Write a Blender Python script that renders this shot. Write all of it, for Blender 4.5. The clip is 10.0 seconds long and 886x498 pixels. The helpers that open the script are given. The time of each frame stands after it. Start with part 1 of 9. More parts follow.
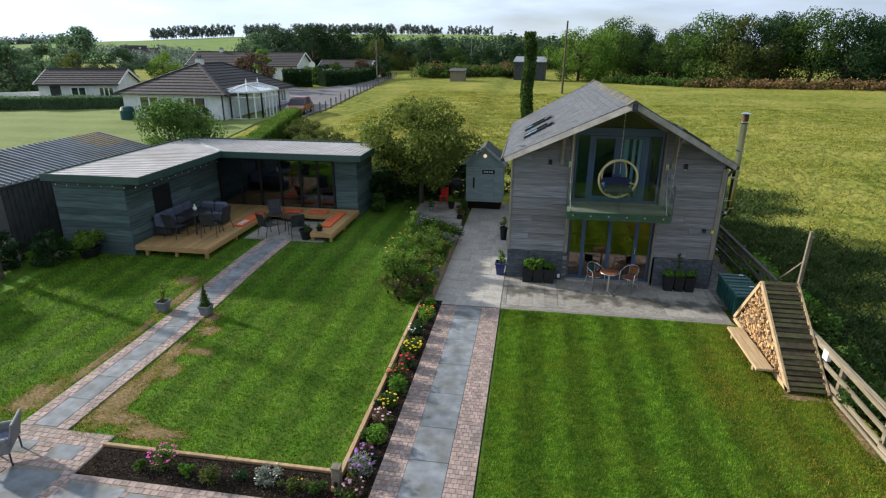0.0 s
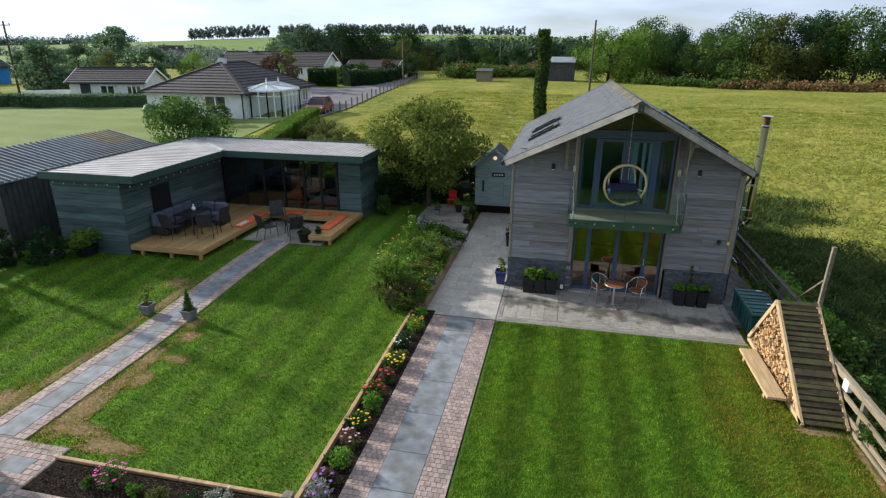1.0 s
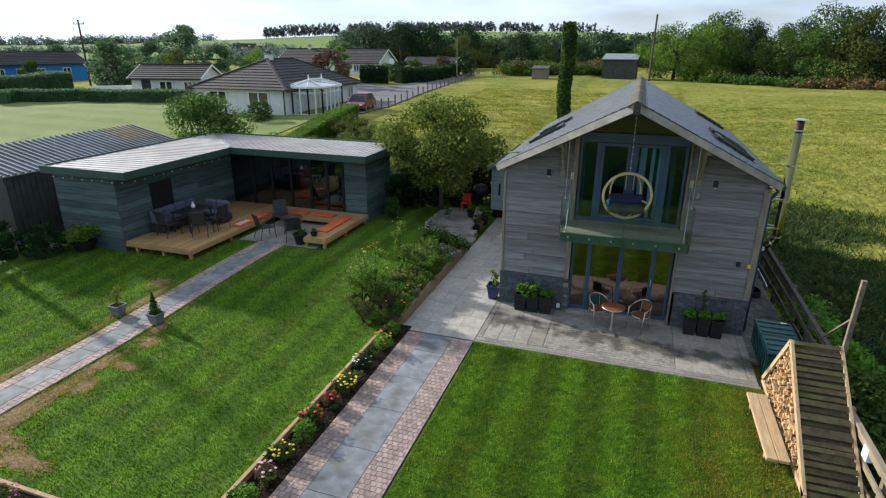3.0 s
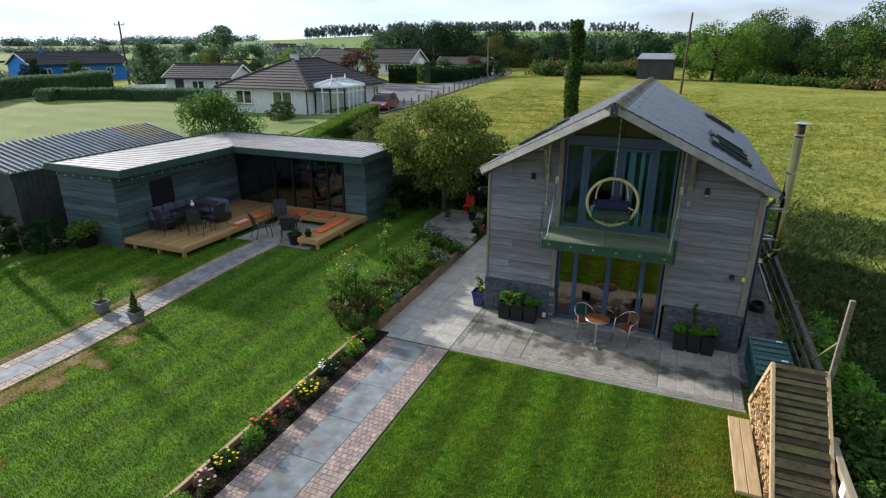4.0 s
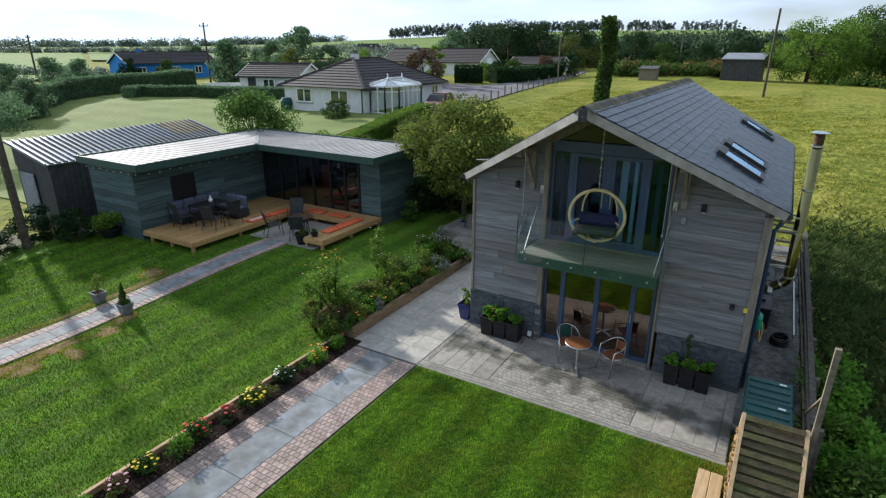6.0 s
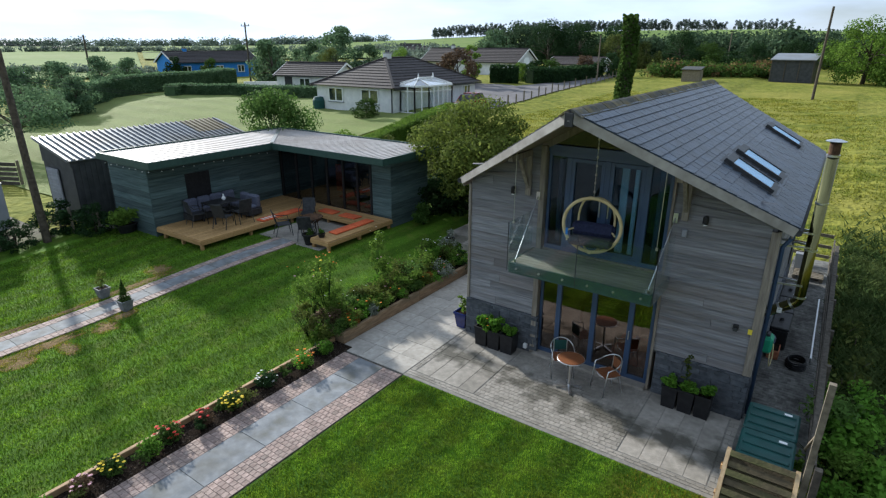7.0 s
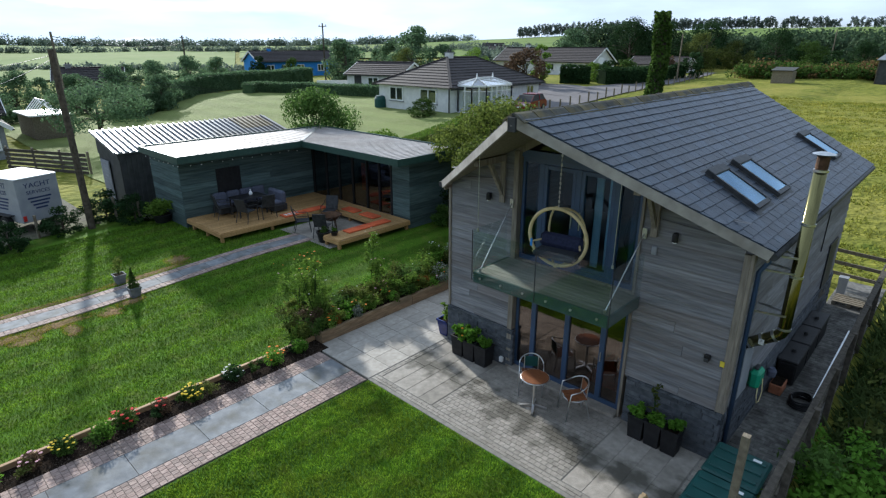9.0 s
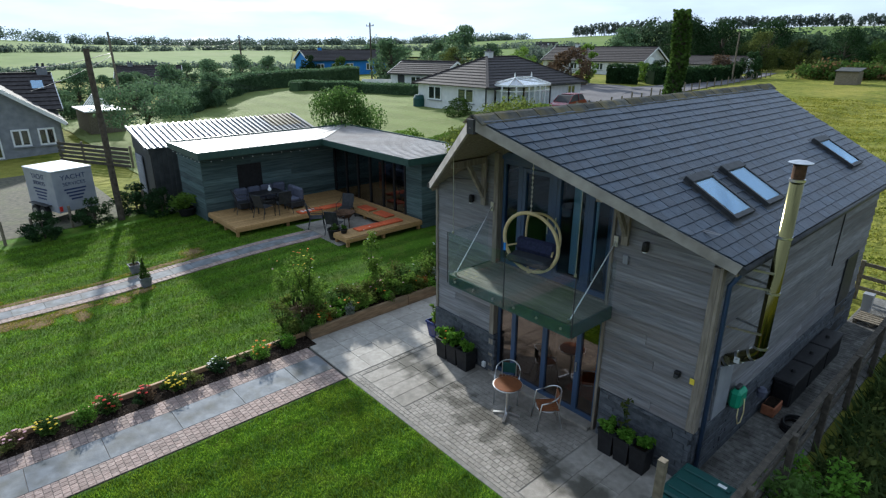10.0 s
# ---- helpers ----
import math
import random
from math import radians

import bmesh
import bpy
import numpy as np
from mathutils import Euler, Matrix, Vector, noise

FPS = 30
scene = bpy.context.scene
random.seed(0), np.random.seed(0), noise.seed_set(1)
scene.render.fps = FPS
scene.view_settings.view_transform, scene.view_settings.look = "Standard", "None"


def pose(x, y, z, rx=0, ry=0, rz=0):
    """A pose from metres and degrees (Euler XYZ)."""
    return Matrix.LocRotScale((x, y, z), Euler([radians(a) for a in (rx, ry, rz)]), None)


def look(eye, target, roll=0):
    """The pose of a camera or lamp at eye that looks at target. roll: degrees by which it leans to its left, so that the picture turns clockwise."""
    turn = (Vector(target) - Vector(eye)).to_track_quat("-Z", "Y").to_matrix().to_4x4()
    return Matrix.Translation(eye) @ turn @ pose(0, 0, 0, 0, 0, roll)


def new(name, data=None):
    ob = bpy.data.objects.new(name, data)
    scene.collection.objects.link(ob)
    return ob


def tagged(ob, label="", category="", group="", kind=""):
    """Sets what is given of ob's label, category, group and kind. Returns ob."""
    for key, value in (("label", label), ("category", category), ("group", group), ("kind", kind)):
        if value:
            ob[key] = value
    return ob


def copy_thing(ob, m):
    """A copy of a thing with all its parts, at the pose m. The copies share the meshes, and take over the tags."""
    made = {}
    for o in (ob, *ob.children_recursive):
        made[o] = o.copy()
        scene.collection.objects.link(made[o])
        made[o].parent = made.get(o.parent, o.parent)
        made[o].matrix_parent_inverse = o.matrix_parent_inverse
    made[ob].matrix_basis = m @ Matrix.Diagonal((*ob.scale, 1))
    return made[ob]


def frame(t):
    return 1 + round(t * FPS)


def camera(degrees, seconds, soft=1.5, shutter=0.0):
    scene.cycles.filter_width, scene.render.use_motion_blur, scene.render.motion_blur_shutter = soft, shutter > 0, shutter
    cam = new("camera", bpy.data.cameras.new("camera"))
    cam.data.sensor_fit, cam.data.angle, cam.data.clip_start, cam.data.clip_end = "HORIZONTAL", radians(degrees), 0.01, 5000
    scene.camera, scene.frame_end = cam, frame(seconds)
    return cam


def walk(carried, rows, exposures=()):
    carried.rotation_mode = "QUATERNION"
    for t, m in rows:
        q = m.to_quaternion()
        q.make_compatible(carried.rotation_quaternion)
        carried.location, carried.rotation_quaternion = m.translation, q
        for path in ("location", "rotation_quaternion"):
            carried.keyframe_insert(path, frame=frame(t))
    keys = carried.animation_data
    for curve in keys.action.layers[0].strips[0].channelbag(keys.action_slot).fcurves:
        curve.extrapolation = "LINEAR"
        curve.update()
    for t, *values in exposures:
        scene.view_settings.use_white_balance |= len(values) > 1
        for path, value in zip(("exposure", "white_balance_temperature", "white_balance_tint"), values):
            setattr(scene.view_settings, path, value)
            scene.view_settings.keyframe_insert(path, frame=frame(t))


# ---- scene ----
cam = camera(76.5, 10.0, 1.25)
PATH = [
    (0, (-0.732, -0.685, 6.973), (-1.023, 1.178, 6.306), 0.3),
    (0.5, (-0.317, -0.192, 6.916), (-0.655, 1.664, 6.251), 0.4),
    (1, (0.088, 0.309, 6.885), (-0.304, 2.154, 6.219), 0.4),
    (1.5, (0.417, 0.77, 6.858), (-0.026, 2.602, 6.191), 0.4),
    (2, (0.796, 1.257, 6.831), (0.298, 3.075, 6.162), 0.3),
    (2.5, (1.221, 1.693, 6.799), (0.677, 3.498, 6.129), 0.3),
    (2.7, (1.456, 1.887, 6.796), (0.889, 3.683, 6.124), 0.3),
    (3.8, (2.772, 2.885, 6.775), (2.076, 4.635, 6.100), 0.2),
    (4, (2.996, 3.081, 6.77), (2.275, 4.82, 6.095), 0.2),
    (4.5, (3.514, 3.546, 6.75), (2.731, 5.258, 6.075), 0.2),
    (5, (3.991, 4.02, 6.736), (3.145, 5.701, 6.061), 0.2),
    (5.5, (4.404, 4.477, 6.727), (3.497, 6.127, 6.051), 0.3),
    (5.7, (4.548, 4.614, 6.727), (3.619, 6.252, 6.051), 0.2),
    (6.8, (5.285, 5.612, 6.725), (4.232, 7.171, 6.048), 0.2),
    (7, (5.4, 5.808, 6.724), (4.323, 7.351, 6.047), 0.2),
    (7.5, (5.661, 6.157, 6.724), (4.533, 7.663, 6.047), 0.2),
    (8, (6.009, 6.543, 6.724), (4.826, 8.006, 6.047), 0.2),
    (8.5, (6.419, 6.986, 6.728), (5.185, 8.407, 6.049), 0.1),
    (9, (6.924, 7.53, 6.735), (5.634, 8.899, 6.056), 0.1),
    (9.5, (7.382, 8.062, 6.742), (6.033, 9.372, 6.062), 0.1),
    (10, (7.825, 8.619, 6.757), (6.415, 9.862, 6.075), 0.1),
]
walk(cam, [(t, look(eye, target, roll)) for t, eye, target, roll in PATH], ((0, 0.56, 6380, 10), (2.5, 0.56, 6350, 10), (5.5, 0.56, 6220, 9), (7.5, 0.52, 6100, 8.5), (10, 0.46, 5960, 8)))

# ---- light ----
SUN = Vector((-0.955, 0.296, 0.0)).normalized() * math.cos(radians(22)) + Vector((0, 0, math.sin(radians(22))))
sun_data = bpy.data.lights.new("sun", "SUN")
sun_data.energy, sun_data.angle, sun_data.color = 5.0, radians(2.2), (1.0, 0.94, 0.84)
sun = new("sun", sun_data)
sun.matrix_world = look(SUN * 100, (0, 0, 0))
world = bpy.data.worlds.new("sky")
scene.world = world
world.use_nodes = True
wt = world.node_tree
wt.nodes.clear()
sky = wt.nodes.new("ShaderNodeTexSky")
sky.sky_type, sky.sun_disc = "NISHITA", False
sky.sun_elevation, sky.sun_rotation = radians(22), math.atan2(SUN.x, SUN.y)
sky.air_density, sky.dust_density, sky.ozone_density = 1.0, 0.7, 1.5
w_geo = wt.nodes.new("ShaderNodeTexCoord")
w_map = wt.nodes.new("ShaderNodeMapping")
w_map.inputs["Scale"].default_value = (1.0, 1.0, 5.0)
w_noise = wt.nodes.new("ShaderNodeTexNoise")
w_noise.inputs["Scale"].default_value, w_noise.inputs["Detail"].default_value = 2.2, 8.0
w_ramp = wt.nodes.new("ShaderNodeValToRGB")
w_ramp.color_ramp.elements[0].position, w_ramp.color_ramp.elements[1].position = 0.22, 0.5
w_mix = wt.nodes.new("ShaderNodeMixRGB")
w_bg = wt.nodes.new("ShaderNodeBackground")
w_bg.inputs["Strength"].default_value = 0.064
w_out = wt.nodes.new("ShaderNodeOutputWorld")
wt.links.new(w_geo.outputs["Generated"], w_map.inputs["Vector"])
wt.links.new(w_map.outputs["Vector"], w_noise.inputs["Vector"])
wt.links.new(w_noise.outputs["Fac"], w_ramp.inputs["Fac"])
wt.links.new(w_ramp.outputs["Color"], w_mix.inputs[0])
wt.links.new(sky.outputs["Color"], w_mix.inputs[1])
# the cloud veil is brighter towards the sun
w_dot = wt.nodes.new("ShaderNodeVectorMath")
w_dot.operation = "DOT_PRODUCT"
w_dot.inputs[1].default_value = SUN
w_glow = wt.nodes.new("ShaderNodeMapRange")
w_glow.inputs[1].default_value, w_glow.inputs[2].default_value, w_glow.inputs[3].default_value, w_glow.inputs[4].default_value = -0.3, 0.9, 0.66, 1.3
w_mul = wt.nodes.new("ShaderNodeVectorMath")
w_mul.operation = "SCALE"
w_mul.inputs[0].default_value = (8.6, 10.1, 12.2)
wt.links.new(w_geo.outputs["Generated"], w_dot.inputs[0])
wt.links.new(w_dot.outputs["Value"], w_glow.inputs[0])
# soft uneven banks in the veil
w_bank = wt.nodes.new("ShaderNodeTexNoise")
w_bank.inputs["Scale"].default_value, w_bank.inputs["Detail"].default_value = 5.0, 6.0
w_bmap = wt.nodes.new("ShaderNodeMapRange")
w_bmap.inputs[1].default_value, w_bmap.inputs[2].default_value, w_bmap.inputs[3].default_value, w_bmap.inputs[4].default_value = 0.3, 0.7, 0.82, 1.12
w_both = wt.nodes.new("ShaderNodeMath")
w_both.operation = "MULTIPLY"
wt.links.new(w_map.outputs["Vector"], w_bank.inputs["Vector"])
wt.links.new(w_bank.outputs["Fac"], w_bmap.inputs[0])
wt.links.new(w_bmap.outputs[0], w_both.inputs[0])
wt.links.new(w_glow.outputs[0], w_both.inputs[1])
wt.links.new(w_both.outputs[0], w_mul.inputs["Scale"])
wt.links.new(w_mul.outputs[0], w_mix.inputs[2])
wt.links.new(w_mix.outputs["Color"], w_bg.inputs["Color"])
wt.links.new(w_bg.outputs["Background"], w_out.inputs["Surface"])
scene.view_settings.exposure = 0.52

# ---- materials ----


def surf(name, c1, c2, scale=8.0, rough=0.75, bump=0.3, bscale=60.0, c3=None, big=0.6, vary=0.0, metal=0.0, stretch=(1, 1, 1), leaf=0.0, amount=0.6, spec=0.3, island=0.0, relief=0.02):
    """A surface with grain (c1 to c2), larger stains (c3), relief and piece-to-piece variation."""
    m = bpy.data.materials.new(name)
    m.use_nodes = True
    t = m.node_tree
    n, l = t.nodes, t.links
    b = n["Principled BSDF"]
    geo = n.new("ShaderNodeNewGeometry")
    mp = n.new("ShaderNodeMapping")
    mp.inputs["Scale"].default_value = stretch
    l.new(geo.outputs["Position"], mp.inputs["Vector"])
    vec = mp.outputs["Vector"]
    info = n.new("ShaderNodeObjectInfo")
    if vary:
        sh = n.new("ShaderNodeVectorMath")
        sh.operation = "SCALE"
        sh.inputs[0].default_value = (37.0, 11.0, 23.0)
        l.new(info.outputs["Random"], sh.inputs["Scale"])
        ad = n.new("ShaderNodeVectorMath")
        l.new(vec, ad.inputs[0])
        l.new(sh.outputs[0], ad.inputs[1])
        vec = ad.outputs[0]
    n1 = n.new("ShaderNodeTexNoise")
    n1.inputs["Scale"].default_value, n1.inputs["Detail"].default_value = scale, 6.0
    l.new(vec, n1.inputs["Vector"])
    r1 = n.new("ShaderNodeValToRGB")
    r1.color_ramp.elements[0].position, r1.color_ramp.elements[1].position = 0.3, 0.7
    r1.color_ramp.elements[0].color, r1.color_ramp.elements[1].color = (*c1, 1), (*c2, 1)
    l.new(n1.outputs["Fac"], r1.inputs["Fac"])
    col = r1.outputs["Color"]
    if c3:
        n2 = n.new("ShaderNodeTexNoise")
        n2.inputs["Scale"].default_value, n2.inputs["Detail"].default_value = big, 5.0
        l.new(vec, n2.inputs["Vector"])
        r2 = n.new("ShaderNodeMapRange")
        r2.inputs[1].default_value, r2.inputs[2].default_value, r2.inputs[4].default_value = 0.45, 0.68, amount
        l.new(n2.outputs["Fac"], r2.inputs[0])
        mx = n.new("ShaderNodeMixRGB")
        mx.inputs[2].default_value = (*c3, 1)
        l.new(r2.outputs[0], mx.inputs[0])
        l.new(col, mx.inputs[1])
        col = mx.outputs["Color"]
    for amp, socket in ((vary, info.outputs["Random"]), (island, geo.outputs["Random Per Island"])):
        if amp:
            mr = n.new("ShaderNodeMapRange")
            mr.inputs[3].default_value, mr.inputs[4].default_value = 1 - amp, 1 + amp
            l.new(socket, mr.inputs[0])
            hv = n.new("ShaderNodeHueSaturation")
            l.new(mr.outputs[0], hv.inputs["Value"])
            l.new(col, hv.inputs["Color"])
            col = hv.outputs["Color"]
    l.new(col, b.inputs["Base Color"])
    b.inputs["Roughness"].default_value, b.inputs["Metallic"].default_value = rough, metal
    b.inputs["Specular IOR Level"].default_value = spec
    if bump:
        n3 = n.new("ShaderNodeTexNoise")
        n3.inputs["Scale"].default_value, n3.inputs["Detail"].default_value = bscale, 4.0
        l.new(vec, n3.inputs["Vector"])
        bp = n.new("ShaderNodeBump")
        bp.inputs["Strength"].default_value, bp.inputs["Distance"].default_value = bump, relief
        l.new(n3.outputs["Fac"], bp.inputs["Height"])
        l.new(bp.outputs["Normal"], b.inputs["Normal"])
    if leaf:
        tr = n.new("ShaderNodeBsdfTranslucent")
        l.new(col, tr.inputs["Color"])
        ms = n.new("ShaderNodeMixShader")
        ms.inputs[0].default_value = leaf
        l.new(b.outputs[0], ms.inputs[1])
        l.new(tr.outputs[0], ms.inputs[2])
        l.new(ms.outputs[0], n["Material Output"].inputs["Surface"])
    return m


def glass(name, tint=(0.75, 0.82, 0.8), base=0.05, gloss=(1, 1, 1), wave=0.0):
    """Clear glass: a mirror, stronger at grazing angles, over a tinted see-through."""
    m = bpy.data.materials.new(name)
    m.use_nodes = True
    n, l = m.node_tree.nodes, m.node_tree.links
    n.remove(n["Principled BSDF"])
    lw = n.new("ShaderNodeLayerWeight")
    lw.inputs["Blend"].default_value = 0.5
    pw = n.new("ShaderNodeMath")
    pw.operation = "POWER"
    pw.inputs[1].default_value = 4.0
    l.new(lw.outputs["Facing"], pw.inputs[0])
    fr = n.new("ShaderNodeMapRange")
    fr.inputs[3].default_value, fr.inputs[4].default_value = base, 0.9
    l.new(pw.outputs[0], fr.inputs[0])
    tp = n.new("ShaderNodeBsdfTransparent")
    tp.inputs["Color"].default_value = (*tint, 1)
    gl = n.new("ShaderNodeBsdfGlossy")
    gl.inputs["Roughness"].default_value = 0.01
    gl.inputs["Color"].default_value = (*gloss, 1)
    if wave:
        # slightly bowed panes bend what they mirror
        co = n.new("ShaderNodeTexCoord")
        no = n.new("ShaderNodeTexNoise")
        no.inputs["Scale"].default_value, no.inputs["Detail"].default_value = 2.2, 1.0
        bp = n.new("ShaderNodeBump")
        bp.inputs["Strength"].default_value, bp.inputs["Distance"].default_value = 1.0, wave
        l.new(co.outputs["Object"], no.inputs["Vector"])
        l.new(no.outputs["Fac"], bp.inputs["Height"])
        l.new(bp.outputs["Normal"], gl.inputs["Normal"])
    ms = n.new("ShaderNodeMixShader")
    l.new(fr.outputs[0], ms.inputs[0])
    l.new(tp.outputs[0], ms.inputs[1])
    l.new(gl.outputs[0], ms.inputs[2])
    l.new(ms.outputs[0], n["Material Output"].inputs["Surface"])
    return m


def lawn_mat(name, c_dark, c_light, c_worn, axis, period, wear, band=0.2, dry_x=0.0):
    """Mown grass in stripes along one axis, with fine grain and worn, yellowed patches."""
    m = surf(name, c_dark, c_light, scale=30, rough=0.9, bump=0.9, bscale=110, spec=0.1)
    t = m.node_tree
    n, l = t.nodes, t.links
    b = n["Principled BSDF"]
    src = b.inputs["Base Color"].links[0].from_socket
    geo = n.new("ShaderNodeNewGeometry")
    sep = n.new("ShaderNodeSeparateXYZ")
    l.new(geo.outputs["Position"], sep.inputs[0])
    wob = n.new("ShaderNodeTexNoise")
    wob.inputs["Scale"].default_value, wob.inputs["Detail"].default_value = 1.6, 3
    l.new(geo.outputs["Position"], wob.inputs["Vector"])
    ma = n.new("ShaderNodeMath")
    ma.operation = "MULTIPLY_ADD"
    ma.inputs[1].default_value = 0.35
    l.new(wob.outputs["Fac"], ma.inputs[0])
    l.new(sep.outputs[axis], ma.inputs[2])
    mul = n.new("ShaderNodeMath")
    mul.operation = "MULTIPLY"
    mul.inputs[1].default_value = 2 * math.pi / period
    l.new(ma.outputs[0], mul.inputs[0])
    si = n.new("ShaderNodeMath")
    si.operation = "SINE"
    l.new(mul.outputs[0], si.inputs[0])
    mr = n.new("ShaderNodeMapRange")
    mr.inputs[1].default_value, mr.inputs[2].default_value = -0.45, 0.45
    mr.inputs[3].default_value, mr.inputs[4].default_value = 1 - band, 1 + band
    l.new(si.outputs[0], mr.inputs[0])
    hv = n.new("ShaderNodeHueSaturation")
    l.new(mr.outputs[0], hv.inputs["Value"])
    l.new(src, hv.inputs["Color"])
    wn = n.new("ShaderNodeTexNoise")
    wn.inputs["Scale"].default_value, wn.inputs["Detail"].default_value = 2.2, 8
    l.new(geo.outputs["Position"], wn.inputs["Vector"])
    wr = n.new("ShaderNodeMapRange")
    wr.inputs[1].default_value, wr.inputs[2].default_value, wr.inputs[4].default_value = 0.5, 0.72, wear
    l.new(wn.outputs["Fac"], wr.inputs[0])
    if dry_x:
        # sparser, yellowed turf beyond this line of the plan
        dr = n.new("ShaderNodeMapRange")
        dr.interpolation_type = "SMOOTHSTEP"
        dr.inputs[1].default_value, dr.inputs[2].default_value, dr.inputs[4].default_value = dry_x - 0.5, dry_x + 1.2, 0.18
        l.new(ma.outputs[0], dr.inputs[0])
        ad = n.new("ShaderNodeMath")
        l.new(wn.outputs["Fac"], ad.inputs[0])
        l.new(dr.outputs[0], ad.inputs[1])
        l.new(ad.outputs[0], wr.inputs[0])
    mx = n.new("ShaderNodeMixRGB")
    mx.inputs[2].default_value = (*c_worn, 1)
    l.new(wr.outputs[0], mx.inputs[0])
    l.new(hv.outputs["Color"], mx.inputs[1])
    l.new(mx.outputs["Color"], b.inputs["Base Color"])
    return m


def striped(m, axis, period, band):
    """Lighter and darker mown strips along one axis on a blade material."""
    n, l = m.node_tree.nodes, m.node_tree.links
    b = n["Principled BSDF"]
    geo = n.new("ShaderNodeNewGeometry")
    sep = n.new("ShaderNodeSeparateXYZ")
    l.new(geo.outputs["Position"], sep.inputs[0])
    wob = n.new("ShaderNodeTexNoise")
    wob.inputs["Scale"].default_value, wob.inputs["Detail"].default_value = 1.6, 3
    l.new(geo.outputs["Position"], wob.inputs["Vector"])
    ma = n.new("ShaderNodeMath")
    ma.operation = "MULTIPLY_ADD"
    ma.inputs[1].default_value = 0.35
    l.new(wob.outputs["Fac"], ma.inputs[0])
    l.new(sep.outputs[axis], ma.inputs[2])
    mul = n.new("ShaderNodeMath")
    mul.operation = "MULTIPLY"
    mul.inputs[1].default_value = 2 * math.pi / period
    l.new(ma.outputs[0], mul.inputs[0])
    si = n.new("ShaderNodeMath")
    si.operation = "SINE"
    l.new(mul.outputs[0], si.inputs[0])
    mr = n.new("ShaderNodeMapRange")
    mr.inputs[1].default_value, mr.inputs[2].default_value = -0.6, 0.6
    mr.inputs[3].default_value, mr.inputs[4].default_value = 1 - band, 1 + band
    l.new(si.outputs[0], mr.inputs[0])
    hv = n.new("ShaderNodeHueSaturation")
    src = b.inputs["Base Color"].links[0].from_socket
    l.new(mr.outputs[0], hv.inputs["Value"])
    l.new(src, hv.inputs["Color"])
    for link_ in list(src.links):
        if link_.to_node != hv:
            l.new(hv.outputs["Color"], link_.to_socket)
    return m


M = {}
M["field"] = surf("field grass", (0.075, 0.104, 0.014), (0.24, 0.238, 0.045), scale=1.5, rough=0.95, bump=1.0, bscale=2.6, c3=(0.28, 0.25, 0.06), big=0.16, amount=0.7, spec=0.05, relief=0.2)
M["lawn_right"] = lawn_mat("mown lawn", (0.03, 0.086, 0.007), (0.075, 0.155, 0.014), (0.15, 0.14, 0.02), 0, 1.02, 0.5, 0.21, 3.2)
M["lawn_left"] = lawn_mat("mown lawn darker", (0.038, 0.098, 0.007), (0.095, 0.18, 0.015), (0.2, 0.2, 0.045), 0, 0.95, 0.35)
M["pasture"] = surf("green hill pasture", (0.11, 0.17, 0.045), (0.16, 0.225, 0.065), scale=0.15, rough=0.95, bump=0.2, bscale=2, c3=(0.2, 0.23, 0.09), big=0.012, amount=0.5, spec=0.05)
M["lawn_far"] = lawn_mat("neighbour lawn", (0.135, 0.175, 0.05), (0.19, 0.228, 0.074), (0.22, 0.22, 0.09), 1, 3.0, 0.5, 0.06)
M["blade"] = striped(surf("grass blades", (0.052, 0.118, 0.008), (0.175, 0.285, 0.024), scale=5, rough=0.8, bump=0, c3=(0.035, 0.09, 0.007), big=1.3, amount=0.5, leaf=0.4, spec=0.15, island=0.75), 0, 0.95, 0.16)
M["blade_right"] = striped(surf("grass blades", (0.058, 0.136, 0.009), (0.195, 0.325, 0.026), scale=5, rough=0.8, bump=0, c3=(0.17, 0.21, 0.019), big=0.7, amount=0.45, leaf=0.4, spec=0.15, island=0.5), 0, 1.02, 0.21)
M["dry_turf"] = surf("yellowed turf blades", (0.2, 0.21, 0.02), (0.38, 0.28, 0.045), scale=3, rough=0.85, bump=0, c3=(0.11, 0.19, 0.015), big=0.8, amount=0.6, leaf=0.4, spec=0.1, island=0.35)
M["rail_tan"] = surf("weathered tan softwood rail", (0.17, 0.135, 0.09), (0.3, 0.245, 0.17), scale=5, rough=0.85, bump=0.3, bscale=30, c3=(0.11, 0.1, 0.06), big=1.5, amount=0.6, vary=0.2, stretch=(5, 0.5, 5))
M["dry_blade"] = surf("field grass blades", (0.12, 0.155, 0.02), (0.34, 0.32, 0.062), scale=0.7, rough=0.85, bump=0, leaf=0.4, spec=0.1, island=0.35)
M["rank_blade"] = surf("rank field grass blades", (0.03, 0.058, 0.014), (0.086, 0.118, 0.036), scale=1.2, rough=0.85, bump=0, leaf=0.3, spec=0.1, island=0.35)
M["mulch"] = surf("bark mulch chips", (0.012, 0.009, 0.007), (0.12, 0.095, 0.075), scale=40, rough=0.95, bump=0, spec=0.05, island=0.6)
M["soil"] = surf("dark soil", (0.009, 0.007, 0.006), (0.03, 0.021, 0.015), scale=25, rough=1.0, bump=0.8, bscale=40, spec=0.03)
M["dirt"] = surf("bare earth", (0.1, 0.064, 0.03), (0.31, 0.21, 0.115), scale=18, rough=0.95, bump=1.0, bscale=60, c3=(0.11, 0.11, 0.03), big=3.5, amount=0.6, spec=0.05)
M["brick_pav"] = surf("pink brick paver", (0.235, 0.166, 0.142), (0.375, 0.285, 0.25), scale=14, rough=0.8, bump=0.4, bscale=60, vary=0.22, c3=(0.17, 0.15, 0.13), big=1.2, amount=0.5)
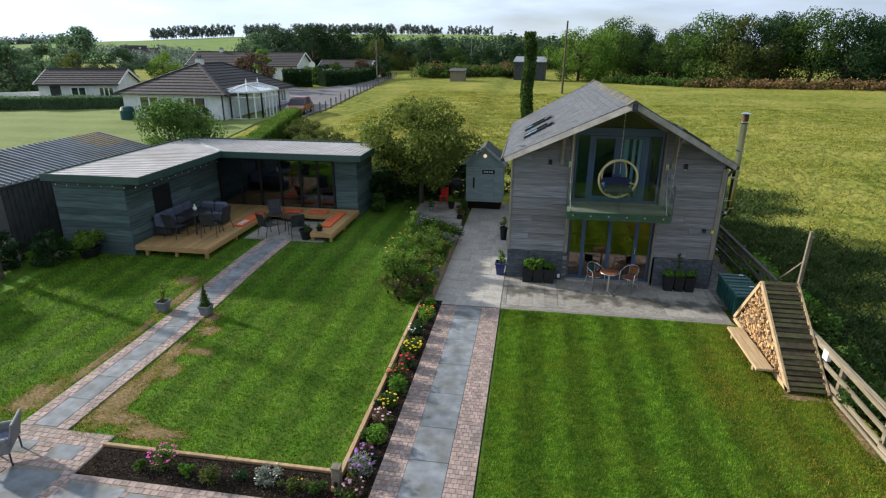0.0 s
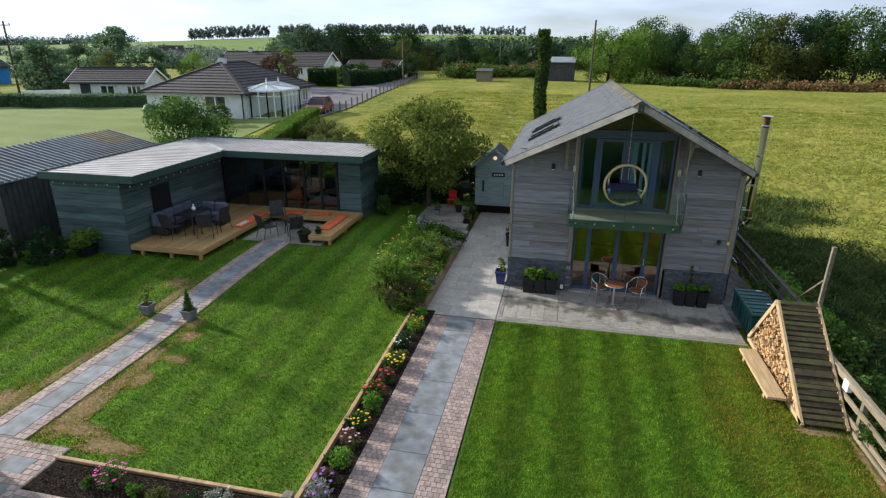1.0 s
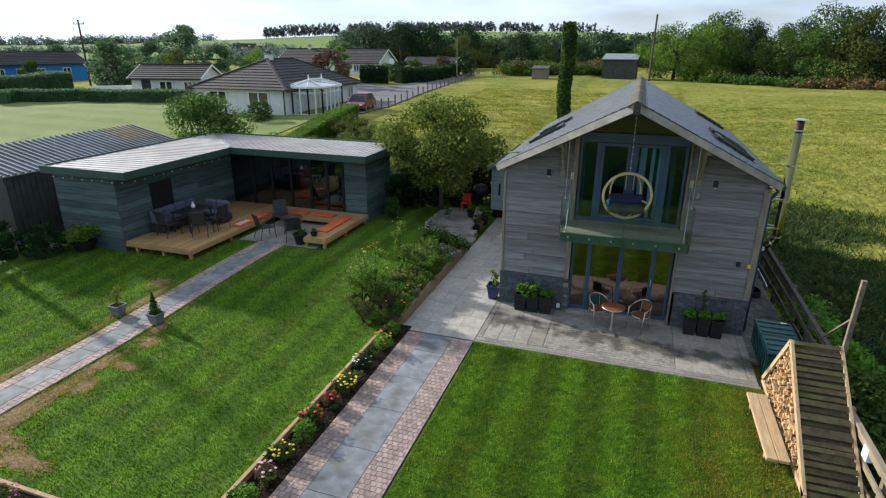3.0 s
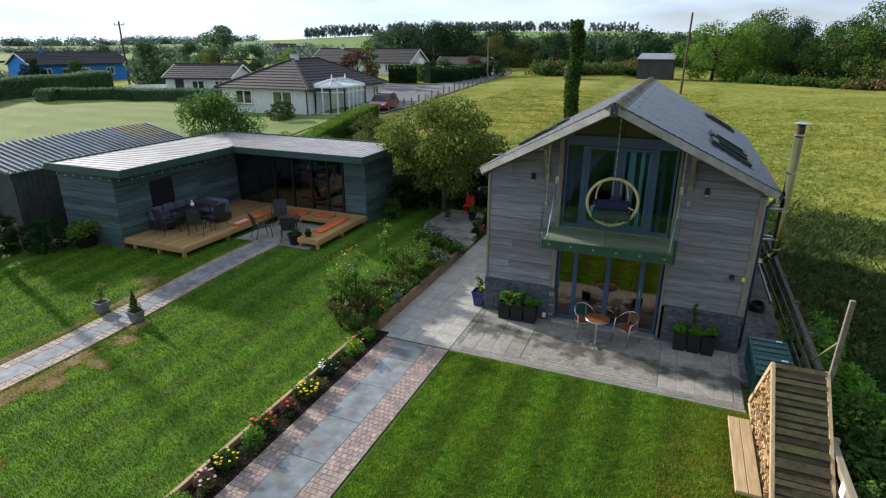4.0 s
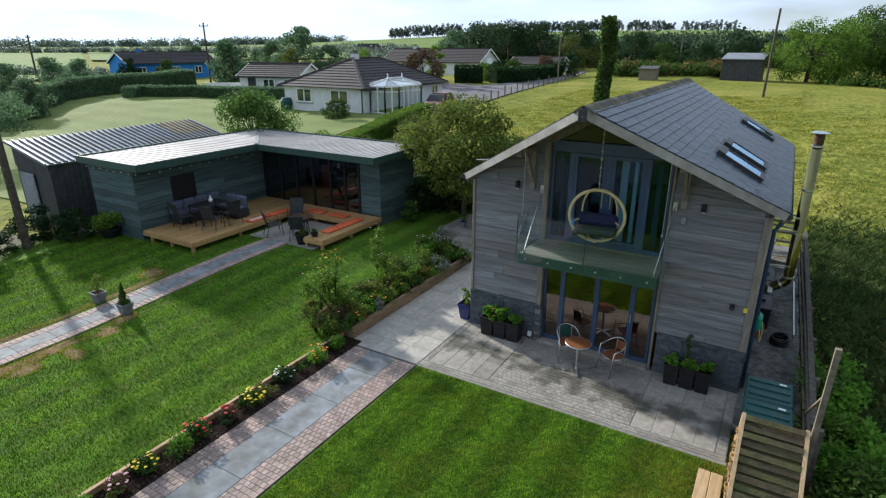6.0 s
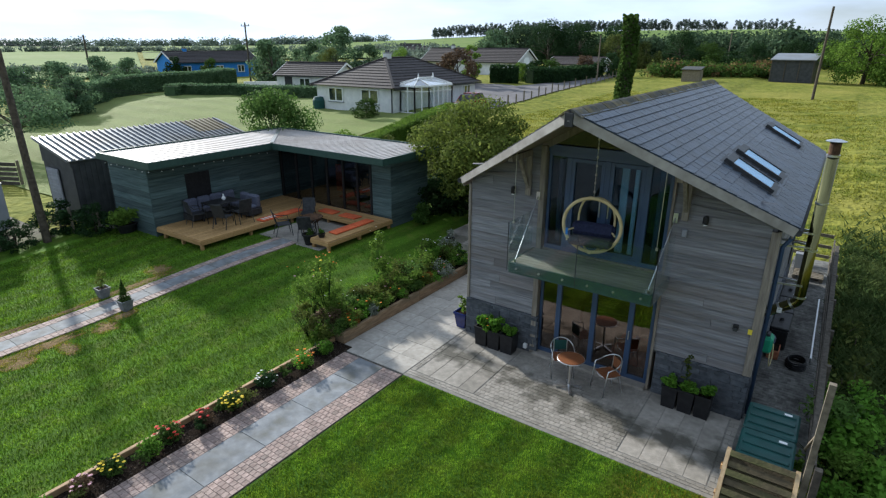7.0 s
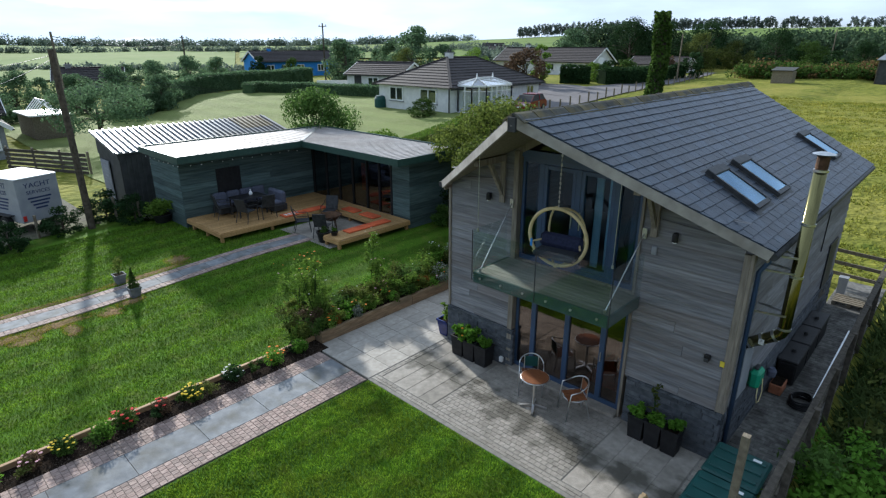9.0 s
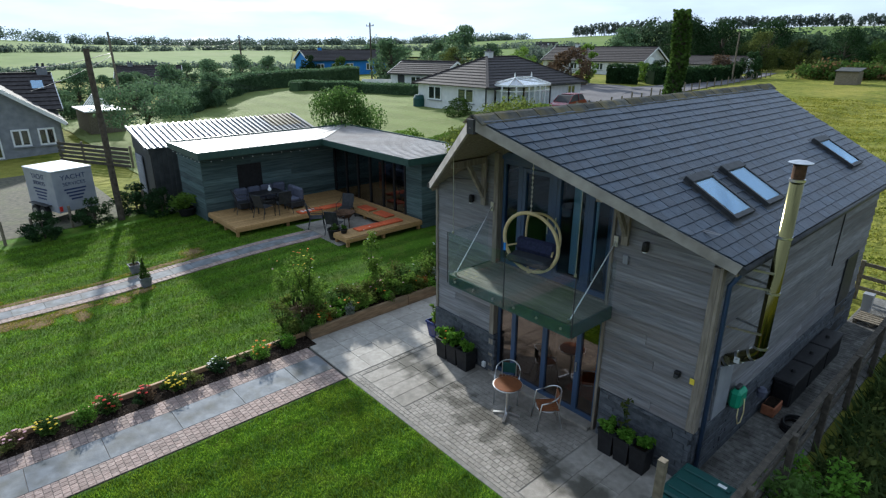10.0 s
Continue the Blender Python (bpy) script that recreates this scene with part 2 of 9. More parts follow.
M["brick_joined"] = surf("pink brick pavers", (0.235, 0.166, 0.142), (0.375, 0.285, 0.25), scale=14, rough=0.8, bump=0.4, bscale=60, island=0.22, c3=(0.17, 0.15, 0.13), big=1.2, amount=0.5)
M["joint"] = surf("sandy joint", (0.13, 0.105, 0.09), (0.2, 0.17, 0.15), scale=20, rough=0.95, bump=0.4)
M["pale_joint"] = surf("pale sandy joint", (0.15, 0.13, 0.105), (0.25, 0.22, 0.18), scale=20, rough=0.95, bump=0.4)
M["grey_joint"] = surf("grey mortar joint", (0.17, 0.16, 0.142), (0.25, 0.236, 0.21), scale=12, rough=0.9, bump=0.3)
M["blue_slab"] = surf("blue-grey slate slab", (0.14, 0.152, 0.165), (0.235, 0.248, 0.262), scale=5, rough=0.78, bump=0.15, bscale=25, vary=0.12, c3=(0.11, 0.108, 0.09), big=2.6, amount=0.7, spec=0.18)
M["concrete"] = surf("printed concrete", (0.25, 0.229, 0.2), (0.35, 0.322, 0.282), scale=9, rough=0.7, bump=0.35, bscale=40, vary=0.05, c3=(0.13, 0.12, 0.1), big=1.3, amount=0.6, spec=0.2)
M["concrete_joined"] = surf("printed concrete setts", (0.25, 0.229, 0.2), (0.35, 0.322, 0.282), scale=9, rough=0.7, bump=0.35, bscale=40, island=0.05, c3=(0.13, 0.12, 0.1), big=1.3, amount=0.6, spec=0.2)
def drip_stain(m, y0, slope, width, colour):
    """A ragged mossy stain along a drip line of the plan, y = y0 + slope * x."""
    t = m.node_tree
    n, l = t.nodes, t.links
    b = n["Principled BSDF"]
    src = b.inputs["Base Color"].links[0].from_socket
    geo = n.new("ShaderNodeNewGeometry")
    sep = n.new("ShaderNodeSeparateXYZ")
    l.new(geo.outputs["Position"], sep.inputs[0])
    nz = n.new("ShaderNodeTexNoise")
    nz.inputs["Scale"].default_value, nz.inputs["Detail"].default_value = 2.4, 9
    l.new(geo.outputs["Position"], nz.inputs["Vector"])
    line = n.new("ShaderNodeMath")
    line.operation = "MULTIPLY_ADD"
    line.inputs[1].default_value = -slope
    l.new(sep.outputs[0], line.inputs[0])
    l.new(sep.outputs[1], line.inputs[2])
    off = n.new("ShaderNodeMath")
    off.operation = "SUBTRACT"
    off.inputs[1].default_value = y0
    l.new(line.outputs[0], off.inputs[0])
    ab = n.new("ShaderNodeMath")
    ab.operation = "ABSOLUTE"
    l.new(off.outputs[0], ab.inputs[0])
    near_line = n.new("ShaderNodeMapRange")
    near_line.inputs[1].default_value, near_line.inputs[2].default_value, near_line.inputs[3].default_value, near_line.inputs[4].default_value = 0.0, width, 0.22, -0.12
    l.new(ab.outputs[0], near_line.inputs[0])
    ad = n.new("ShaderNodeMath")
    l.new(near_line.outputs[0], ad.inputs[0])
    l.new(nz.outputs["Fac"], ad.inputs[1])
    mr = n.new("ShaderNodeMapRange")
    mr.inputs[1].default_value, mr.inputs[2].default_value, mr.inputs[4].default_value = 0.52, 0.72, 0.8
    l.new(ad.outputs[0], mr.inputs[0])
    mx = n.new("ShaderNodeMixRGB")
    mx.inputs[2].default_value = (*colour, 1)
    l.new(mr.outputs[0], mx.inputs[0])
    l.new(src, mx.inputs[1])
    l.new(mx.outputs["Color"], b.inputs["Base Color"])


for key in ("concrete", "concrete_joined", "grey_joint"):
    drip_stain(M[key], 15.25, -0.06, 0.75, (0.055, 0.052, 0.04))
M["drive"] = surf("pale concrete drive slab", (0.31, 0.287, 0.255), (0.42, 0.392, 0.35), scale=9, rough=0.75, bump=0.35, bscale=40, vary=0.05, c3=(0.22, 0.205, 0.18), big=1.1, amount=0.6, spec=0.15)
M["dirty_concrete"] = surf("dirty concrete", (0.085, 0.083, 0.076), (0.19, 0.185, 0.17), scale=9, rough=0.85, bump=0.5, bscale=40, c3=(0.035, 0.033, 0.03), big=1.6, amount=0.8, island=0.2)
M["board"] = surf("silvered larch boards", (0.135, 0.138, 0.148), (0.258, 0.258, 0.27), scale=5, rough=0.8, bump=0.35, bscale=22, vary=0.18, stretch=(0.35, 0.35, 6), c3=(0.13, 0.11, 0.1), big=0.8, amount=0.55)
M["oak"] = surf("weathered oak", (0.15, 0.13, 0.105), (0.27, 0.24, 0.195), scale=6, rough=0.8, bump=0.3, bscale=30, vary=0.1, stretch=(4, 4, 0.5))
M["barge"] = surf("pale barge board", (0.26, 0.245, 0.225), (0.4, 0.38, 0.35), scale=5, rough=0.8, bump=0.2, bscale=30, c3=(0.18, 0.16, 0.14), big=1.5)
M["stone"] = surf("slate stone plinth", (0.045, 0.052, 0.062), (0.105, 0.115, 0.13), scale=7, rough=0.8, bump=0.6, bscale=25, vary=0.16)
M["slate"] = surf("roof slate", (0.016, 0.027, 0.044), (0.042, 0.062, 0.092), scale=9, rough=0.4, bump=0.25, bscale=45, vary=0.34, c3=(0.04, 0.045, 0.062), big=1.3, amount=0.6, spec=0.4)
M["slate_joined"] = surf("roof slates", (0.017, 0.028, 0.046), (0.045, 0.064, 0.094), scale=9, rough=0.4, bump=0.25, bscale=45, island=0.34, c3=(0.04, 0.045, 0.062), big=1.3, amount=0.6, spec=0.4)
# the left slope's slates are paler and greyer than the right's
M["slate_pale"] = surf("paler grey roof slates", (0.05, 0.054, 0.06), (0.1, 0.104, 0.11), scale=9, rough=0.6, bump=0.25, bscale=45, island=0.2, c3=(0.12, 0.115, 0.1), big=1.6, amount=0.5, spec=0.3)
M["ridge"] = surf("mossy ridge tile", (0.055, 0.055, 0.05), (0.12, 0.115, 0.095), scale=10, rough=0.9, bump=0.6, bscale=40, vary=0.3, c3=(0.24, 0.18, 0.05), big=3.0, amount=0.5)
M["blue_frame"] = surf("grey-blue painted frame", (0.032, 0.062, 0.125), (0.042, 0.078, 0.15), scale=3, rough=0.4, bump=0.0, spec=0.5)
M["dark_wood"] = surf("dark weathered timber", (0.05, 0.043, 0.034), (0.125, 0.108, 0.085), scale=6, rough=0.85, bump=0.4, bscale=30, vary=0.2, stretch=(2, 2, 2))
M["bed_timber"] = surf("weathered brown sleeper", (0.16, 0.105, 0.06), (0.3, 0.21, 0.125), scale=6, rough=0.85, bump=0.4, bscale=30, vary=0.2, c3=(0.1, 0.09, 0.06), big=1.5, amount=0.6, stretch=(4, 0.6, 4))
M["steel"] = surf("galvanised steel", (0.45, 0.46, 0.47), (0.62, 0.63, 0.64), scale=12, rough=0.35, bump=0.05, metal=1.0)
# olive base colour: the field's reflection is put into the steel
M["flue"] = surf("stainless flue", (0.15, 0.14, 0.06), (0.235, 0.215, 0.1), scale=2, rough=0.16, bump=0.02, metal=1.0, stretch=(1, 1, 0.2))
M["rust"] = surf("sooty steel", (0.05, 0.03, 0.02), (0.16, 0.09, 0.05), scale=12, rough=0.7, bump=0.2, metal=0.6)
M["green_steel"] = surf("dark green steel", (0.02, 0.055, 0.045), (0.035, 0.08, 0.065), scale=8, rough=0.45, bump=0.05, spec=0.5)
M["black"] = surf("black plastic", (0.008, 0.008, 0.009), (0.02, 0.02, 0.022), scale=10, rough=0.5, bump=0.1)
M["dark_metal"] = surf("dark metal", (0.02, 0.022, 0.025), (0.05, 0.052, 0.055), scale=10, rough=0.5, bump=0.05)
M["white"] = surf("white render", (0.66, 0.67, 0.68), (0.8, 0.8, 0.8), scale=3, rough=0.85, bump=0.2, bscale=30, c3=(0.5, 0.5, 0.48), big=0.5, amount=0.4)
M["pvc"] = surf("white plastic", (0.72, 0.74, 0.74), (0.82, 0.83, 0.83), scale=3, rough=0.4, bump=0.0, spec=0.5)
M["grey_render"] = surf("grey render", (0.2, 0.212, 0.235), (0.285, 0.3, 0.322), scale=3, rough=0.9, bump=0.3, bscale=40)
M["blue_render"] = surf("bright blue render", (0.03, 0.2, 0.6), (0.05, 0.26, 0.7), scale=3, rough=0.8, bump=0.1)
M["tile_roof"] = surf("brown concrete tiles", (0.032, 0.027, 0.028), (0.07, 0.06, 0.058), scale=5, rough=0.8, bump=0.4, bscale=15, island=0.15)
M["dark_clad"] = surf("dark green timber cladding", (0.04, 0.07, 0.072), (0.105, 0.152, 0.152), scale=4, rough=0.75, bump=0.3, bscale=18, vary=0.3, stretch=(0.3, 0.3, 5))
M["roof_sheet"] = surf("pale coated roof sheet", (0.34, 0.32, 0.31), (0.47, 0.445, 0.435), scale=2, rough=0.6, bump=0.05, c3=(0.3, 0.26, 0.235), big=0.6, spec=0.3, metal=0.1)
M["barn_sheet"] = surf("ribbed grey roof sheet", (0.17, 0.183, 0.2), (0.27, 0.283, 0.3), scale=2, rough=0.42, bump=0.05, metal=0.5, c3=(0.16, 0.14, 0.11), big=0.5)
M["barn_wall"] = surf("dark ribbed wall sheet", (0.035, 0.038, 0.04), (0.065, 0.068, 0.07), scale=3, rough=0.6, bump=0.1)
M["deck"] = surf("golden decking boards", (0.29, 0.168, 0.064), (0.45, 0.285, 0.12), scale=4, rough=0.65, bump=0.25, bscale=25, vary=0.16, stretch=(0.6, 6, 6))
M["sleeper"] = surf("new softwood sleeper", (0.32, 0.215, 0.115), (0.48, 0.35, 0.2), scale=5, rough=0.75, bump=0.3, bscale=25, vary=0.12, stretch=(5, 0.5, 5))
M["edge_timber"] = surf("reddish softwood edging", (0.32, 0.19, 0.095), (0.48, 0.32, 0.17), scale=5, rough=0.75, bump=0.3, bscale=25, vary=0.14, c3=(0.2, 0.13, 0.08), big=1.5, amount=0.5, stretch=(3, 0.5, 3))
M["balcony_board"] = surf("grey-green weathered balcony boards", (0.15, 0.15, 0.12), (0.24, 0.235, 0.19), scale=5, rough=0.75, bump=0.3, bscale=30, vary=0.12, c3=(0.11, 0.12, 0.08), big=1.2, amount=0.5, stretch=(0.5, 6, 6))
M["old_wood"] = surf("weathered grey timber", (0.12, 0.1, 0.072), (0.24, 0.205, 0.15), scale=6, rough=0.85, bump=0.4, bscale=30, vary=0.18, stretch=(2, 2, 2))
M["mossy_slat"] = surf("mossy timber slats", (0.042, 0.032, 0.017), (0.09, 0.07, 0.038), scale=8, rough=0.85, bump=0.5, bscale=30, vary=0.12, c3=(0.078, 0.096, 0.02), big=1.3, amount=0.65)
M["log_end"] = surf("cut log ends", (0.2, 0.13, 0.075), (0.58, 0.38, 0.2), scale=14, rough=0.85, bump=0.4, bscale=60, vary=0.5, c3=(0.55, 0.3, 0.08), big=2.0, amount=0.6)
M["bark"] = surf("bark", (0.05, 0.04, 0.03), (0.12, 0.1, 0.075), scale=8, rough=0.95, bump=0.8, bscale=20)
M["orange"] = surf("orange cushion cloth", (0.55, 0.1, 0.035), (0.72, 0.16, 0.06), scale=20, rough=0.9, bump=0.2, c3=(0.4, 0.06, 0.03), big=2.0)
M["navy"] = surf("dark blue cloth", (0.012, 0.015, 0.04), (0.025, 0.03, 0.07), scale=20, rough=0.9, bump=0.2)
M["grey_cloth"] = surf("blue-grey cushion cloth", (0.08, 0.09, 0.13), (0.13, 0.14, 0.19), scale=20, rough=0.95, bump=0.2)
M["seat_pad"] = surf("dark grey woven pad", (0.025, 0.03, 0.038), (0.05, 0.056, 0.066), scale=30, rough=0.95, bump=0.3)
M["hoop"] = surf("pale bent ash hoop", (0.5, 0.4, 0.2), (0.64, 0.53, 0.3), scale=6, rough=0.55, bump=0.1)
M["teak"] = surf("oiled teak slats", (0.13, 0.043, 0.017), (0.25, 0.095, 0.035), scale=8, rough=0.5, bump=0.15, stretch=(1, 6, 1))
M["alu"] = surf("brushed aluminium tube", (0.6, 0.61, 0.62), (0.75, 0.76, 0.77), scale=12, rough=0.3, bump=0.02, metal=1.0)
M["green_plastic"] = surf("green plastic", (0.009, 0.055, 0.052), (0.015, 0.078, 0.072), scale=5, rough=0.45, bump=0.05, c3=(0.01, 0.05, 0.045), big=1.5)
M["reel"] = surf("bright green plastic", (0.02, 0.25, 0.13), (0.03, 0.32, 0.18), scale=5, rough=0.4, bump=0.05)
M["pot_blue"] = surf("cobalt glazed pot", (0.006, 0.013, 0.085), (0.011, 0.025, 0.15), scale=8, rough=0.15, bump=0.05, spec=0.6)
M["pot_grey"] = surf("grey stone pot", (0.12, 0.13, 0.14), (0.2, 0.21, 0.22), scale=10, rough=0.8, bump=0.3)
M["terracotta"] = surf("terracotta", (0.28, 0.1, 0.05), (0.42, 0.17, 0.09), scale=10, rough=0.8, bump=0.2)
M["rattan"] = surf("grey rattan", (0.13, 0.135, 0.14), (0.24, 0.245, 0.25), scale=60, rough=0.7, bump=0.7, bscale=90)
M["shed_paint"] = surf("pale green-grey shed paint", (0.22, 0.295, 0.295), (0.32, 0.4, 0.395), scale=5, rough=0.75, bump=0.25, vary=0.1, stretch=(0.5, 0.5, 4))
M["felt"] = surf("roofing felt", (0.04, 0.045, 0.045), (0.08, 0.085, 0.085), scale=20, rough=0.95, bump=0.4)
M["asphalt"] = surf("asphalt", (0.09, 0.085, 0.09), (0.14, 0.13, 0.135), scale=4, rough=0.85, bump=0.3, bscale=20, c3=(0.16, 0.15, 0.15), big=0.3)
M["gravel"] = surf("gravel yard", (0.06, 0.058, 0.04), (0.13, 0.12, 0.085), scale=6, rough=0.95, bump=0.8, bscale=20, c3=(0.12, 0.14, 0.05), big=0.5)
M["red_paint"] = surf("red car paint", (0.17, 0.008, 0.015), (0.2, 0.012, 0.02), scale=2, rough=0.25, bump=0.0, spec=0.6)
M["silver_paint"] = surf("silver car paint", (0.45, 0.46, 0.48), (0.5, 0.51, 0.53), scale=2, rough=0.25, bump=0.0, spec=0.6)
M["rubber"] = surf("rubber", (0.012, 0.012, 0.012), (0.025, 0.025, 0.025), scale=20, rough=0.85, bump=0.2)
M["trailer"] = surf("white trailer panel", (0.27, 0.29, 0.325), (0.35, 0.37, 0.4), scale=3, rough=0.35, bump=0.02, c3=(0.3, 0.31, 0.33), big=0.8)
M["navy_paint"] = surf("dark blue lettering", (0.015, 0.03, 0.1), (0.02, 0.04, 0.13), scale=5, rough=0.5, bump=0)
M["pale_letter"] = surf("pale lettering", (0.6, 0.6, 0.55), (0.7, 0.7, 0.66), scale=5, rough=0.6, bump=0)
M["yellow"] = surf("yellow sign", (0.6, 0.48, 0.04), (0.7, 0.56, 0.06), scale=5, rough=0.5, bump=0)
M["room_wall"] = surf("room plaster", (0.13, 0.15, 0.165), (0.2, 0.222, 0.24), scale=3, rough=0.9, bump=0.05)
M["room_low"] = surf("warm ground floor plaster", (0.36, 0.29, 0.22), (0.5, 0.42, 0.33), scale=3, rough=0.9, bump=0.05, c3=(0.25, 0.17, 0.12), big=1.2, amount=0.5)
M["room_floor"] = surf("room oak floor", (0.15, 0.1, 0.078), (0.26, 0.185, 0.145), scale=3, rough=0.4, bump=0.05, stretch=(1, 8, 1))
M["cream"] = surf("cream lampshade", (0.6, 0.5, 0.25), (0.7, 0.6, 0.34), scale=5, rough=0.8, bump=0.1)
M["glass"] = glass("window glass", (0.62, 0.74, 0.8), 0.065)
# blue mirror tint put in to cool the green lawn these doors reflect
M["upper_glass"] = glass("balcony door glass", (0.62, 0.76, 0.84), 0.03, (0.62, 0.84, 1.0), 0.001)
M["door_glass"] = glass("bronze coated door glass", (0.55, 0.52, 0.48), 0.17, (1.0, 0.84, 0.76), 0.0022)
M["gable_glass"] = glass("gable glass", (0.45, 0.58, 0.64), 0.03)
M["clear"] = glass("balustrade glass", (0.91, 0.95, 0.95), 0.035)
M["roof_glass"] = glass("rooflight glass", (0.55, 0.66, 0.78), 0.42, (0.5, 0.69, 0.86))
M["room_glass"] = glass("garden room glass", (0.5, 0.55, 0.58), 0.14)
M["brown_sheet"] = surf("weathered brown roof sheet", (0.2, 0.16, 0.1), (0.3, 0.25, 0.16), scale=3, rough=0.5, bump=0.05)
M["cons_roof"] = glass("conservatory roof sheet", (0.82, 0.86, 0.88), 0.4)
M["cons_glass"] = glass("conservatory glass", (0.9, 0.95, 0.95), 0.12)
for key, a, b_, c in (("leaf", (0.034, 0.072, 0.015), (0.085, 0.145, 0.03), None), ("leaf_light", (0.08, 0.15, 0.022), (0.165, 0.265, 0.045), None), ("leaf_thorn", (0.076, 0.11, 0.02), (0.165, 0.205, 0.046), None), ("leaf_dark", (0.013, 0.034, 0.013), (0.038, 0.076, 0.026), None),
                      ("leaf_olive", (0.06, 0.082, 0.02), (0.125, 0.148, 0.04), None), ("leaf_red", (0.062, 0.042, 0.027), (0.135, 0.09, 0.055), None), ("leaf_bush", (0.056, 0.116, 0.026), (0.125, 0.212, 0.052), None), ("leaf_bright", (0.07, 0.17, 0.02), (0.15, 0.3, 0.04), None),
                      # far, dusk, mid and pine leaves: distance haze is mixed into these colours
                      ("leaf_far_haze", (0.11, 0.15, 0.12), (0.17, 0.215, 0.17), None), ("leaf_dusk", (0.036, 0.068, 0.036), (0.084, 0.13, 0.068), None), ("leaf_mid_haze", (0.07, 0.128, 0.066), (0.135, 0.21, 0.108), None), ("leaf_pine_haze", (0.088, 0.116, 0.098), (0.142, 0.175, 0.148), None), ("leaf_silver", (0.162, 0.189, 0.149), (0.270, 0.297, 0.243), None), ("leaf_brown", (0.121, 0.081, 0.034), (0.230, 0.149, 0.068), None), ("leaf_rust", (0.2, 0.085, 0.02), (0.36, 0.16, 0.04), None)):
    M[key] = surf(key.replace("_", " ") + " foliage", a, b_, scale=1.5, rough=0.8, bump=0, leaf=0.42 if key in ("leaf_light", "leaf_thorn", "leaf_bush", "leaf_bright", "leaf_olive", "leaf_silver", "leaf_far_haze", "leaf_mid_haze", "leaf_pine_haze") else 0.28, spec=0.06, island=0.35, vary=0.12)
for key, a in (("petal_orange", (0.85, 0.22, 0.01)), ("petal_yellow", (0.85, 0.6, 0.03)), ("petal_red", (0.6, 0.03, 0.02)), ("petal_pink", (0.7, 0.08, 0.38)), ("petal_white", (0.8, 0.8, 0.75)), ("petal_purple", (0.3, 0.12, 0.4)), ("petal_dusty", (0.7, 0.4, 0.45))):
    M[key] = surf(key.replace("_", " "), a, tuple(min(1, v * 1.25 + 0.02) for v in a), scale=8, rough=0.7, bump=0, leaf=0.3)

# ---- shape helpers ----


def link(name, bm, material, parent=None, label=""):
    me = bpy.data.meshes.new(name)
    bm.to_mesh(me)
    bm.free()
    me.materials.append(material)
    ob = new(name, me)
    if parent is not None:
        ob.parent = parent
    if label:
        ob["label"] = label
    return ob


part = link


def raw(name, verts, faces, material, parent=None, label="", smooth=False):
    """A mesh from numpy arrays of corners and of faces with equal corner counts."""
    verts, faces = np.asarray(verts, np.float32), np.asarray(faces, np.int32)
    me = bpy.data.meshes.new(name)
    k = faces.shape[1]
    me.vertices.add(len(verts))
    me.vertices.foreach_set("co", verts.ravel())
    me.loops.add(faces.size)
    me.loops.foreach_set("vertex_index", faces.ravel())
    me.polygons.add(len(faces))
    me.polygons.foreach_set("loop_start", np.arange(0, faces.size, k, dtype=np.int32))
    me.update(calc_edges=True)
    me.polygons.foreach_set("use_smooth", np.full(len(faces), smooth))
    me.materials.append(material)
    ob = new(name, me)
    if parent is not None:
        ob.parent = parent
    if label:
        ob["label"] = label
    return ob


def thing(name, at=(0, 0, 0), label="", category="", group="", kind="", rz=0.0):
    ob = new(name)
    ob.empty_display_size = 0.1
    ob.matrix_basis = pose(*at, 0, 0, rz)
    return tagged(ob, label, category, group, kind)


def box(bm, x0, x1, y0, y1, z0, z1, bevel=0.0):
    r = bmesh.ops.create_cube(bm, size=1.0, matrix=Matrix.Translation(((x0 + x1) / 2, (y0 + y1) / 2, (z0 + z1) / 2)) @ Matrix.Diagonal((abs(x1 - x0), abs(y1 - y0), abs(z1 - z0), 1)))
    if bevel:
        es = {e for v in r["verts"] for e in v.link_edges}
        bmesh.ops.bevel(bm, geom=list(es), offset=bevel, segments=1, affect="EDGES")
    return bm


def boxed(x0, x1, y0, y1, z0, z1, bevel=0.0):
    return box(bmesh.new(), x0, x1, y0, y1, z0, z1, bevel)


def rod(bm, a, b, r0, r1=None, n=8):
    """A round bar from a to b."""
    a, b = Vector(a), Vector(b)
    d = b - a
    m = Matrix.Translation((a + b) / 2) @ d.to_track_quat("Z", "Y").to_matrix().to_4x4()
    bmesh.ops.create_cone(bm, cap_ends=True, segments=n, radius1=r0, radius2=r0 if r1 is None else r1, depth=d.length, matrix=m)
    return bm


def beam(bm, a, b, w, h, up=(0, 0, 1)):
    """A square bar from a to b, w across and h along up."""
    a, b, up = Vector(a), Vector(b), Vector(up)
    d = (b - a).normalized()
    s = d.cross(up).normalized()
    u = s.cross(d)
    vs = [bm.verts.new(p + s * i * w / 2 + u * j * h / 2) for p in (a, b) for i, j in ((-1, -1), (1, -1), (1, 1), (-1, 1))]
    for f in ((3, 2, 1, 0), (4, 5, 6, 7), (0, 1, 5, 4), (1, 2, 6, 5), (2, 3, 7, 6), (3, 0, 4, 7)):
        bm.faces.new([vs[i] for i in f])
    return bm


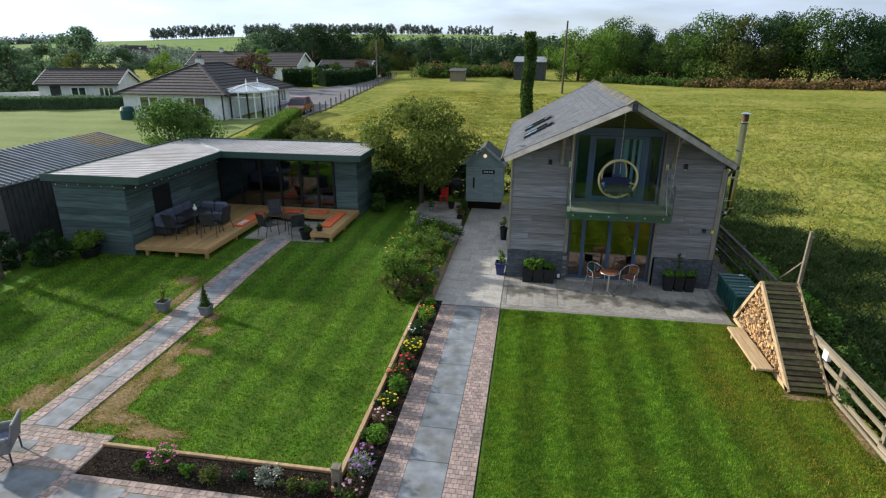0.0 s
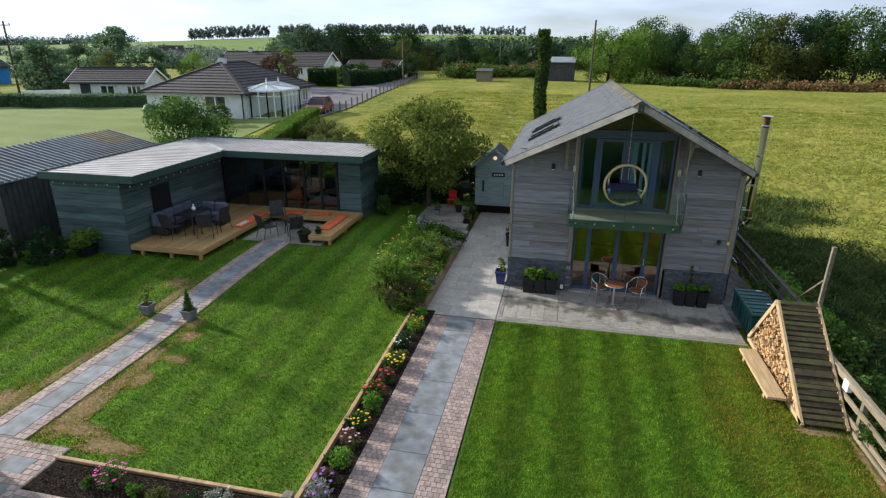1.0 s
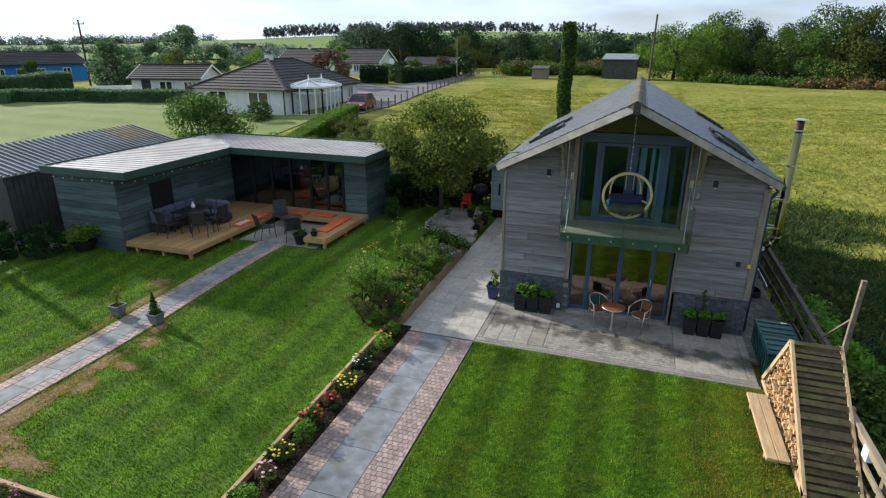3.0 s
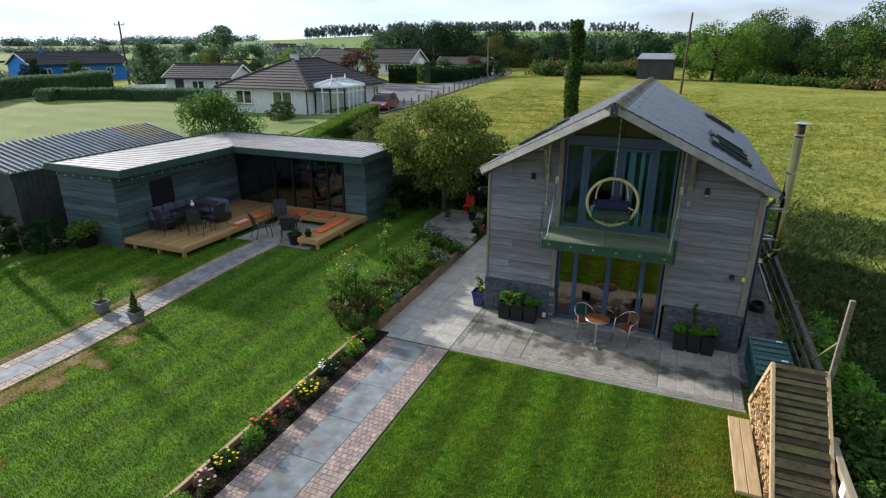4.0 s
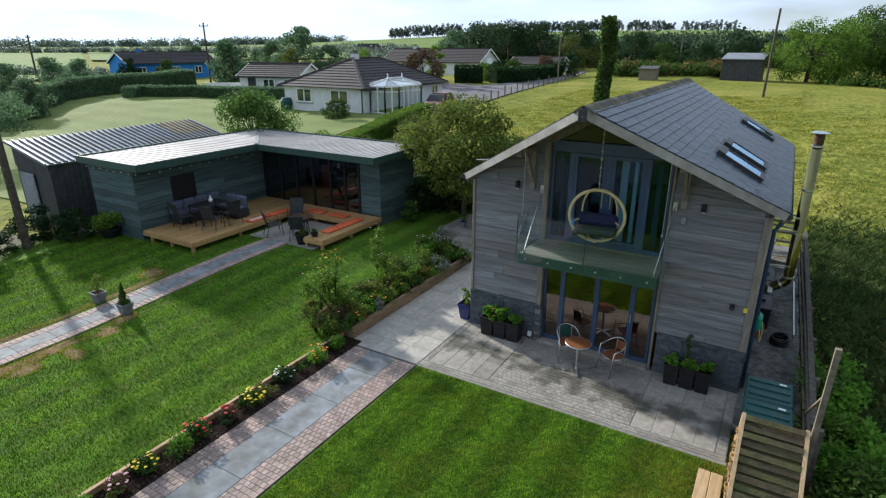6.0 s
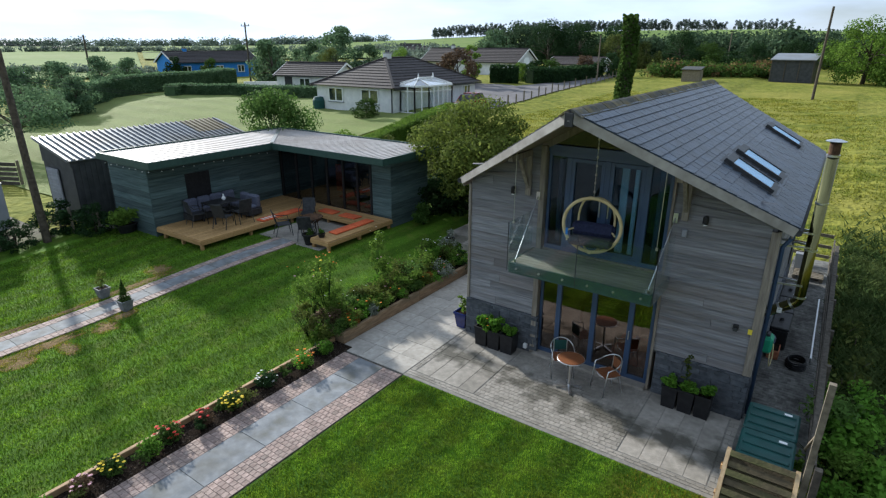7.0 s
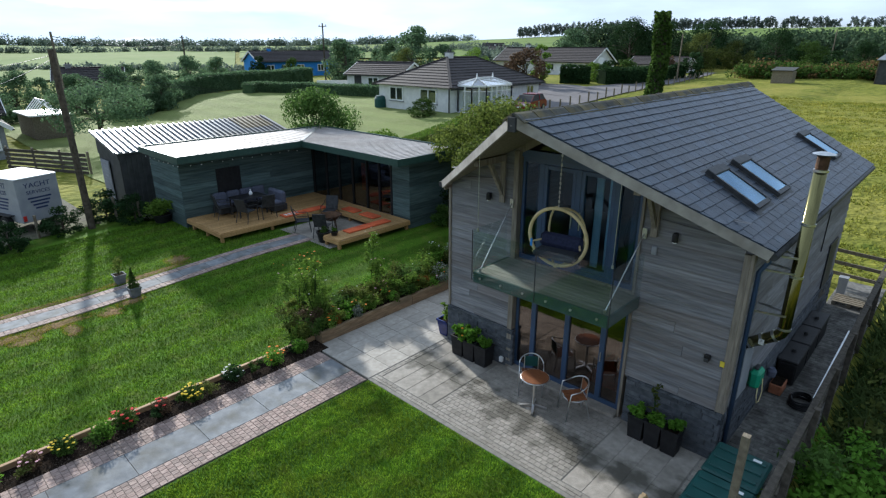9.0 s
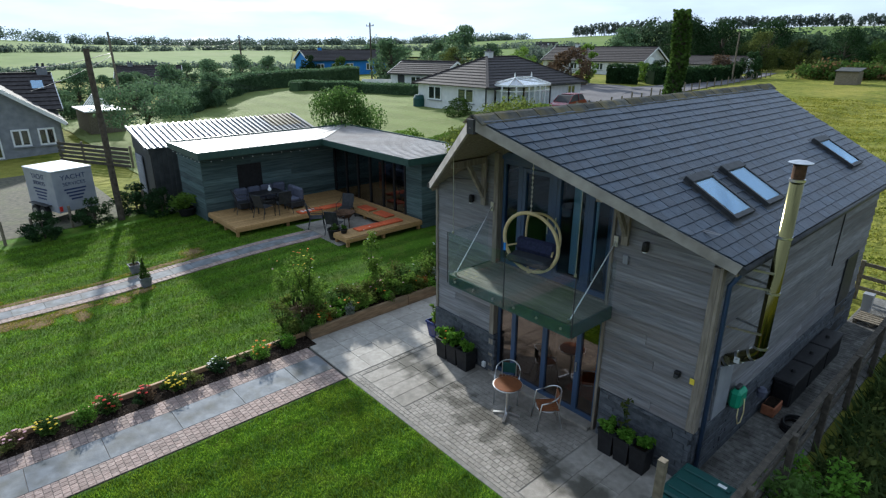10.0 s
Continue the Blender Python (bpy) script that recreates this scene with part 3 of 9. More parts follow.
def prism(bm, pts, off):
    """A flat outline pts drawn out along off."""
    off = Vector(off)
    a = [bm.verts.new(p) for p in pts]
    b = [bm.verts.new(Vector(p) + off) for p in pts]
    n = len(pts)
    bm.faces.new(a)
    bm.faces.new(b[::-1])
    for i in range(n):
        bm.faces.new([a[i], b[i], b[(i + 1) % n], a[(i + 1) % n]])
    bmesh.ops.recalc_face_normals(bm, faces=bm.faces[:])
    return bm


def tube(bm, pts, r, n=8, closed=False):
    """A round tube along pts."""
    pts = [Vector(p) for p in pts]
    rings = []
    k = len(pts)
    side = None
    for i, p in enumerate(pts):
        a, b = (pts[i - 1], pts[(i + 1) % k]) if closed else (pts[max(i - 1, 0)], pts[min(i + 1, k - 1)])
        d = (b - a).normalized()
        if side is None:
            side = d.orthogonal().normalized()
        side = (side - d * side.dot(d)).normalized()
        u = d.cross(side)
        rr = r[i] if isinstance(r, (list, tuple)) else r
        rings.append([bm.verts.new(p + rr * (math.cos(2 * math.pi * j / n) * side + math.sin(2 * math.pi * j / n) * u)) for j in range(n)])
    for i in range(k if closed else k - 1):
        p, q = rings[i], rings[(i + 1) % k]
        for j in range(n):
            f = bm.faces.new([p[j], p[(j + 1) % n], q[(j + 1) % n], q[j]])
            f.smooth = True
    if not closed:
        bm.faces.new(rings[0][::-1])
        bm.faces.new(rings[-1])
    return bm


def lathe(bm, rings, n=16, at=(0, 0, 0), square=False):
    """A turned or square-sided vessel from (radius, z) rings, closed at both ends."""
    seg = 4 if square else n
    turn = math.pi / 4 if square else 0
    rows = []
    for r, z in rings:
        rr = r * (1.4142 if square else 1)
        rows.append([bm.verts.new((at[0] + rr * math.cos(turn + 2 * math.pi * j / seg), at[1] + rr * math.sin(turn + 2 * math.pi * j / seg), at[2] + z)) for j in range(seg)])
    for p, q in zip(rows, rows[1:]):
        for j in range(seg):
            bm.faces.new([p[j], p[(j + 1) % seg], q[(j + 1) % seg], q[j]])
    bm.faces.new(rows[0][::-1])
    bm.faces.new(rows[-1])
    return bm


def step(a, b, v):
    t = np.clip((v - a) / (b - a), 0, 1)
    return t * t * (3 - 2 * t)


def leaf_quads(pts, size, rng, flat=0.0, aspect=0.55, face=None):
    """Small pointed leaves (two triangles each) at pts, turned at random."""
    n = len(pts)
    d = rng.normal(size=(n, 3))
    d[:, 2] *= 1 - flat
    d /= np.linalg.norm(d, axis=1)[:, None] + 1e-9
    e = rng.normal(size=(n, 3))
    e -= d * (e * d).sum(1)[:, None]
    e /= np.linalg.norm(e, axis=1)[:, None] + 1e-9
    if face is not None:
        w = face + rng.normal(0, 0.45, (n, 3))
        w /= np.linalg.norm(w, axis=1)[:, None] + 1e-9
        d -= w * (d * w).sum(1)[:, None]
        d /= np.linalg.norm(d, axis=1)[:, None] + 1e-9
        e = np.cross(w, d)
    s = (size * rng.uniform(0.6, 1.4, n))[:, None]
    v = np.stack([pts - d * s * 0.5, pts + e * s * aspect * 0.5, pts + d * s * 0.5, pts - e * s * aspect * 0.5], 1).reshape(-1, 3)
    return v, np.arange(4 * n).reshape(-1, 4)


def clump_points(rng, n, blobs, shell=0.55, outward=False):
    """Points spread in the outer part of the blobs (x, y, z, radius, squash)."""
    blobs = np.asarray(blobs, float)
    w = blobs[:, 3] ** 2
    k = rng.choice(len(blobs), n, p=w / w.sum())
    d = rng.normal(size=(n, 3))
    d /= np.linalg.norm(d, axis=1)[:, None]
    r = blobs[k, 3] * rng.uniform(shell, 1.08, n)
    p = d * r[:, None]
    p[:, 2] *= blobs[k, 4]
    return (p + blobs[k, :3], d) if outward else p + blobs[k, :3]


def ground_z(x, y):
    """Height of the land."""
    x, y = np.asarray(x, float), np.asarray(y, float)
    z = 0.25 * step(10, 17, y) * step(-4.6, -7.0, x)
    z = z + (1.15 * step(27, 44, y) + 0.85 * step(44, 76, y) + 0.3 * step(76, 130, y)) * (0.5 + 0.5 * step(-100, -50, x))
    r = np.hypot(x, y - 10)
    az = np.degrees(np.arctan2(-x, y - 10))
    hill = 13.5 * np.exp(-((az - 14) / 27) ** 2) + 4.2 + 5 * np.exp(-((az - 88) / 7) ** 2)
    z = z + hill * step(190, 520, r) + 4 * np.exp(-((az - 10) / 26) ** 2) * step(520, 900, r) - 10 * step(900, 2500, r)
    rough = 0.05 * np.sin(x * 0.9 + 1.3 * np.sin(y * 0.4)) * np.sin(y * 0.7) + 0.12 * np.sin(x * 0.13 + y * 0.09)
    inside = (x > -22) & (x < 6.3) & (y < 27)
    return z + np.where(inside, 0, rough * step(26, 34, np.where(x > 6.3, 26 + (x - 6.3) * 2, np.where(y > 27, y, 26 + (-22 - x)))))


def sheet(name, xs, ys, lift, material, label, category="", kind="structure"):
    """A patch of ground that follows the land, lift above it."""
    X, Y = np.meshgrid(xs, ys)
    v = np.stack([X, Y, ground_z(X, Y) + lift], -1).reshape(-1, 3)
    a = np.arange(len(xs) * len(ys)).reshape(len(ys), len(xs))
    f = np.stack([a[:-1, :-1], a[:-1, 1:], a[1:, 1:], a[1:, :-1]], -1).reshape(-1, 4)
    return tagged(raw(name, v, f, material, smooth=True), label, category, "", kind)


def gz(x, y):
    return float(ground_z(x, y))

# ---- the land ----
su = np.linspace(-1, 1, 261)
gx, gy = -4 + 9 * np.sinh(5.75 * su), 16 + 9 * np.sinh(5.75 * su)
GX, GY = np.meshgrid(gx, gy)
under = ((GX > -14.6) & (GX < 6.2) & (GY > -12) & (GY < 26.5))
GV = np.stack([GX, GY, ground_z(GX, GY) - 0.12 * under], -1).reshape(-1, 3)
ga = np.arange(261 * 261).reshape(261, 261)
GF = np.stack([ga[:-1, :-1], ga[:-1, 1:], ga[1:, 1:], ga[1:, :-1]], -1).reshape(-1, 4)
ground = tagged(raw("ground", GV, GF, M["field"], smooth=True), "rough yellow-green grazing field rolling to the hills", "field", "", "structure")

sheet("lawn", np.linspace(-18.0, -3.68, 60), np.linspace(6.86, 21.4, 60), 0.03, M["lawn_left"], "striped mown lawn with worn patches beside the path", "lawn")
sheet("lawn", np.linspace(-1.34, 5.9, 40), np.linspace(-12, 13.98, 60), 0.02, M["lawn_right"], "striped mown lawn before the house", "lawn")
sheet("lawn", np.linspace(-9.0, -3.4, 30), np.linspace(20.5, 27, 20), 0.026, M["lawn_left"], "shaded mown lawn behind the flower bed", "lawn")
# worn earth beside the garden path
WORN = ((-8.95, 8.2, 0.32, 1.1, 1), (-9.0, 10.2, 0.22, 0.7, 2), (-8.45, 10.3, 0.38, 0.2, 3), (-8.6, 7.6, 0.6, 0.2, 4), (-10.5, 9.4, 0.16, 1.5, 5), (-10.6, 12.9, 0.18, 1.2, 6), (-10.75, 8.0, 0.42, 0.7, 7), (-9.05, 11.9, 0.2, 0.35, 8), (-11.1, 14.0, 0.35, 0.35, 9), (-8.62, 9.35, 0.3, 0.35, 10), (-8.95, 9.3, 0.25, 0.6, 15), (-8.75, 11.3, 0.3, 0.3, 16), (-10.55, 11.2, 0.13, 0.6, 17), (5.25, 10.6, 0.42, 0.15, 11), (5.78, 9.6, 0.08, 0.9, 12), (-7.6, 7.3, 0.7, 0.22, 13))
for cx, cy, rx, ry, seed in WORN:
    rng = np.random.default_rng(seed)
    k = 72
    ang = np.linspace(0, 2 * np.pi, k, endpoint=False)
    rr = 0.95 + 0.5 * np.array([noise.noise((math.cos(a) * 1.6 + seed * 7, math.sin(a) * 1.6, 0)) + 0.7 * noise.noise((math.cos(a) * 5 + seed * 3, math.sin(a) * 5, 2)) for a in ang]) + rng.uniform(-0.2, 0.2, k)
    px, py = cx + rx * rr * np.cos(ang), cy + ry * rr * np.sin(ang)
    v = np.stack([np.r_[px, cx], np.r_[py, cy], np.r_[ground_z(px, py) + 0.036, gz(cx, cy) + 0.05]], -1)
    f = np.array([[i, (i + 1) % k, k] for i in range(k)])
    tagged(raw("bare_earth", v, f, M["dirt"]), "worn bare earth patch in the lawn", "earth patch", "", "structure")

# mown blades over the lawns
rng = np.random.default_rng(3)


def blades(name, n, x0, x1, y0, y1, lift, h, w, material, label, keep=None, bend=0.6):
    x, y = rng.uniform(x0, x1, n), rng.uniform(y0, y1, n)
    if keep is not None:
        k = keep(x, y)
        x, y = x[k], y[k]
    n = len(x)
    a = rng.uniform(0, 2 * np.pi, n)
    hh = h * rng.uniform(0.5, 1.3, n)
    z = ground_z(x, y) + lift
    dx, dy = np.cos(a) * w / 2, np.sin(a) * w / 2
    b = rng.uniform(0, 2 * np.pi, n)
    lean = hh * bend * rng.uniform(0.2, 1, n)
    v = np.stack([np.stack([x - dx, y - dy, z], -1), np.stack([x + dx, y + dy, z], -1), np.stack([x + np.cos(b) * lean, y + np.sin(b) * lean, z + hh], -1)], 1).reshape(-1, 3)
    return tagged(raw(name, v, np.arange(3 * n).reshape(-1, 3), material), label, "grass", "", "stuff")


def off_path(x, y):
    worn = np.zeros(len(x), bool)
    for cx, cy, rx, ry, seed in WORN:
        worn |= ((x - cx) / rx) ** 2 + ((y - cy) / ry) ** 2 < rng.uniform(0.0, 1.1, len(x))
    mid = -9.76 - 0.007 * (y - 7)
    return (abs(x - mid) > 0.54) & ~worn & ~((x > -15.9) & (y > rng.uniform(13, 20.5, len(x)))) & ~((x < -11.2) & (y > 17.6)) & ~((x > -11.3) & (x < -7.9) & (y > 18.1))


def mown(x, period, low):
    """Thinner standing blades in every other mown strip."""
    return np.where(np.sin((x + 0.175) * 2 * np.pi / period) + rng.normal(0, 0.25, len(x)) > 0, 1.0, low)


def patchy(x, y):
    """Uneven clumps of longer grass, in no pattern."""
    r2 = np.random.default_rng(9)
    s = np.zeros(len(x))
    for k in range(24):
        a, f, ph = r2.uniform(0, 2 * np.pi), r2.uniform(0.8, 5.5), r2.uniform(0, 7)
        s += np.sin(f * (x * np.cos(a) + y * np.sin(a)) + ph) / (0.9 + f * 0.2)
    return s + rng.normal(0, 2.5, len(x)) > 0.4


blades("lawn_grass", 250000, -16, -3.75, 6.9, 20.4, 0.025, 0.045, 0.02, M["blade"], "short green lawn blades", keep=lambda x, y: off_path(x, y) & (rng.uniform(0, 1, len(x)) < mown(x, 0.95, 0.72)))
blades("lawn_grass", 295000, -1.3, 5.85, 2.0, 13.95, 0.015, 0.045, 0.018, M["blade_right"], "short green lawn blades", keep=lambda x, y: off_path(x, y) & (rng.uniform(0, 1, len(x)) < np.clip((y - 2.0) / 3.6, 0, 1)) & (rng.uniform(0, 1, len(x)) < np.where(x > 3.6 + 0.3 * np.sin(y), 0.65, 1) * mown(x, 1.02, 0.8)))
blades("lawn_grass", 90000, 2.6, 5.85, 2.8, 13.95, 0.015, 0.045, 0.02, M["dry_turf"], "thin yellowed lawn blades", keep=lambda x, y: off_path(x, y) & (rng.uniform(0, 1, len(x)) < np.clip((x - 3.1) / 1.5 + 0.3 * np.sin(y * 1.3), 0, 0.6)))
blades("field_grass", 190000, 6.2, 42, 6, 62, -0.02, 0.09, 0.1, M["dry_blade"], "long pale field grass tufts", keep=patchy)
blades("field_grass", 105000, -16, 6.2, 28, 72, -0.02, 0.1, 0.11, M["dry_blade"], "long pale field grass tufts", keep=patchy)



def rank(x, y):
    """Rank growth by the fence, thinning out into the field."""
    edge = 9.9 + 1.3 * np.sin(y * 0.7) + 0.8 * np.sin(y * 1.9 + 1) + rng.normal(0, 1.2, len(x))
    return (x < edge) & (y + rng.normal(0, 2, len(x)) > 1) & (y + rng.normal(0, 2, len(x)) < 29)


blades("field_grass", 110000, 6.2, 14, -4, 34, -0.02, 0.24, 0.08, M["rank_blade"], "long dark green grass beside the fence", keep=rank, bend=1.8)



def on_worn(x, y):
    """Within the worn patches, thinner towards their middle."""
    k = np.zeros(len(x), bool)
    for cx, cy, rx, ry, _ in WORN:
        d = np.hypot((x - cx) / rx, (y - cy) / ry)
        k |= (d < 1.15) & (rng.uniform(0, 1, len(x)) < 0.04 + 0.35 * d ** 3)
    return k


blades("lawn_grass", 120000, -11.6, -6.8, 6.95, 14.6, 0.04, 0.03, 0.014, M["dry_turf"], "straw and thin grass on the worn earth", keep=on_worn)
# road, yards and the neighbour's lawn
def strip(name, left, right, lift, material, label, category, n=40):
    """A strip of ground between two lines of plan points."""
    def line(pts):
        pts = np.array(pts, float)
        s = np.r_[0, np.cumsum(np.hypot(*np.diff(pts, axis=0).T))]
        t = np.linspace(0, s[-1], n)
        return np.stack([np.interp(t, s, pts[:, 0]), np.interp(t, s, pts[:, 1])], -1)
    a, b = line(left), line(right)
    w = np.linspace(0, 1, 6)[None, :, None]
    P = a[:, None] * (1 - w) + b[:, None] * w
    v = np.stack([P[..., 0], P[..., 1], ground_z(P[..., 0], P[..., 1]) + lift], -1).reshape(-1, 3)
    k = np.arange(n * 6).reshape(n, 6)
    f = np.stack([k[:-1, :-1], k[:-1, 1:], k[1:, 1:], k[1:, :-1]], -1).reshape(-1, 4)
    return tagged(raw(name, v, f, material, smooth=True), label, category, "", "structure")


strip("road", [(-22.6, 45.5), (-22.7, 49.4), (-27.0, 51), (-29.0, 60), (-29.5, 63), (-27.5, 72), (-28.0, 90), (-30, 112)], [(-19.9, 45.5), (-20.2, 52), (-20.8, 60), (-21.8, 71), (-24.0, 85), (-26.5, 104), (-28, 113)], 0.08, M["asphalt"], "pale asphalt lane leading away", "road")
strip("yard", [(-33.5, 60), (-34.5, 70)], [(-24.0, 59), (-26.5, 69)], 0.1, M["asphalt"], "asphalt turning yard by the bungalow", "yard")
sheet("neighbour_lawn", np.linspace(-62, -22.2, 50), np.linspace(16, 52, 50), 0.05, M["lawn_far"], "wide pale mown lawn of the neighbour", "lawn")
sheet("gravel_yard", np.linspace(-30, -17.3, 20), np.linspace(4, 13.7, 20), 0.04, M["gravel"], "gravel yard with weeds", "yard")

# green pasture on the far hill
pa, pr = np.meshgrid(np.radians(np.linspace(-8, 62, 60)), np.linspace(235, 700, 40))
HX, HY = -pr * np.sin(pa), 10 + pr * np.cos(pa)
hv = np.stack([HX, HY, ground_z(HX, HY) + 0.6], -1).reshape(-1, 3)
hk = np.arange(2400).reshape(40, 60)
hf = np.stack([hk[:-1, :-1], hk[1:, :-1], hk[1:, 1:], hk[:-1, 1:]], -1).reshape(-1, 4)
pasture = tagged(raw("pasture", hv, hf, M["pasture"], smooth=True), "bright green pasture on the far hill", "pasture", "", "structure")

# pale hedged fields towards the low sun
pa, pr = np.meshgrid(np.radians(np.linspace(62.4, 106, 40)), np.linspace(118, 700, 60))
HX, HY = -pr * np.sin(pa), 10 + pr * np.cos(pa)
hv = np.stack([HX, HY, ground_z(HX, HY) + 0.35], -1).reshape(-1, 3)
hk = np.arange(2400).reshape(60, 40)
hf = np.stack([hk[:-1, :-1], hk[1:, :-1], hk[1:, 1:], hk[:-1, 1:]], -1).reshape(-1, 4)
tagged(raw("pasture", hv, hf, M["pasture"], smooth=True), "pale green hedged fields in the distance", "pasture", "", "structure")

# ---- the house ----
WX0, WX1, WY0, WY1 = -1.30, 4.885, 16.5, 25.2
RX, RZ, EZ, EX0, EX1, RY0, RY1 = 1.80, 5.76, 3.91, -1.53, 5.10, 14.5, 25.45
SLOPE = (RZ - EZ) / (EX1 - RX)


def roof_z(x):
    return RZ - SLOPE * abs(x - RX)


def prow(x):
    return RY0 + (WY0 - RY0) * abs(x - RX) / (EX1 - RX)


house = thing("house", (WX0, WY0, 0), "two-storey house clad in silvered timber boards, slate roof", "house")
house.matrix_basis = Matrix()
# stone plinth
for a, b, c, d in ((WX0 - 0.02, 0.62, WY0 - 0.03, WY0 + 0.3), (3.22, WX1 + 0.02, WY0 - 0.03, WY0 + 0.3), (WX1 - 0.3, WX1 + 0.03, WY0 + 0.3, WY1), (WX0 - 0.03, WX0 + 0.3, WY0 + 0.3, WY1)):
    part("plinth", boxed(a + 0.03, b - 0.03, c + 0.03, d - 0.02, -0.1, 0.96), M["stone"], house, "dark slate stone base")
rs = random.Random(5)
ROWS_STONE = []
z = 0.0
while z < 0.93:
    z1 = min(z + rs.choice((0.06, 0.075, 0.09, 0.12)), 0.965)
    ROWS_STONE.append((z, z1 if z1 < 0.93 else 0.965))
    z = z1
for fx0, fx1 in ((WX0 - 0.02, 0.62), (3.22, WX1 + 0.03)):
    for z0, z1 in ROWS_STONE:
        x = fx0
        while x < fx1 - 0.05:
            w = min(rs.uniform(0.14, 0.55), fx1 - x)
            part("stone", boxed(x + 0.004, x + w - 0.004, WY0 - 0.05 - rs.uniform(0, 0.018), WY0 + 0.02, z0, z1 - 0.003, 0.004), M["stone"], house)
            x += w
for z0, z1 in ROWS_STONE:
    y = WY0 + 0.02
    while y < WY1 - 0.05:
        w = min(rs.uniform(0.5, 1.3), WY1 - y)
        part("stone", boxed(WX1 - 0.02, WX1 + 0.045 + rs.uniform(0, 0.02), y + 0.004, y + w - 0.004, z0, z1 - 0.004, 0.006), M["stone"], house)
        y += w
# wall cores
DX0, DX1 = 0.50, 3.16
for x0, x1 in ((WX0 + 0.03, DX0), (DX1, WX1 - 0.03)):
    bm = prism(bmesh.new(), [(x0, WY0 + 0.03, 0.9), (x1, WY0 + 0.03, 0.9), (x1, WY0 + 0.03, roof_z(x1) - 0.13), (x0, WY0 + 0.03, roof_z(x0) - 0.13)], (0, 0.2, 0))
    part("wall", bm, M["board"], house)
part("wall", boxed(WX1 - 0.23, WX1 - 0.03, WY0 + 0.23, WY1, 0.9, roof_z(WX1) - 0.12), M["board"], house)
part("wall", boxed(WX0 + 0.03, WX0 + 0.23, WY0 + 0.23, WY1, 0.9, roof_z(WX0) - 0.12), M["board"], house)
part("wall", prism(bmesh.new(), [(WX0 + 0.03, WY1 - 0.2, 0), (WX1 - 0.03, WY1 - 0.2, 0), (WX1 - 0.03, WY1 - 0.2, roof_z(WX1) - 0.12), (RX, WY1 - 0.2, RZ - 0.14), (WX0 + 0.03, WY1 - 0.2, roof_z(WX0) - 0.12)], (0, 0.2, 0)), M["board"], house)
# horizontal boards, each lapped over the one below
BH = 0.193


def board_front(x0, x1, z0):
    z1 = z0 + BH + 0.012
    top0, top1 = roof_z(x0) - 0.15, roof_z(x1) - 0.15
    a = min(z1, top0)
    b = min(z1, top1)
    if max(a, b) < z0 + 0.03:
        return
    a, b = max(a, z0 + 0.01), max(b, z0 + 0.01)
    bm = bmesh.new()
    y_lo, y_hi = WY0 - 0.022, WY0 + 0.004
    v = [bm.verts.new(p) for p in ((x0, y_lo, z0), (x1, y_lo, z0), (x1, y_hi, b), (x0, y_hi, a), (x0, WY0 + 0.03, z0), (x1, WY0 + 0.03, z0), (x1, WY0 + 0.03, b), (x0, WY0 + 0.03, a))]
    for f in ((0, 1, 2, 3), (5, 4, 7, 6), (1, 0, 4, 5), (3, 2, 6, 7), (0, 3, 7, 4), (2, 1, 5, 6)):
        bm.faces.new([v[i] for i in f])
    part("board", bm, M["board"], house)


for i in range(18):
    z0 = 0.968 + i * BH
    for x0, x1 in ((WX0 + 0.05, DX0 - 0.06), (DX1 + 0.0, WX1 - 0.1)):
        if rs.random() < 0.14:
            s = x0 + (x1 - x0) * rs.uniform(0.3, 0.7)
            board_front(x0, s - 0.003, z0)
            board_front(s + 0.003, x1, z0)
        else:
            board_front(x0, x1, z0)
for i in range(15):
    z0 = 0.968 + i * BH
    cuts = [WY0 + 0.1, WY0 + 2.2 + rs.uniform(-0.8, 0.8), WY0 + 5.4 + rs.uniform(-0.9, 0.9), WY1]
    for y0, y1 in zip(cuts, cuts[1:]):
        bm = bmesh.new()
        z1 = min(z0 + BH + 0.012, roof_z(WX1) - 0.06)
        v = [bm.verts.new(p) for p in ((WX1 + 0.022, y0 + 0.003, z0), (WX1 + 0.022, y1 - 0.003, z0), (WX1 - 0.004, y1 - 0.003, z1), (WX1 - 0.004, y0 + 0.003, z1), (WX1 - 0.03, y0 + 0.003, z0), (WX1 - 0.03, y1 - 0.003, z0), (WX1 - 0.03, y1 - 0.003, z1), (WX1 - 0.03, y0 + 0.003, z1))]
        for f in ((0, 1, 2, 3), (5, 4, 7, 6), (1, 0, 4, 5), (3, 2, 6, 7), (0, 3, 7, 4), (2, 1, 5, 6)):
            bm.faces.new([v[k] for k in f])
        part("board", bm, M["board"], house)
# corner posts and door posts
for x0, x1, z1 in ((WX0 - 0.01, WX0 + 0.05, 3.8), (WX1 - 0.1, WX1 - 0.0, 3.78)):
    part("corner_post", boxed(x0, x1, WY0 - 0.045, WY0 + 0.03, 0.968, z1, 0.004), M["oak"], house)
part("corner_post", boxed(WX1, WX1 + 0.045, WY0 - 0.04, WY0 + 0.1, 0.968, 3.8, 0.004), M["oak"], house)
for x0, x1, z0 in ((DX0 - 0.06, DX0 + 0.06, 0.0), (DX1 - 0.05, DX1 + 0.0, 0.0)):
    part("door_post", boxed(x0, x1, WY0 - 0.06, WY0 + 0.25, z0, roof_z((x0 + x1) / 2) - 0.2, 0.006), M["oak"], house)
part("floor_beam", boxed(DX0 + 0.06, DX1 - 0.06, WY0 + 0.0, WY0 + 0.25, 2.22, 2.62), M["oak"], house)
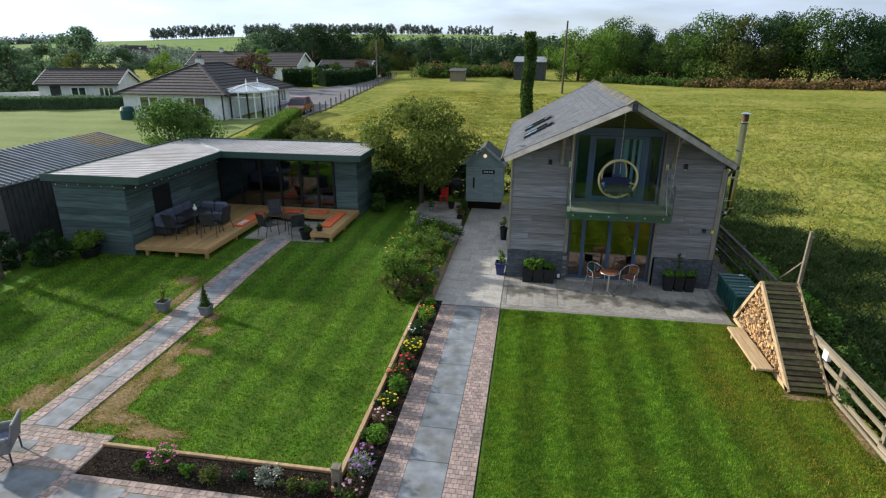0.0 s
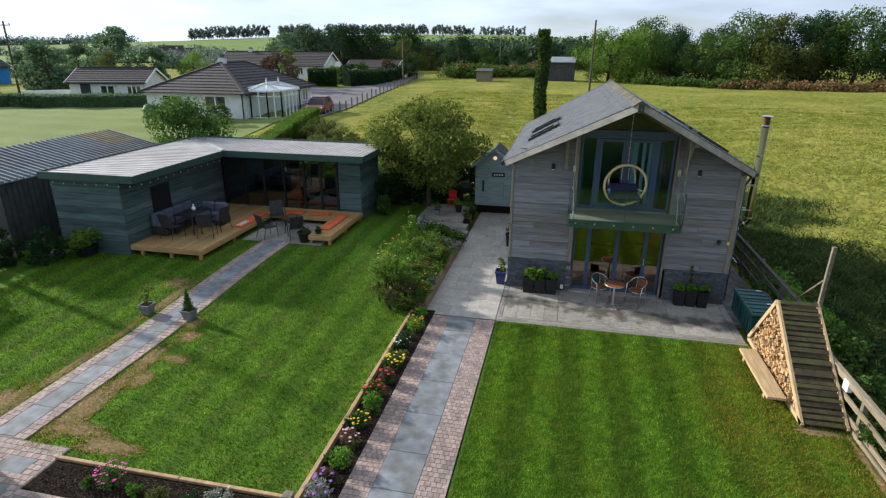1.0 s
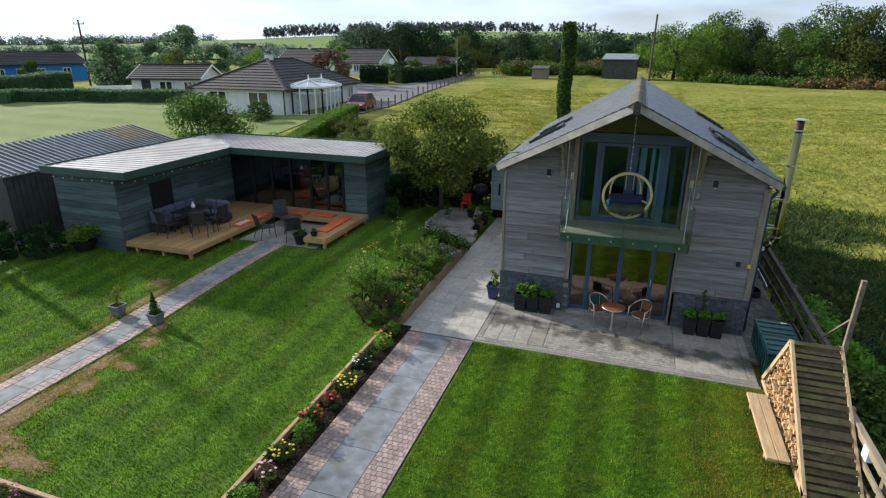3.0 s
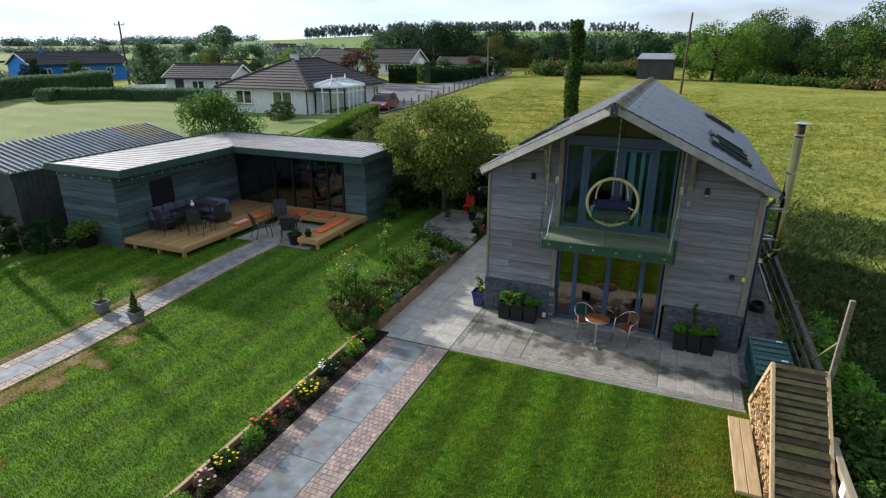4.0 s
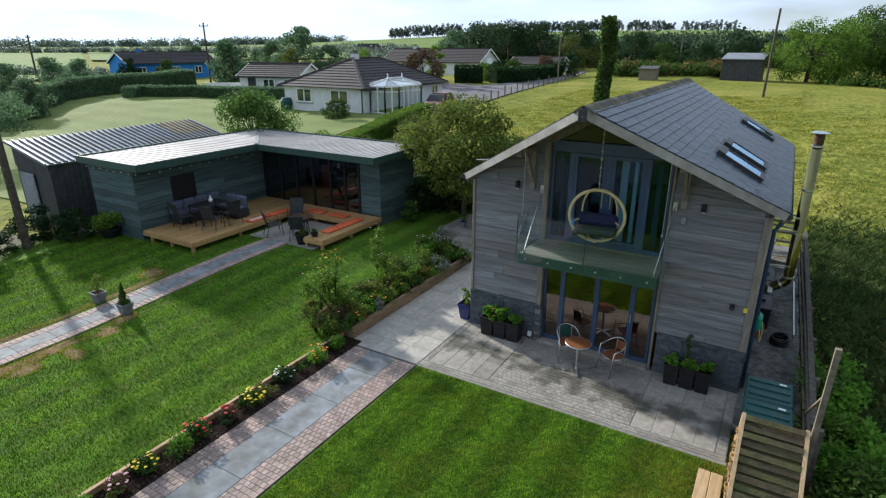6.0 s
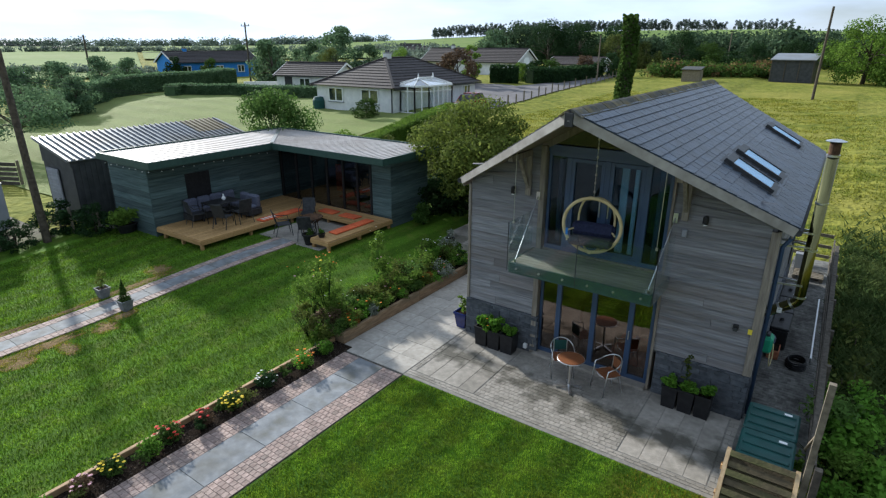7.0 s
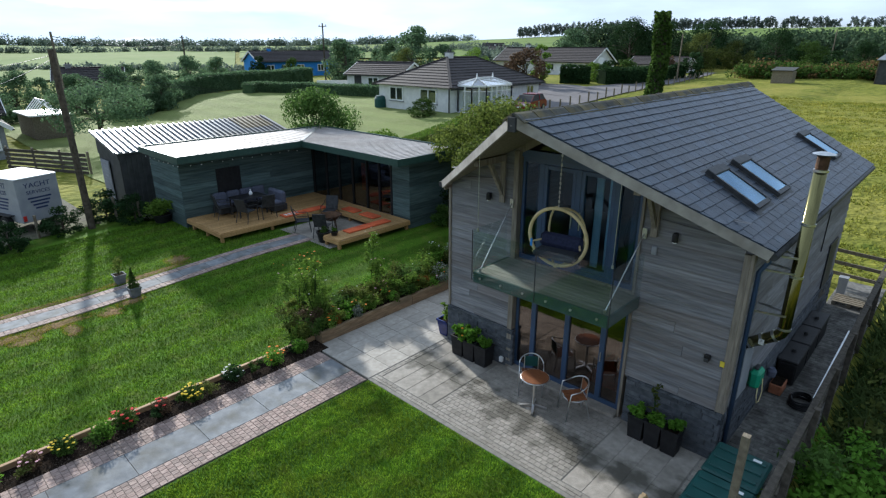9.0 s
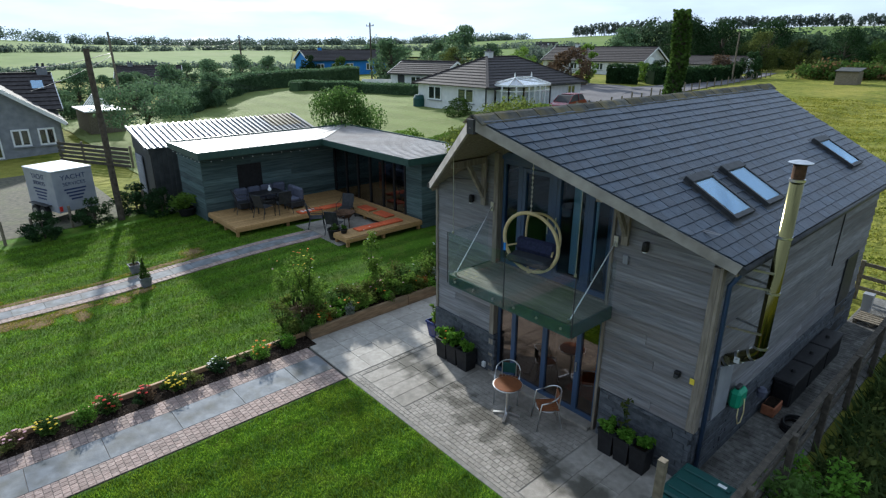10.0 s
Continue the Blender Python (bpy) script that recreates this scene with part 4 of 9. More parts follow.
part("door_step", boxed(DX0 + 0.05, DX1 - 0.05, WY0 - 0.16, WY0 + 0.3, 0.0, 0.09, 0.01), M["concrete"], house)


def glazing(name, label, x0, x1, z0, z1, bars, y, pane="glass"):
    """A framed glass wall: posts at bars, rails above and below, a pane and a frame for each leaf."""
    w = thing(name, (0, 0, 0), label)
    w.parent = house
    for z in (z0, z1 - 0.09):
        part("rail", boxed(x0, x1, y, y + 0.08, z, z + 0.09), M["blue_frame"], w)
    for x in (x0, x1 - 0.06):
        part("jamb", boxed(x, x + 0.06, y, y + 0.08, z0 + 0.09, z1 - 0.09), M["blue_frame"], w)
    for b in bars:
        part("mullion", boxed(b - 0.055, b + 0.055, y - 0.012, y + 0.07, z0 + 0.09, z1 - 0.09, 0.006), M["blue_frame"], w)
    edges = [x0 + 0.06] + [v for b in bars for v in (b - 0.055, b + 0.055)] + [x1 - 0.06]
    for a, b in zip(edges[::2], edges[1::2]):
        p = part("pane", boxed(a, b, y + 0.03, y + 0.042, z0 + 0.09, z1 - 0.09), M[pane], w)
        p.visible_shadow = False
    return w


low = glazing("door_1", "blue-framed folding glass doors, closed", DX0 + 0.08, DX1 - 0.08, 0.09, 2.22, (1.03, 1.83, 2.62), WY0 + 0.06, "door_glass")
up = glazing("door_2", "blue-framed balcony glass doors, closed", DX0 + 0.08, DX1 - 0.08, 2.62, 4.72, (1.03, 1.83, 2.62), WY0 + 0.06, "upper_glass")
for a, b in ((1.085, 1.775), (1.885, 2.565)):
    for x in (a, b - 0.075):
        part("sash_stile", boxed(x, x + 0.075, WY0 + 0.052, WY0 + 0.125, 2.72, 4.62, 0.004), M["blue_frame"], up)
    for z in (2.72, 4.54):
        part("sash_rail", boxed(a + 0.075, b - 0.075, WY0 + 0.056, WY0 + 0.12, z, z + 0.08, 0.004), M["blue_frame"], up)
for dx in (-0.09, 0.09):
    part("door_handle", rod(bmesh.new(), (1.83 + dx, WY0 + 0.02, 3.5), (1.83 + dx, WY0 + 0.02, 3.85), 0.012), M["steel"], up)
part("door_handle", rod(bmesh.new(), (2.62, WY0 + 0.02, 1.0), (2.62, WY0 + 0.02, 1.2), 0.012), M["steel"], low)
part("tie_beam", boxed(DX0 + 0.06, DX1 - 0.06, WY0 + 0.03, WY0 + 0.2, 4.72, 4.86, 0.005), M["blue_frame"], house)
gable_pts = [(DX0 + 0.1, WY0 + 0.1, 4.86), (DX1 - 0.1, WY0 + 0.1, 4.86), (DX1 - 0.1, WY0 + 0.1, roof_z(DX1) - 0.2), (RX, WY0 + 0.1, RZ - 0.22), (DX0 + 0.1, WY0 + 0.1, roof_z(DX0) - 0.2)]
gp = part("gable_pane", prism(bmesh.new(), gable_pts, (0, 0.012, 0)), M["gable_glass"], house, "glazed gable over the balcony doors")
gp.visible_shadow = False
for s in (-1, 1):
    part("gable_rafter", beam(bmesh.new(), (RX, WY0 + 0.1, RZ - 0.2), (RX + s * (DX1 - RX), WY0 + 0.1, roof_z(DX1) - 0.2), 0.16, 0.14, (0, 0, 1)), M["oak"], house)

# roof
for s, nm in ((1, "roof"), (-1, "roof")):
    ex = RX + s * (EX1 - RX)
    bm = prism(bmesh.new(), [(RX, RY0, RZ - 0.03), (ex, WY0, EZ - 0.03), (ex, RY1, EZ - 0.03), (RX, RY1, RZ - 0.03)], (0, 0, -0.10))
    part(nm, bm, M["oak"], house, "roof deck with boarded timber soffit")
    # barge boards along the raked prow
    a, b = Vector((RX, RY0 - 0.02, RZ - 0.085)), Vector((ex + s * 0.02, WY0 - 0.02, EZ - 0.085))
    part("barge_board", beam(bmesh.new(), a, b, 0.045, 0.15, (0, 0, 1)), M["barge"], house, "weathered pale barge board")
    a, b = Vector((RX, RY1 + 0.02, RZ - 0.13)), Vector((ex, RY1 + 0.02, EZ - 0.13))
    part("barge_board", beam(bmesh.new(), a, b, 0.045, 0.24, (0, 0, 1)), M["barge"], house)
    part("fascia", boxed(ex - 0.03 if s > 0 else ex, ex if s > 0 else ex + 0.03, WY0, RY1, EZ - 0.2, EZ - 0.04), M["oak"], house)
part("prow_block", boxed(RX - 0.07, RX + 0.07, RY0 - 0.05, RY0 + 0.05, RZ - 0.24, RZ - 0.02, 0.004), M["dark_metal"], house)
# gutter and downpipe
bm = bmesh.new()
tube(bm, [(EX1 + 0.06, WY0 - 0.02, EZ - 0.09), (EX1 + 0.06, RY1, EZ - 0.09)], 0.06, 10)
part("gutter", bm, M["dark_metal"], house)
bm = bmesh.new()
tube(bm, [(EX0 - 0.06, WY0 - 0.02, EZ - 0.09), (EX0 - 0.06, RY1, EZ - 0.09)], 0.06, 10)
part("gutter", bm, M["dark_metal"], house)
for x, sg in ((WX1 + 0.07, 1),):
    bm = bmesh.new()
    tube(bm, [(x + sg * 0.14, WY0 + 0.12, EZ - 0.12), (x + sg * 0.13, WY0 + 0.13, EZ - 0.22), (x + sg * 0.02, WY0 + 0.16, EZ - 0.42), (x + sg * 0.02, WY0 + 0.17, 0.08)], 0.038, 10)
    part("downpipe", bm, M["blue_frame"], house, "dark blue downpipe")
# ridge tiles
TL = 0.45
bm = bmesh.new()
pts = [(-0.2, 0, -0.105), (-0.06, 0, -0.005), (0, 0, 0.018), (0.06, 0, -0.005), (0.2, 0, -0.105), (0.2, 0, -0.125), (0, 0, -0.02), (-0.2, 0, -0.125)]
prism(bm, pts, (0, TL - 0.022, 0))
tile0 = part("ridge_tile", bm, M["ridge"], house)
tile0.location = (RX, RY0, RZ + 0.025)
for i in range(1, int((RY1 - RY0) / TL) + 1):
    o = new("ridge_tile", tile0.data)
    o.parent = house
    o.location = (RX, RY0 + i * TL * 0.995, RZ + 0.025 + (0.004 if i % 2 else 0))
# slates
ROWS_N, SW, PITCH = 21, 0.255, math.atan(SLOPE)
SL = math.hypot(EX1 - RX, RZ - EZ) + 0.05
EXPO = SL / ROWS_N
HV = EXPO * 0.62


def slate_bm(u0b, u1b, u0t, u1t):
    """One slate: its lower edge from u0b to u1b, its upper from u0t to u1t."""
    return prism(bmesh.new(), [(u0b, -HV, -0.006), (u1b, -HV, -0.006), (u1t, HV, -0.006), (u0t, HV, -0.006)], (0, 0, 0.021))


bm = slate_bm(-SW / 2 + 0.005, SW / 2 - 0.005, -SW / 2 + 0.005, SW / 2 - 0.005)
slate_me = bpy.data.meshes.new("slate")
bm.to_mesh(slate_me)
bm.free()
slate_me.materials.append(M["slate"])


def put_slates(s, joined, far=99.0):
    """The slates of one slope, cut to the raked prow; past far they are joined in one mesh."""
    big = bmesh.new()
    for r in range(ROWS_N):
        d = (r + 0.5) * EXPO
        x = RX + s * d * math.cos(PITCH)
        z = RZ - d * math.sin(PITCH) + 0.012
        e_top, e_bot = prow(RX + (d - HV) * math.cos(PITCH)) - 0.03, prow(RX + (d + HV) * math.cos(PITCH)) - 0.03
        y = e_top - (SW * 0.5 if r % 2 else 0)
        while y < RY1 + 0.02:
            yb0, yt0, y1 = max(y, e_bot), max(y, e_top), min(y + SW, RY1 + 0.03)
            if y1 - yt0 > 0.05:
                yc = y + SW / 2
                g = 0.004
                m = Matrix.Translation((x, yc, z + rs.uniform(0, 0.004))) @ Matrix.Rotation(s * (PITCH - 0.078 + rs.uniform(-0.008, 0.008)), 4, "Y") @ Matrix.Rotation(math.pi / 2, 4, "Z")
                if s < 0:
                    m = m @ Matrix.Rotation(math.pi, 4, "Z")
                full = yb0 == y and yt0 == y and y1 == y + SW
                if full and not joined and y < far:
                    o = new("slate", slate_me)
                    o.parent = house
                    o.matrix_basis = m @ Matrix.Rotation(rs.uniform(-0.01, 0.01), 4, "Z")
                else:
                    yb1 = max(y1, yb0 + 0.02)
                    u = [yb0 - yc + g, yb1 - yc - g, yt0 - yc + g, y1 - yc - g]
                    if s < 0:
                        u = [-u[1], -u[0], -u[3], -u[2]]
                    b2 = slate_bm(*u)
                    bmesh.ops.transform(b2, matrix=m, verts=b2.verts[:])
                    if joined or y >= far:
                        tmp = bpy.data.meshes.new("tmp")
                        b2.to_mesh(tmp)
                        b2.free()
                        big.from_mesh(tmp)
                        bpy.data.meshes.remove(tmp)
                    else:
                        part("slate", b2, M["slate"], house)
            y += SW
    if len(big.verts):
        part("slate_field", big, M["slate_pale"] if s < 0 else M["slate_joined"], house)["kind"] = "stuff"
    else:
        big.free()


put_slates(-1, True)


def rooflight(s, x, y0, y1):
    """A pitched roof window lying on the slates: frame, head box, flashing and pane."""
    w = thing("roof_window", (0, 0, 0))
    w.parent = house
    L = 1.0
    m = Matrix.Translation((x, y0, roof_z(x) + 0.02)) @ Matrix.Rotation(s * PITCH, 4, "Y")
    wd = y1 - y0

    def put(nm, bm, mat):
        bmesh.ops.transform(bm, matrix=m, verts=bm.verts[:])
        return part(nm, bm, mat, w)
    sx = s
    for a in (0, wd - 0.05):
        put("side", boxed(0 * sx, sx * L, a, a + 0.05, 0, 0.085), M["dark_metal"])
    put("head", boxed(-sx * 0.02, sx * 0.14, -0.01, wd + 0.01, 0, 0.1, 0.01), M["dark_metal"])
    put("foot", boxed(sx * (L - 0.08), sx * L, 0.05, wd - 0.05, 0, 0.08), M["dark_metal"])
    put("flashing", boxed(-sx * 0.08, sx * (L + 0.12), -0.08, wd + 0.08, 0.0, 0.016), M["dark_metal"])
    put("pane", boxed(sx * 0.14, sx * (L - 0.08), 0.05, wd - 0.05, 0.055, 0.072), M["roof_glass"])
    put("blind", boxed(sx * 0.14, sx * (L - 0.08), 0.05, wd - 0.05, 0.018, 0.03), M["dark_metal"])


for y0, y1 in ((17.4, 18.14), (18.66, 19.4), (23.4, 24.14)):
    rooflight(1, 3.72, y0, y1)
for y0, y1 in ((18.1, 18.7), (19.9, 20.5)):
    rooflight(-1, -0.1, y0, y1)

for s in (-1, 1):
    ex = RX + s * (WX1 - 0.3 - RX)
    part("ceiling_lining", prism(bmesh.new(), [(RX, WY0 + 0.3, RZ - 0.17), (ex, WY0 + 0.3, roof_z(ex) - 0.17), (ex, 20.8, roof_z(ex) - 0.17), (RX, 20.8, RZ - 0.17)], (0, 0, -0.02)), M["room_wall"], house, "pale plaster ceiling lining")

# balcony
bal = thing("balcony", (0, 0, 0), "cantilevered balcony with green steel edge and glass sides")
bal.parent = house
BX0, BX1, BY0 = 0.38, 3.24, 15.36
part("joist", boxed(BX0 + 0.02, BX1 - 0.02, BY0 + 0.02, WY0 - 0.03, 2.50, 2.57), M["dark_wood"], bal)
for i in range(8):
    b0 = BY0 + 0.025 + i * 0.135
    part("floor_board", boxed(BX0 + 0.024, BX1 - 0.024, b0 + 0.003, min(b0 + 0.132, WY0 - 0.035), 2.565, 2.598, 0.003), M["balcony_board"], bal)
part("edge", boxed(BX0, BX1, BY0 - 0.02, BY0 + 0.02, 2.38, 2.60, 0.004), M["green_steel"], bal)
for x0, x1 in ((BX0 - 0.02, BX0 + 0.02), (BX1 - 0.02, BX1 + 0.02)):
    part("edge", boxed(x0, x1, BY0 + 0.02, WY0 - 0.03, 2.38, 2.60, 0.004), M["green_steel"], bal)
part("soffit", boxed(BX0 + 0.02, BX1 - 0.02, BY0 + 0.02, WY0 - 0.03, 2.40, 2.495), M["green_steel"], bal)
for i in range(6):
    x = BX0 + 0.18 + i * (BX1 - BX0 - 0.36) / 5
    part("bolt", rod(bmesh.new(), (x, BY0 - 0.045, 2.5), (x, BY0 - 0.0, 2.5), 0.022, n=10), M["steel"], bal)
GLZ = 3.45
for nm, a, b, c, d in (("front_glass", BX0, 1.80, BY0 - 0.036, BY0 - 0.024), ("front_glass", 1.82, BX1, BY0 - 0.036, BY0 - 0.024), ("side_glass", BX0 - 0.036, BX0 - 0.024, BY0, WY0 - 0.08), ("side_glass", BX1 + 0.024, BX1 + 0.036, BY0, WY0 - 0.08)):
    g = part(nm, boxed(a, b, c, d, 2.42, GLZ), M["clear"], bal)
    g.visible_shadow = False
for x in (BX0 - 0.03, 1.81, BX1 + 0.03):
    part("glass_seal", boxed(x - 0.006, x + 0.006, BY0 - 0.037, BY0 - 0.023, 2.42, GLZ), M["dark_metal"], bal)
for x, wx in ((BX0 + 0.1, DX0 - 0.06), (BX1 - 0.1, DX1 + 0.06)):
    part("tie_rod", rod(bmesh.new(), (x, BY0 + 0.06, 2.62), (wx, WY0 - 0.07, 3.78), 0.011), M["steel"], bal)
    part("tie_plate", boxed(wx - 0.04, wx + 0.04, WY0 - 0.085, WY0 - 0.062, 3.68, 3.86), M["steel"], bal)
    part("tie_foot", rod(bmesh.new(), (x, BY0 + 0.06, 2.6), (x, BY0 + 0.06, 2.66), 0.03), M["steel"], bal)
for x in (BX0 + 0.04, BX1 - 0.04):
    y = BY0 + 0.04
    part("hanger_rod", rod(bmesh.new(), (x, y, GLZ + 0.02), (x, y, roof_z(x) - 0.13), 0.005), M["steel"], bal, "thin steel hanger from the roof")
    part("hanger_foot", rod(bmesh.new(), (x, y, GLZ - 0.03), (x, y, GLZ + 0.02), 0.022), M["steel"], bal)
for s, wx in ((-1, DX0 - 0.3), (1, DX1 + 0.22)):
    xx = wx
    part("knee_brace", beam(bmesh.new(), (xx, WY0 - 0.08, 3.92), (xx, WY0 - 0.55, roof_z(xx) - 0.2), 0.07, 0.08, (0, 1, 0)), M["oak"], house, "oak knee brace under the roof")
    part("brace_post", boxed(xx - 0.06, xx + 0.06, WY0 - 0.11, WY0 - 0.062, 3.75, roof_z(xx) - 0.18, 0.005), M["oak"], house)
    part("brace_beam", beam(bmesh.new(), (xx, WY0 - 0.06, roof_z(xx) - 0.2), (xx, prow(xx) + 0.1, roof_z(xx) - 0.2), 0.1, 0.12, (0, 0, 1)), M["oak"], house)

# flue
flue = thing("flue", (0, 0, 0), "stainless steel stove flue with rusty top and cowl")
flue.parent = house
FX, FY = 5.38, 17.2
bm = bmesh.new()
tube(bm, [(WX1 - 0.03, FY, 1.98), (5.31, FY, 2.31), (5.355, FY, 2.36), (FX, FY, 2.43), (FX, FY, 5.05)], 0.092, 16)
part("pipe", bm, M["flue"], flue)
for f in (0.12, 0.55, 0.93):
    c0 = Vector((WX1, FY, 2.0)).lerp(Vector((5.31, FY, 2.31)), f)
    part("band", rod(bmesh.new(), c0 - Vector((0.016, 0, 0.012)), c0 + Vector((0.016, 0, 0.012)), 0.102, n=16), M["steel"], flue)
part("label", boxed(5.08, 5.16, FY - 0.1, FY - 0.094, 2.1, 2.2), M["pvc"], flue, "small white label on the flue")
for z in (2.44, 3.35, 4.2, 5.02):
    part("band", rod(bmesh.new(), (FX, FY, z), (FX, FY, z + 0.035), 0.102, n=16), M["steel"], flue)
part("top_pipe", rod(bmesh.new(), (FX, FY, 5.06), (FX, FY, 5.25), 0.085, n=16), M["rust"], flue, "rusty sooted top section")
bm = bmesh.new()
lathe(bm, [(0.15, 0), (0.155, 0.01), (0.075, 0.035), (0.01, 0.045)], 20, (FX, FY, 5.27))
part("cowl", bm, M["steel"], flue)
for z in (2.7, 3.42, 3.68):
    bm = bmesh.new()
    for dy in (-0.09, 0.09):
        beam(bm, (WX1 + 0.02, FY + dy * 2.2, z), (FX, FY + dy, z), 0.03, 0.03)
    part("bracket", bm, M["steel"], flue)

# lamps, sensor and sign on the front wall
def wall_lamp(x, z):
    w = thing("wall_lamp", (x, WY0 - 0.03, z), "black lantern lamp on the boarded wall", "wall lamp", "lamps on the front wall")
    part("bracket", boxed(-0.03, 0.03, -0.02, 0.02, -0.08, 0.08, 0.004), M["black"], w)
    bm = bmesh.new()
    lathe(bm, [(0.03, -0.11), (0.062, -0.09), (0.062, 0.05), (0.045, 0.085), (0.01, 0.1)], 12, (0, -0.075, 0))
    part("lantern", bm, M["black"], w)
    part("lens", rod(bmesh.new(), (0, -0.075, -0.12), (0, -0.075, -0.1), 0.04, n=12), M["pvc"], w)
    w.matrix_basis = w.matrix_basis @ Matrix.Diagonal((0.82, 0.82, 0.82, 1))


wall_lamp(-0.15, 3.82)
wall_lamp(3.74, 3.82)
cam_box = thing("outside_socket", (4.53, WY0 - 0.03, 1.9), "small black outdoor socket on the boarded wall", "socket")
part("body", boxed(-0.045, 0.045, -0.06, 0.01, -0.05, 0.05, 0.008), M["black"], cam_box)
part("flap", boxed(-0.035, 0.035, -0.09, -0.06, -0.06, 0.0, 0.006), M["dark_metal"], cam_box)
part("warning_sign", boxed(4.735, 4.805, WY0 - 0.056, WY0 - 0.05, 1.82, 1.92), M["yellow"], house, "small yellow warning sign")
part("switch_box", boxed(3.36, 3.45, WY0 - 0.06, WY0 - 0.02, 3.42, 3.57, 0.01), M["grey_render"], house)
part("power_box", boxed(0.30, 0.39, WY0 - 0.12, WY0 - 0.05, 0.1, 0.22, 0.01), M["pvc"], house)
# side door far along the right wall and the pale meter panel
part("side_door", boxed(WX1 + 0.02, WX1 + 0.05, 23.6, 24.5, 0.15, 2.15, 0.004), M["dark_metal"], house)
part("meter_panel", boxed(WX1 + 0.02, WX1 + 0.055, 17.05, 17.6, 0.95, 1.95, 0.004), M["grey_render"], house)
part("cable", rod(bmesh.new(), (WX1 + 0.035, 22.4, 3.7), (WX1 + 0.035, 22.35, 2.3), 0.012), M["black"], house)

# rooms behind the glass
room = thing("rooms", (0, 0, 0), "dim rooms with oak floors behind the glass", "interior", "", "structure")
part("ground_floor", boxed(WX0 + 0.3, WX1 - 0.3, WY0 + 0.26, WY1 - 0.25, 0.0, 0.09), M["room_floor"], room)
for a, b in ((2.0, 2.16), (2.27, 2.36), (2.44, 2.54)):
    part("curtain", boxed(a, b, WY0 + 0.4, WY0 + 0.44, 2.7, 4.6, 0.015), M["pvc"], room, "pale curtain behind the balcony doors")
part("curtain", boxed(2.74, 2.86, WY0 + 0.4, WY0 + 0.46, 2.63, 4.5, 0.02), M["grey_cloth"], room)
part("curtain", boxed(0.62, 0.72, WY0 + 0.5, WY0 + 0.56, 2.63, 4.5, 0.02), M["grey_cloth"], room)
part("upper_floor", boxed(WX0 + 0.3, WX1 - 0.3, WY0 + 0.26, WY1 - 0.25, 2.42, 2.62), M["room_floor"], room)
part("inner_wall", boxed(WX0 + 0.3, WX1 - 0.3, 21.3, 21.4, 0.09, 2.42), M["room_low"], room)
for x in (WX0 + 0.24, WX1 - 0.26):
    part("side_lining", boxed(x, x + 0.02, WY0 + 0.26, 21.3, 0.09, 2.4), M["room_low"], room)
part("low_ceiling", boxed(WX0 + 0.3, WX1 - 0.3, WY0 + 0.26, 21.3, 2.39, 2.415), M["room_low"], room)
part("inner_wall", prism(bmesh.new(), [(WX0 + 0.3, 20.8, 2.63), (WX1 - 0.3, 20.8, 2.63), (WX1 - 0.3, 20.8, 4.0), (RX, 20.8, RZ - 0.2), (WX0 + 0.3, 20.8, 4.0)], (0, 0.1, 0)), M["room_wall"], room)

# ---- paths, patio and beds ----
PX0, PSL, PSR, PX1 = -3.06, -2.60, -1.87, -1.36
path = thing("garden_path", (0, 0, 0), "brick and blue slab garden path to the patio", "path", "", "structure")
part("bedding", boxed(PX0, PX1, -8, 13.95, -0.1, 0.027), M["joint"], path, "sandy joints")
rp = random.Random(11)
yy = -8.0
while yy < 13.9:
    ln = min(1.2 + rp.uniform(-0.25, 0.25), 13.93 - yy)
    part("slab", boxed(PSL + 0.005, PSR - 0.005, yy + 0.004, yy + ln - 0.004, 0.0, 0.034 + rp.uniform(0, 0.003), 0.004), M["blue_slab"], path)
    yy += ln
patio = thing("patio", (0, 0, 0), "grey printed concrete patio round the house", "patio", "", "structure")
part("base", boxed(-3.34, WX0 - 0.06, 14.0, 25.6, -0.1, 0.02), M["grey_joint"], patio, "jointed strip beside the house")
for r in range(19):
    cuts = [-3.33, -3.33 + rp.uniform(0.45, 0.7), -2.35 + rp.uniform(-0.15, 0.15), -1.9 + rp.uniform(-0.1, 0.1), WX0 - 0.07]
    for a, b in zip(cuts, cuts[1:]):
        part("slab", boxed(a + 0.003, b - 0.003, 14.01 + r * 0.61 + 0.003, 14.01 + (r + 1) * 0.61 - 0.003, 0.0, 0.028 + rp.uniform(0, 0.002), 0.002), M["drive"], patio)
part("base", boxed(WX0 - 0.055, 4.93, 13.99, WY0 + 0.1, -0.1, 0.023), M["grey_joint"], patio)
part("base", boxed(4.93, 6.02, 15.2, 27.5, -0.1, 0.02), M["dirty_concrete"], patio, "dirty concrete side passage")
part("kerb", boxed(PX1 + 0.01, 4.95, 13.975, 14.06, -0.05, 0.029, 0.004), M["grey_joint"], patio)
# long slabs at both ends, small setts between
for x0, x1, w in ((-1.2, 0.28, 0.37), (3.28, 4.74, 0.365)):
    n = round((x1 - x0) / w)
    for i in range(n):
        a, b = x0 + (x1 - x0) * i / n, x0 + (x1 - x0) * (i + 1) / n
        cut = 15.3 + 0.12 * ((i * 7) % 3 - 1)
        for y0, y1 in ((14.24, cut), (cut, 16.43)):
            part("slab", boxed(a + 0.004, b - 0.004, y0 + 0.004, y1 - 0.004, 0.0, 0.028 + rp.uniform(0, 0.003), 0.003), M["concrete"], patio)

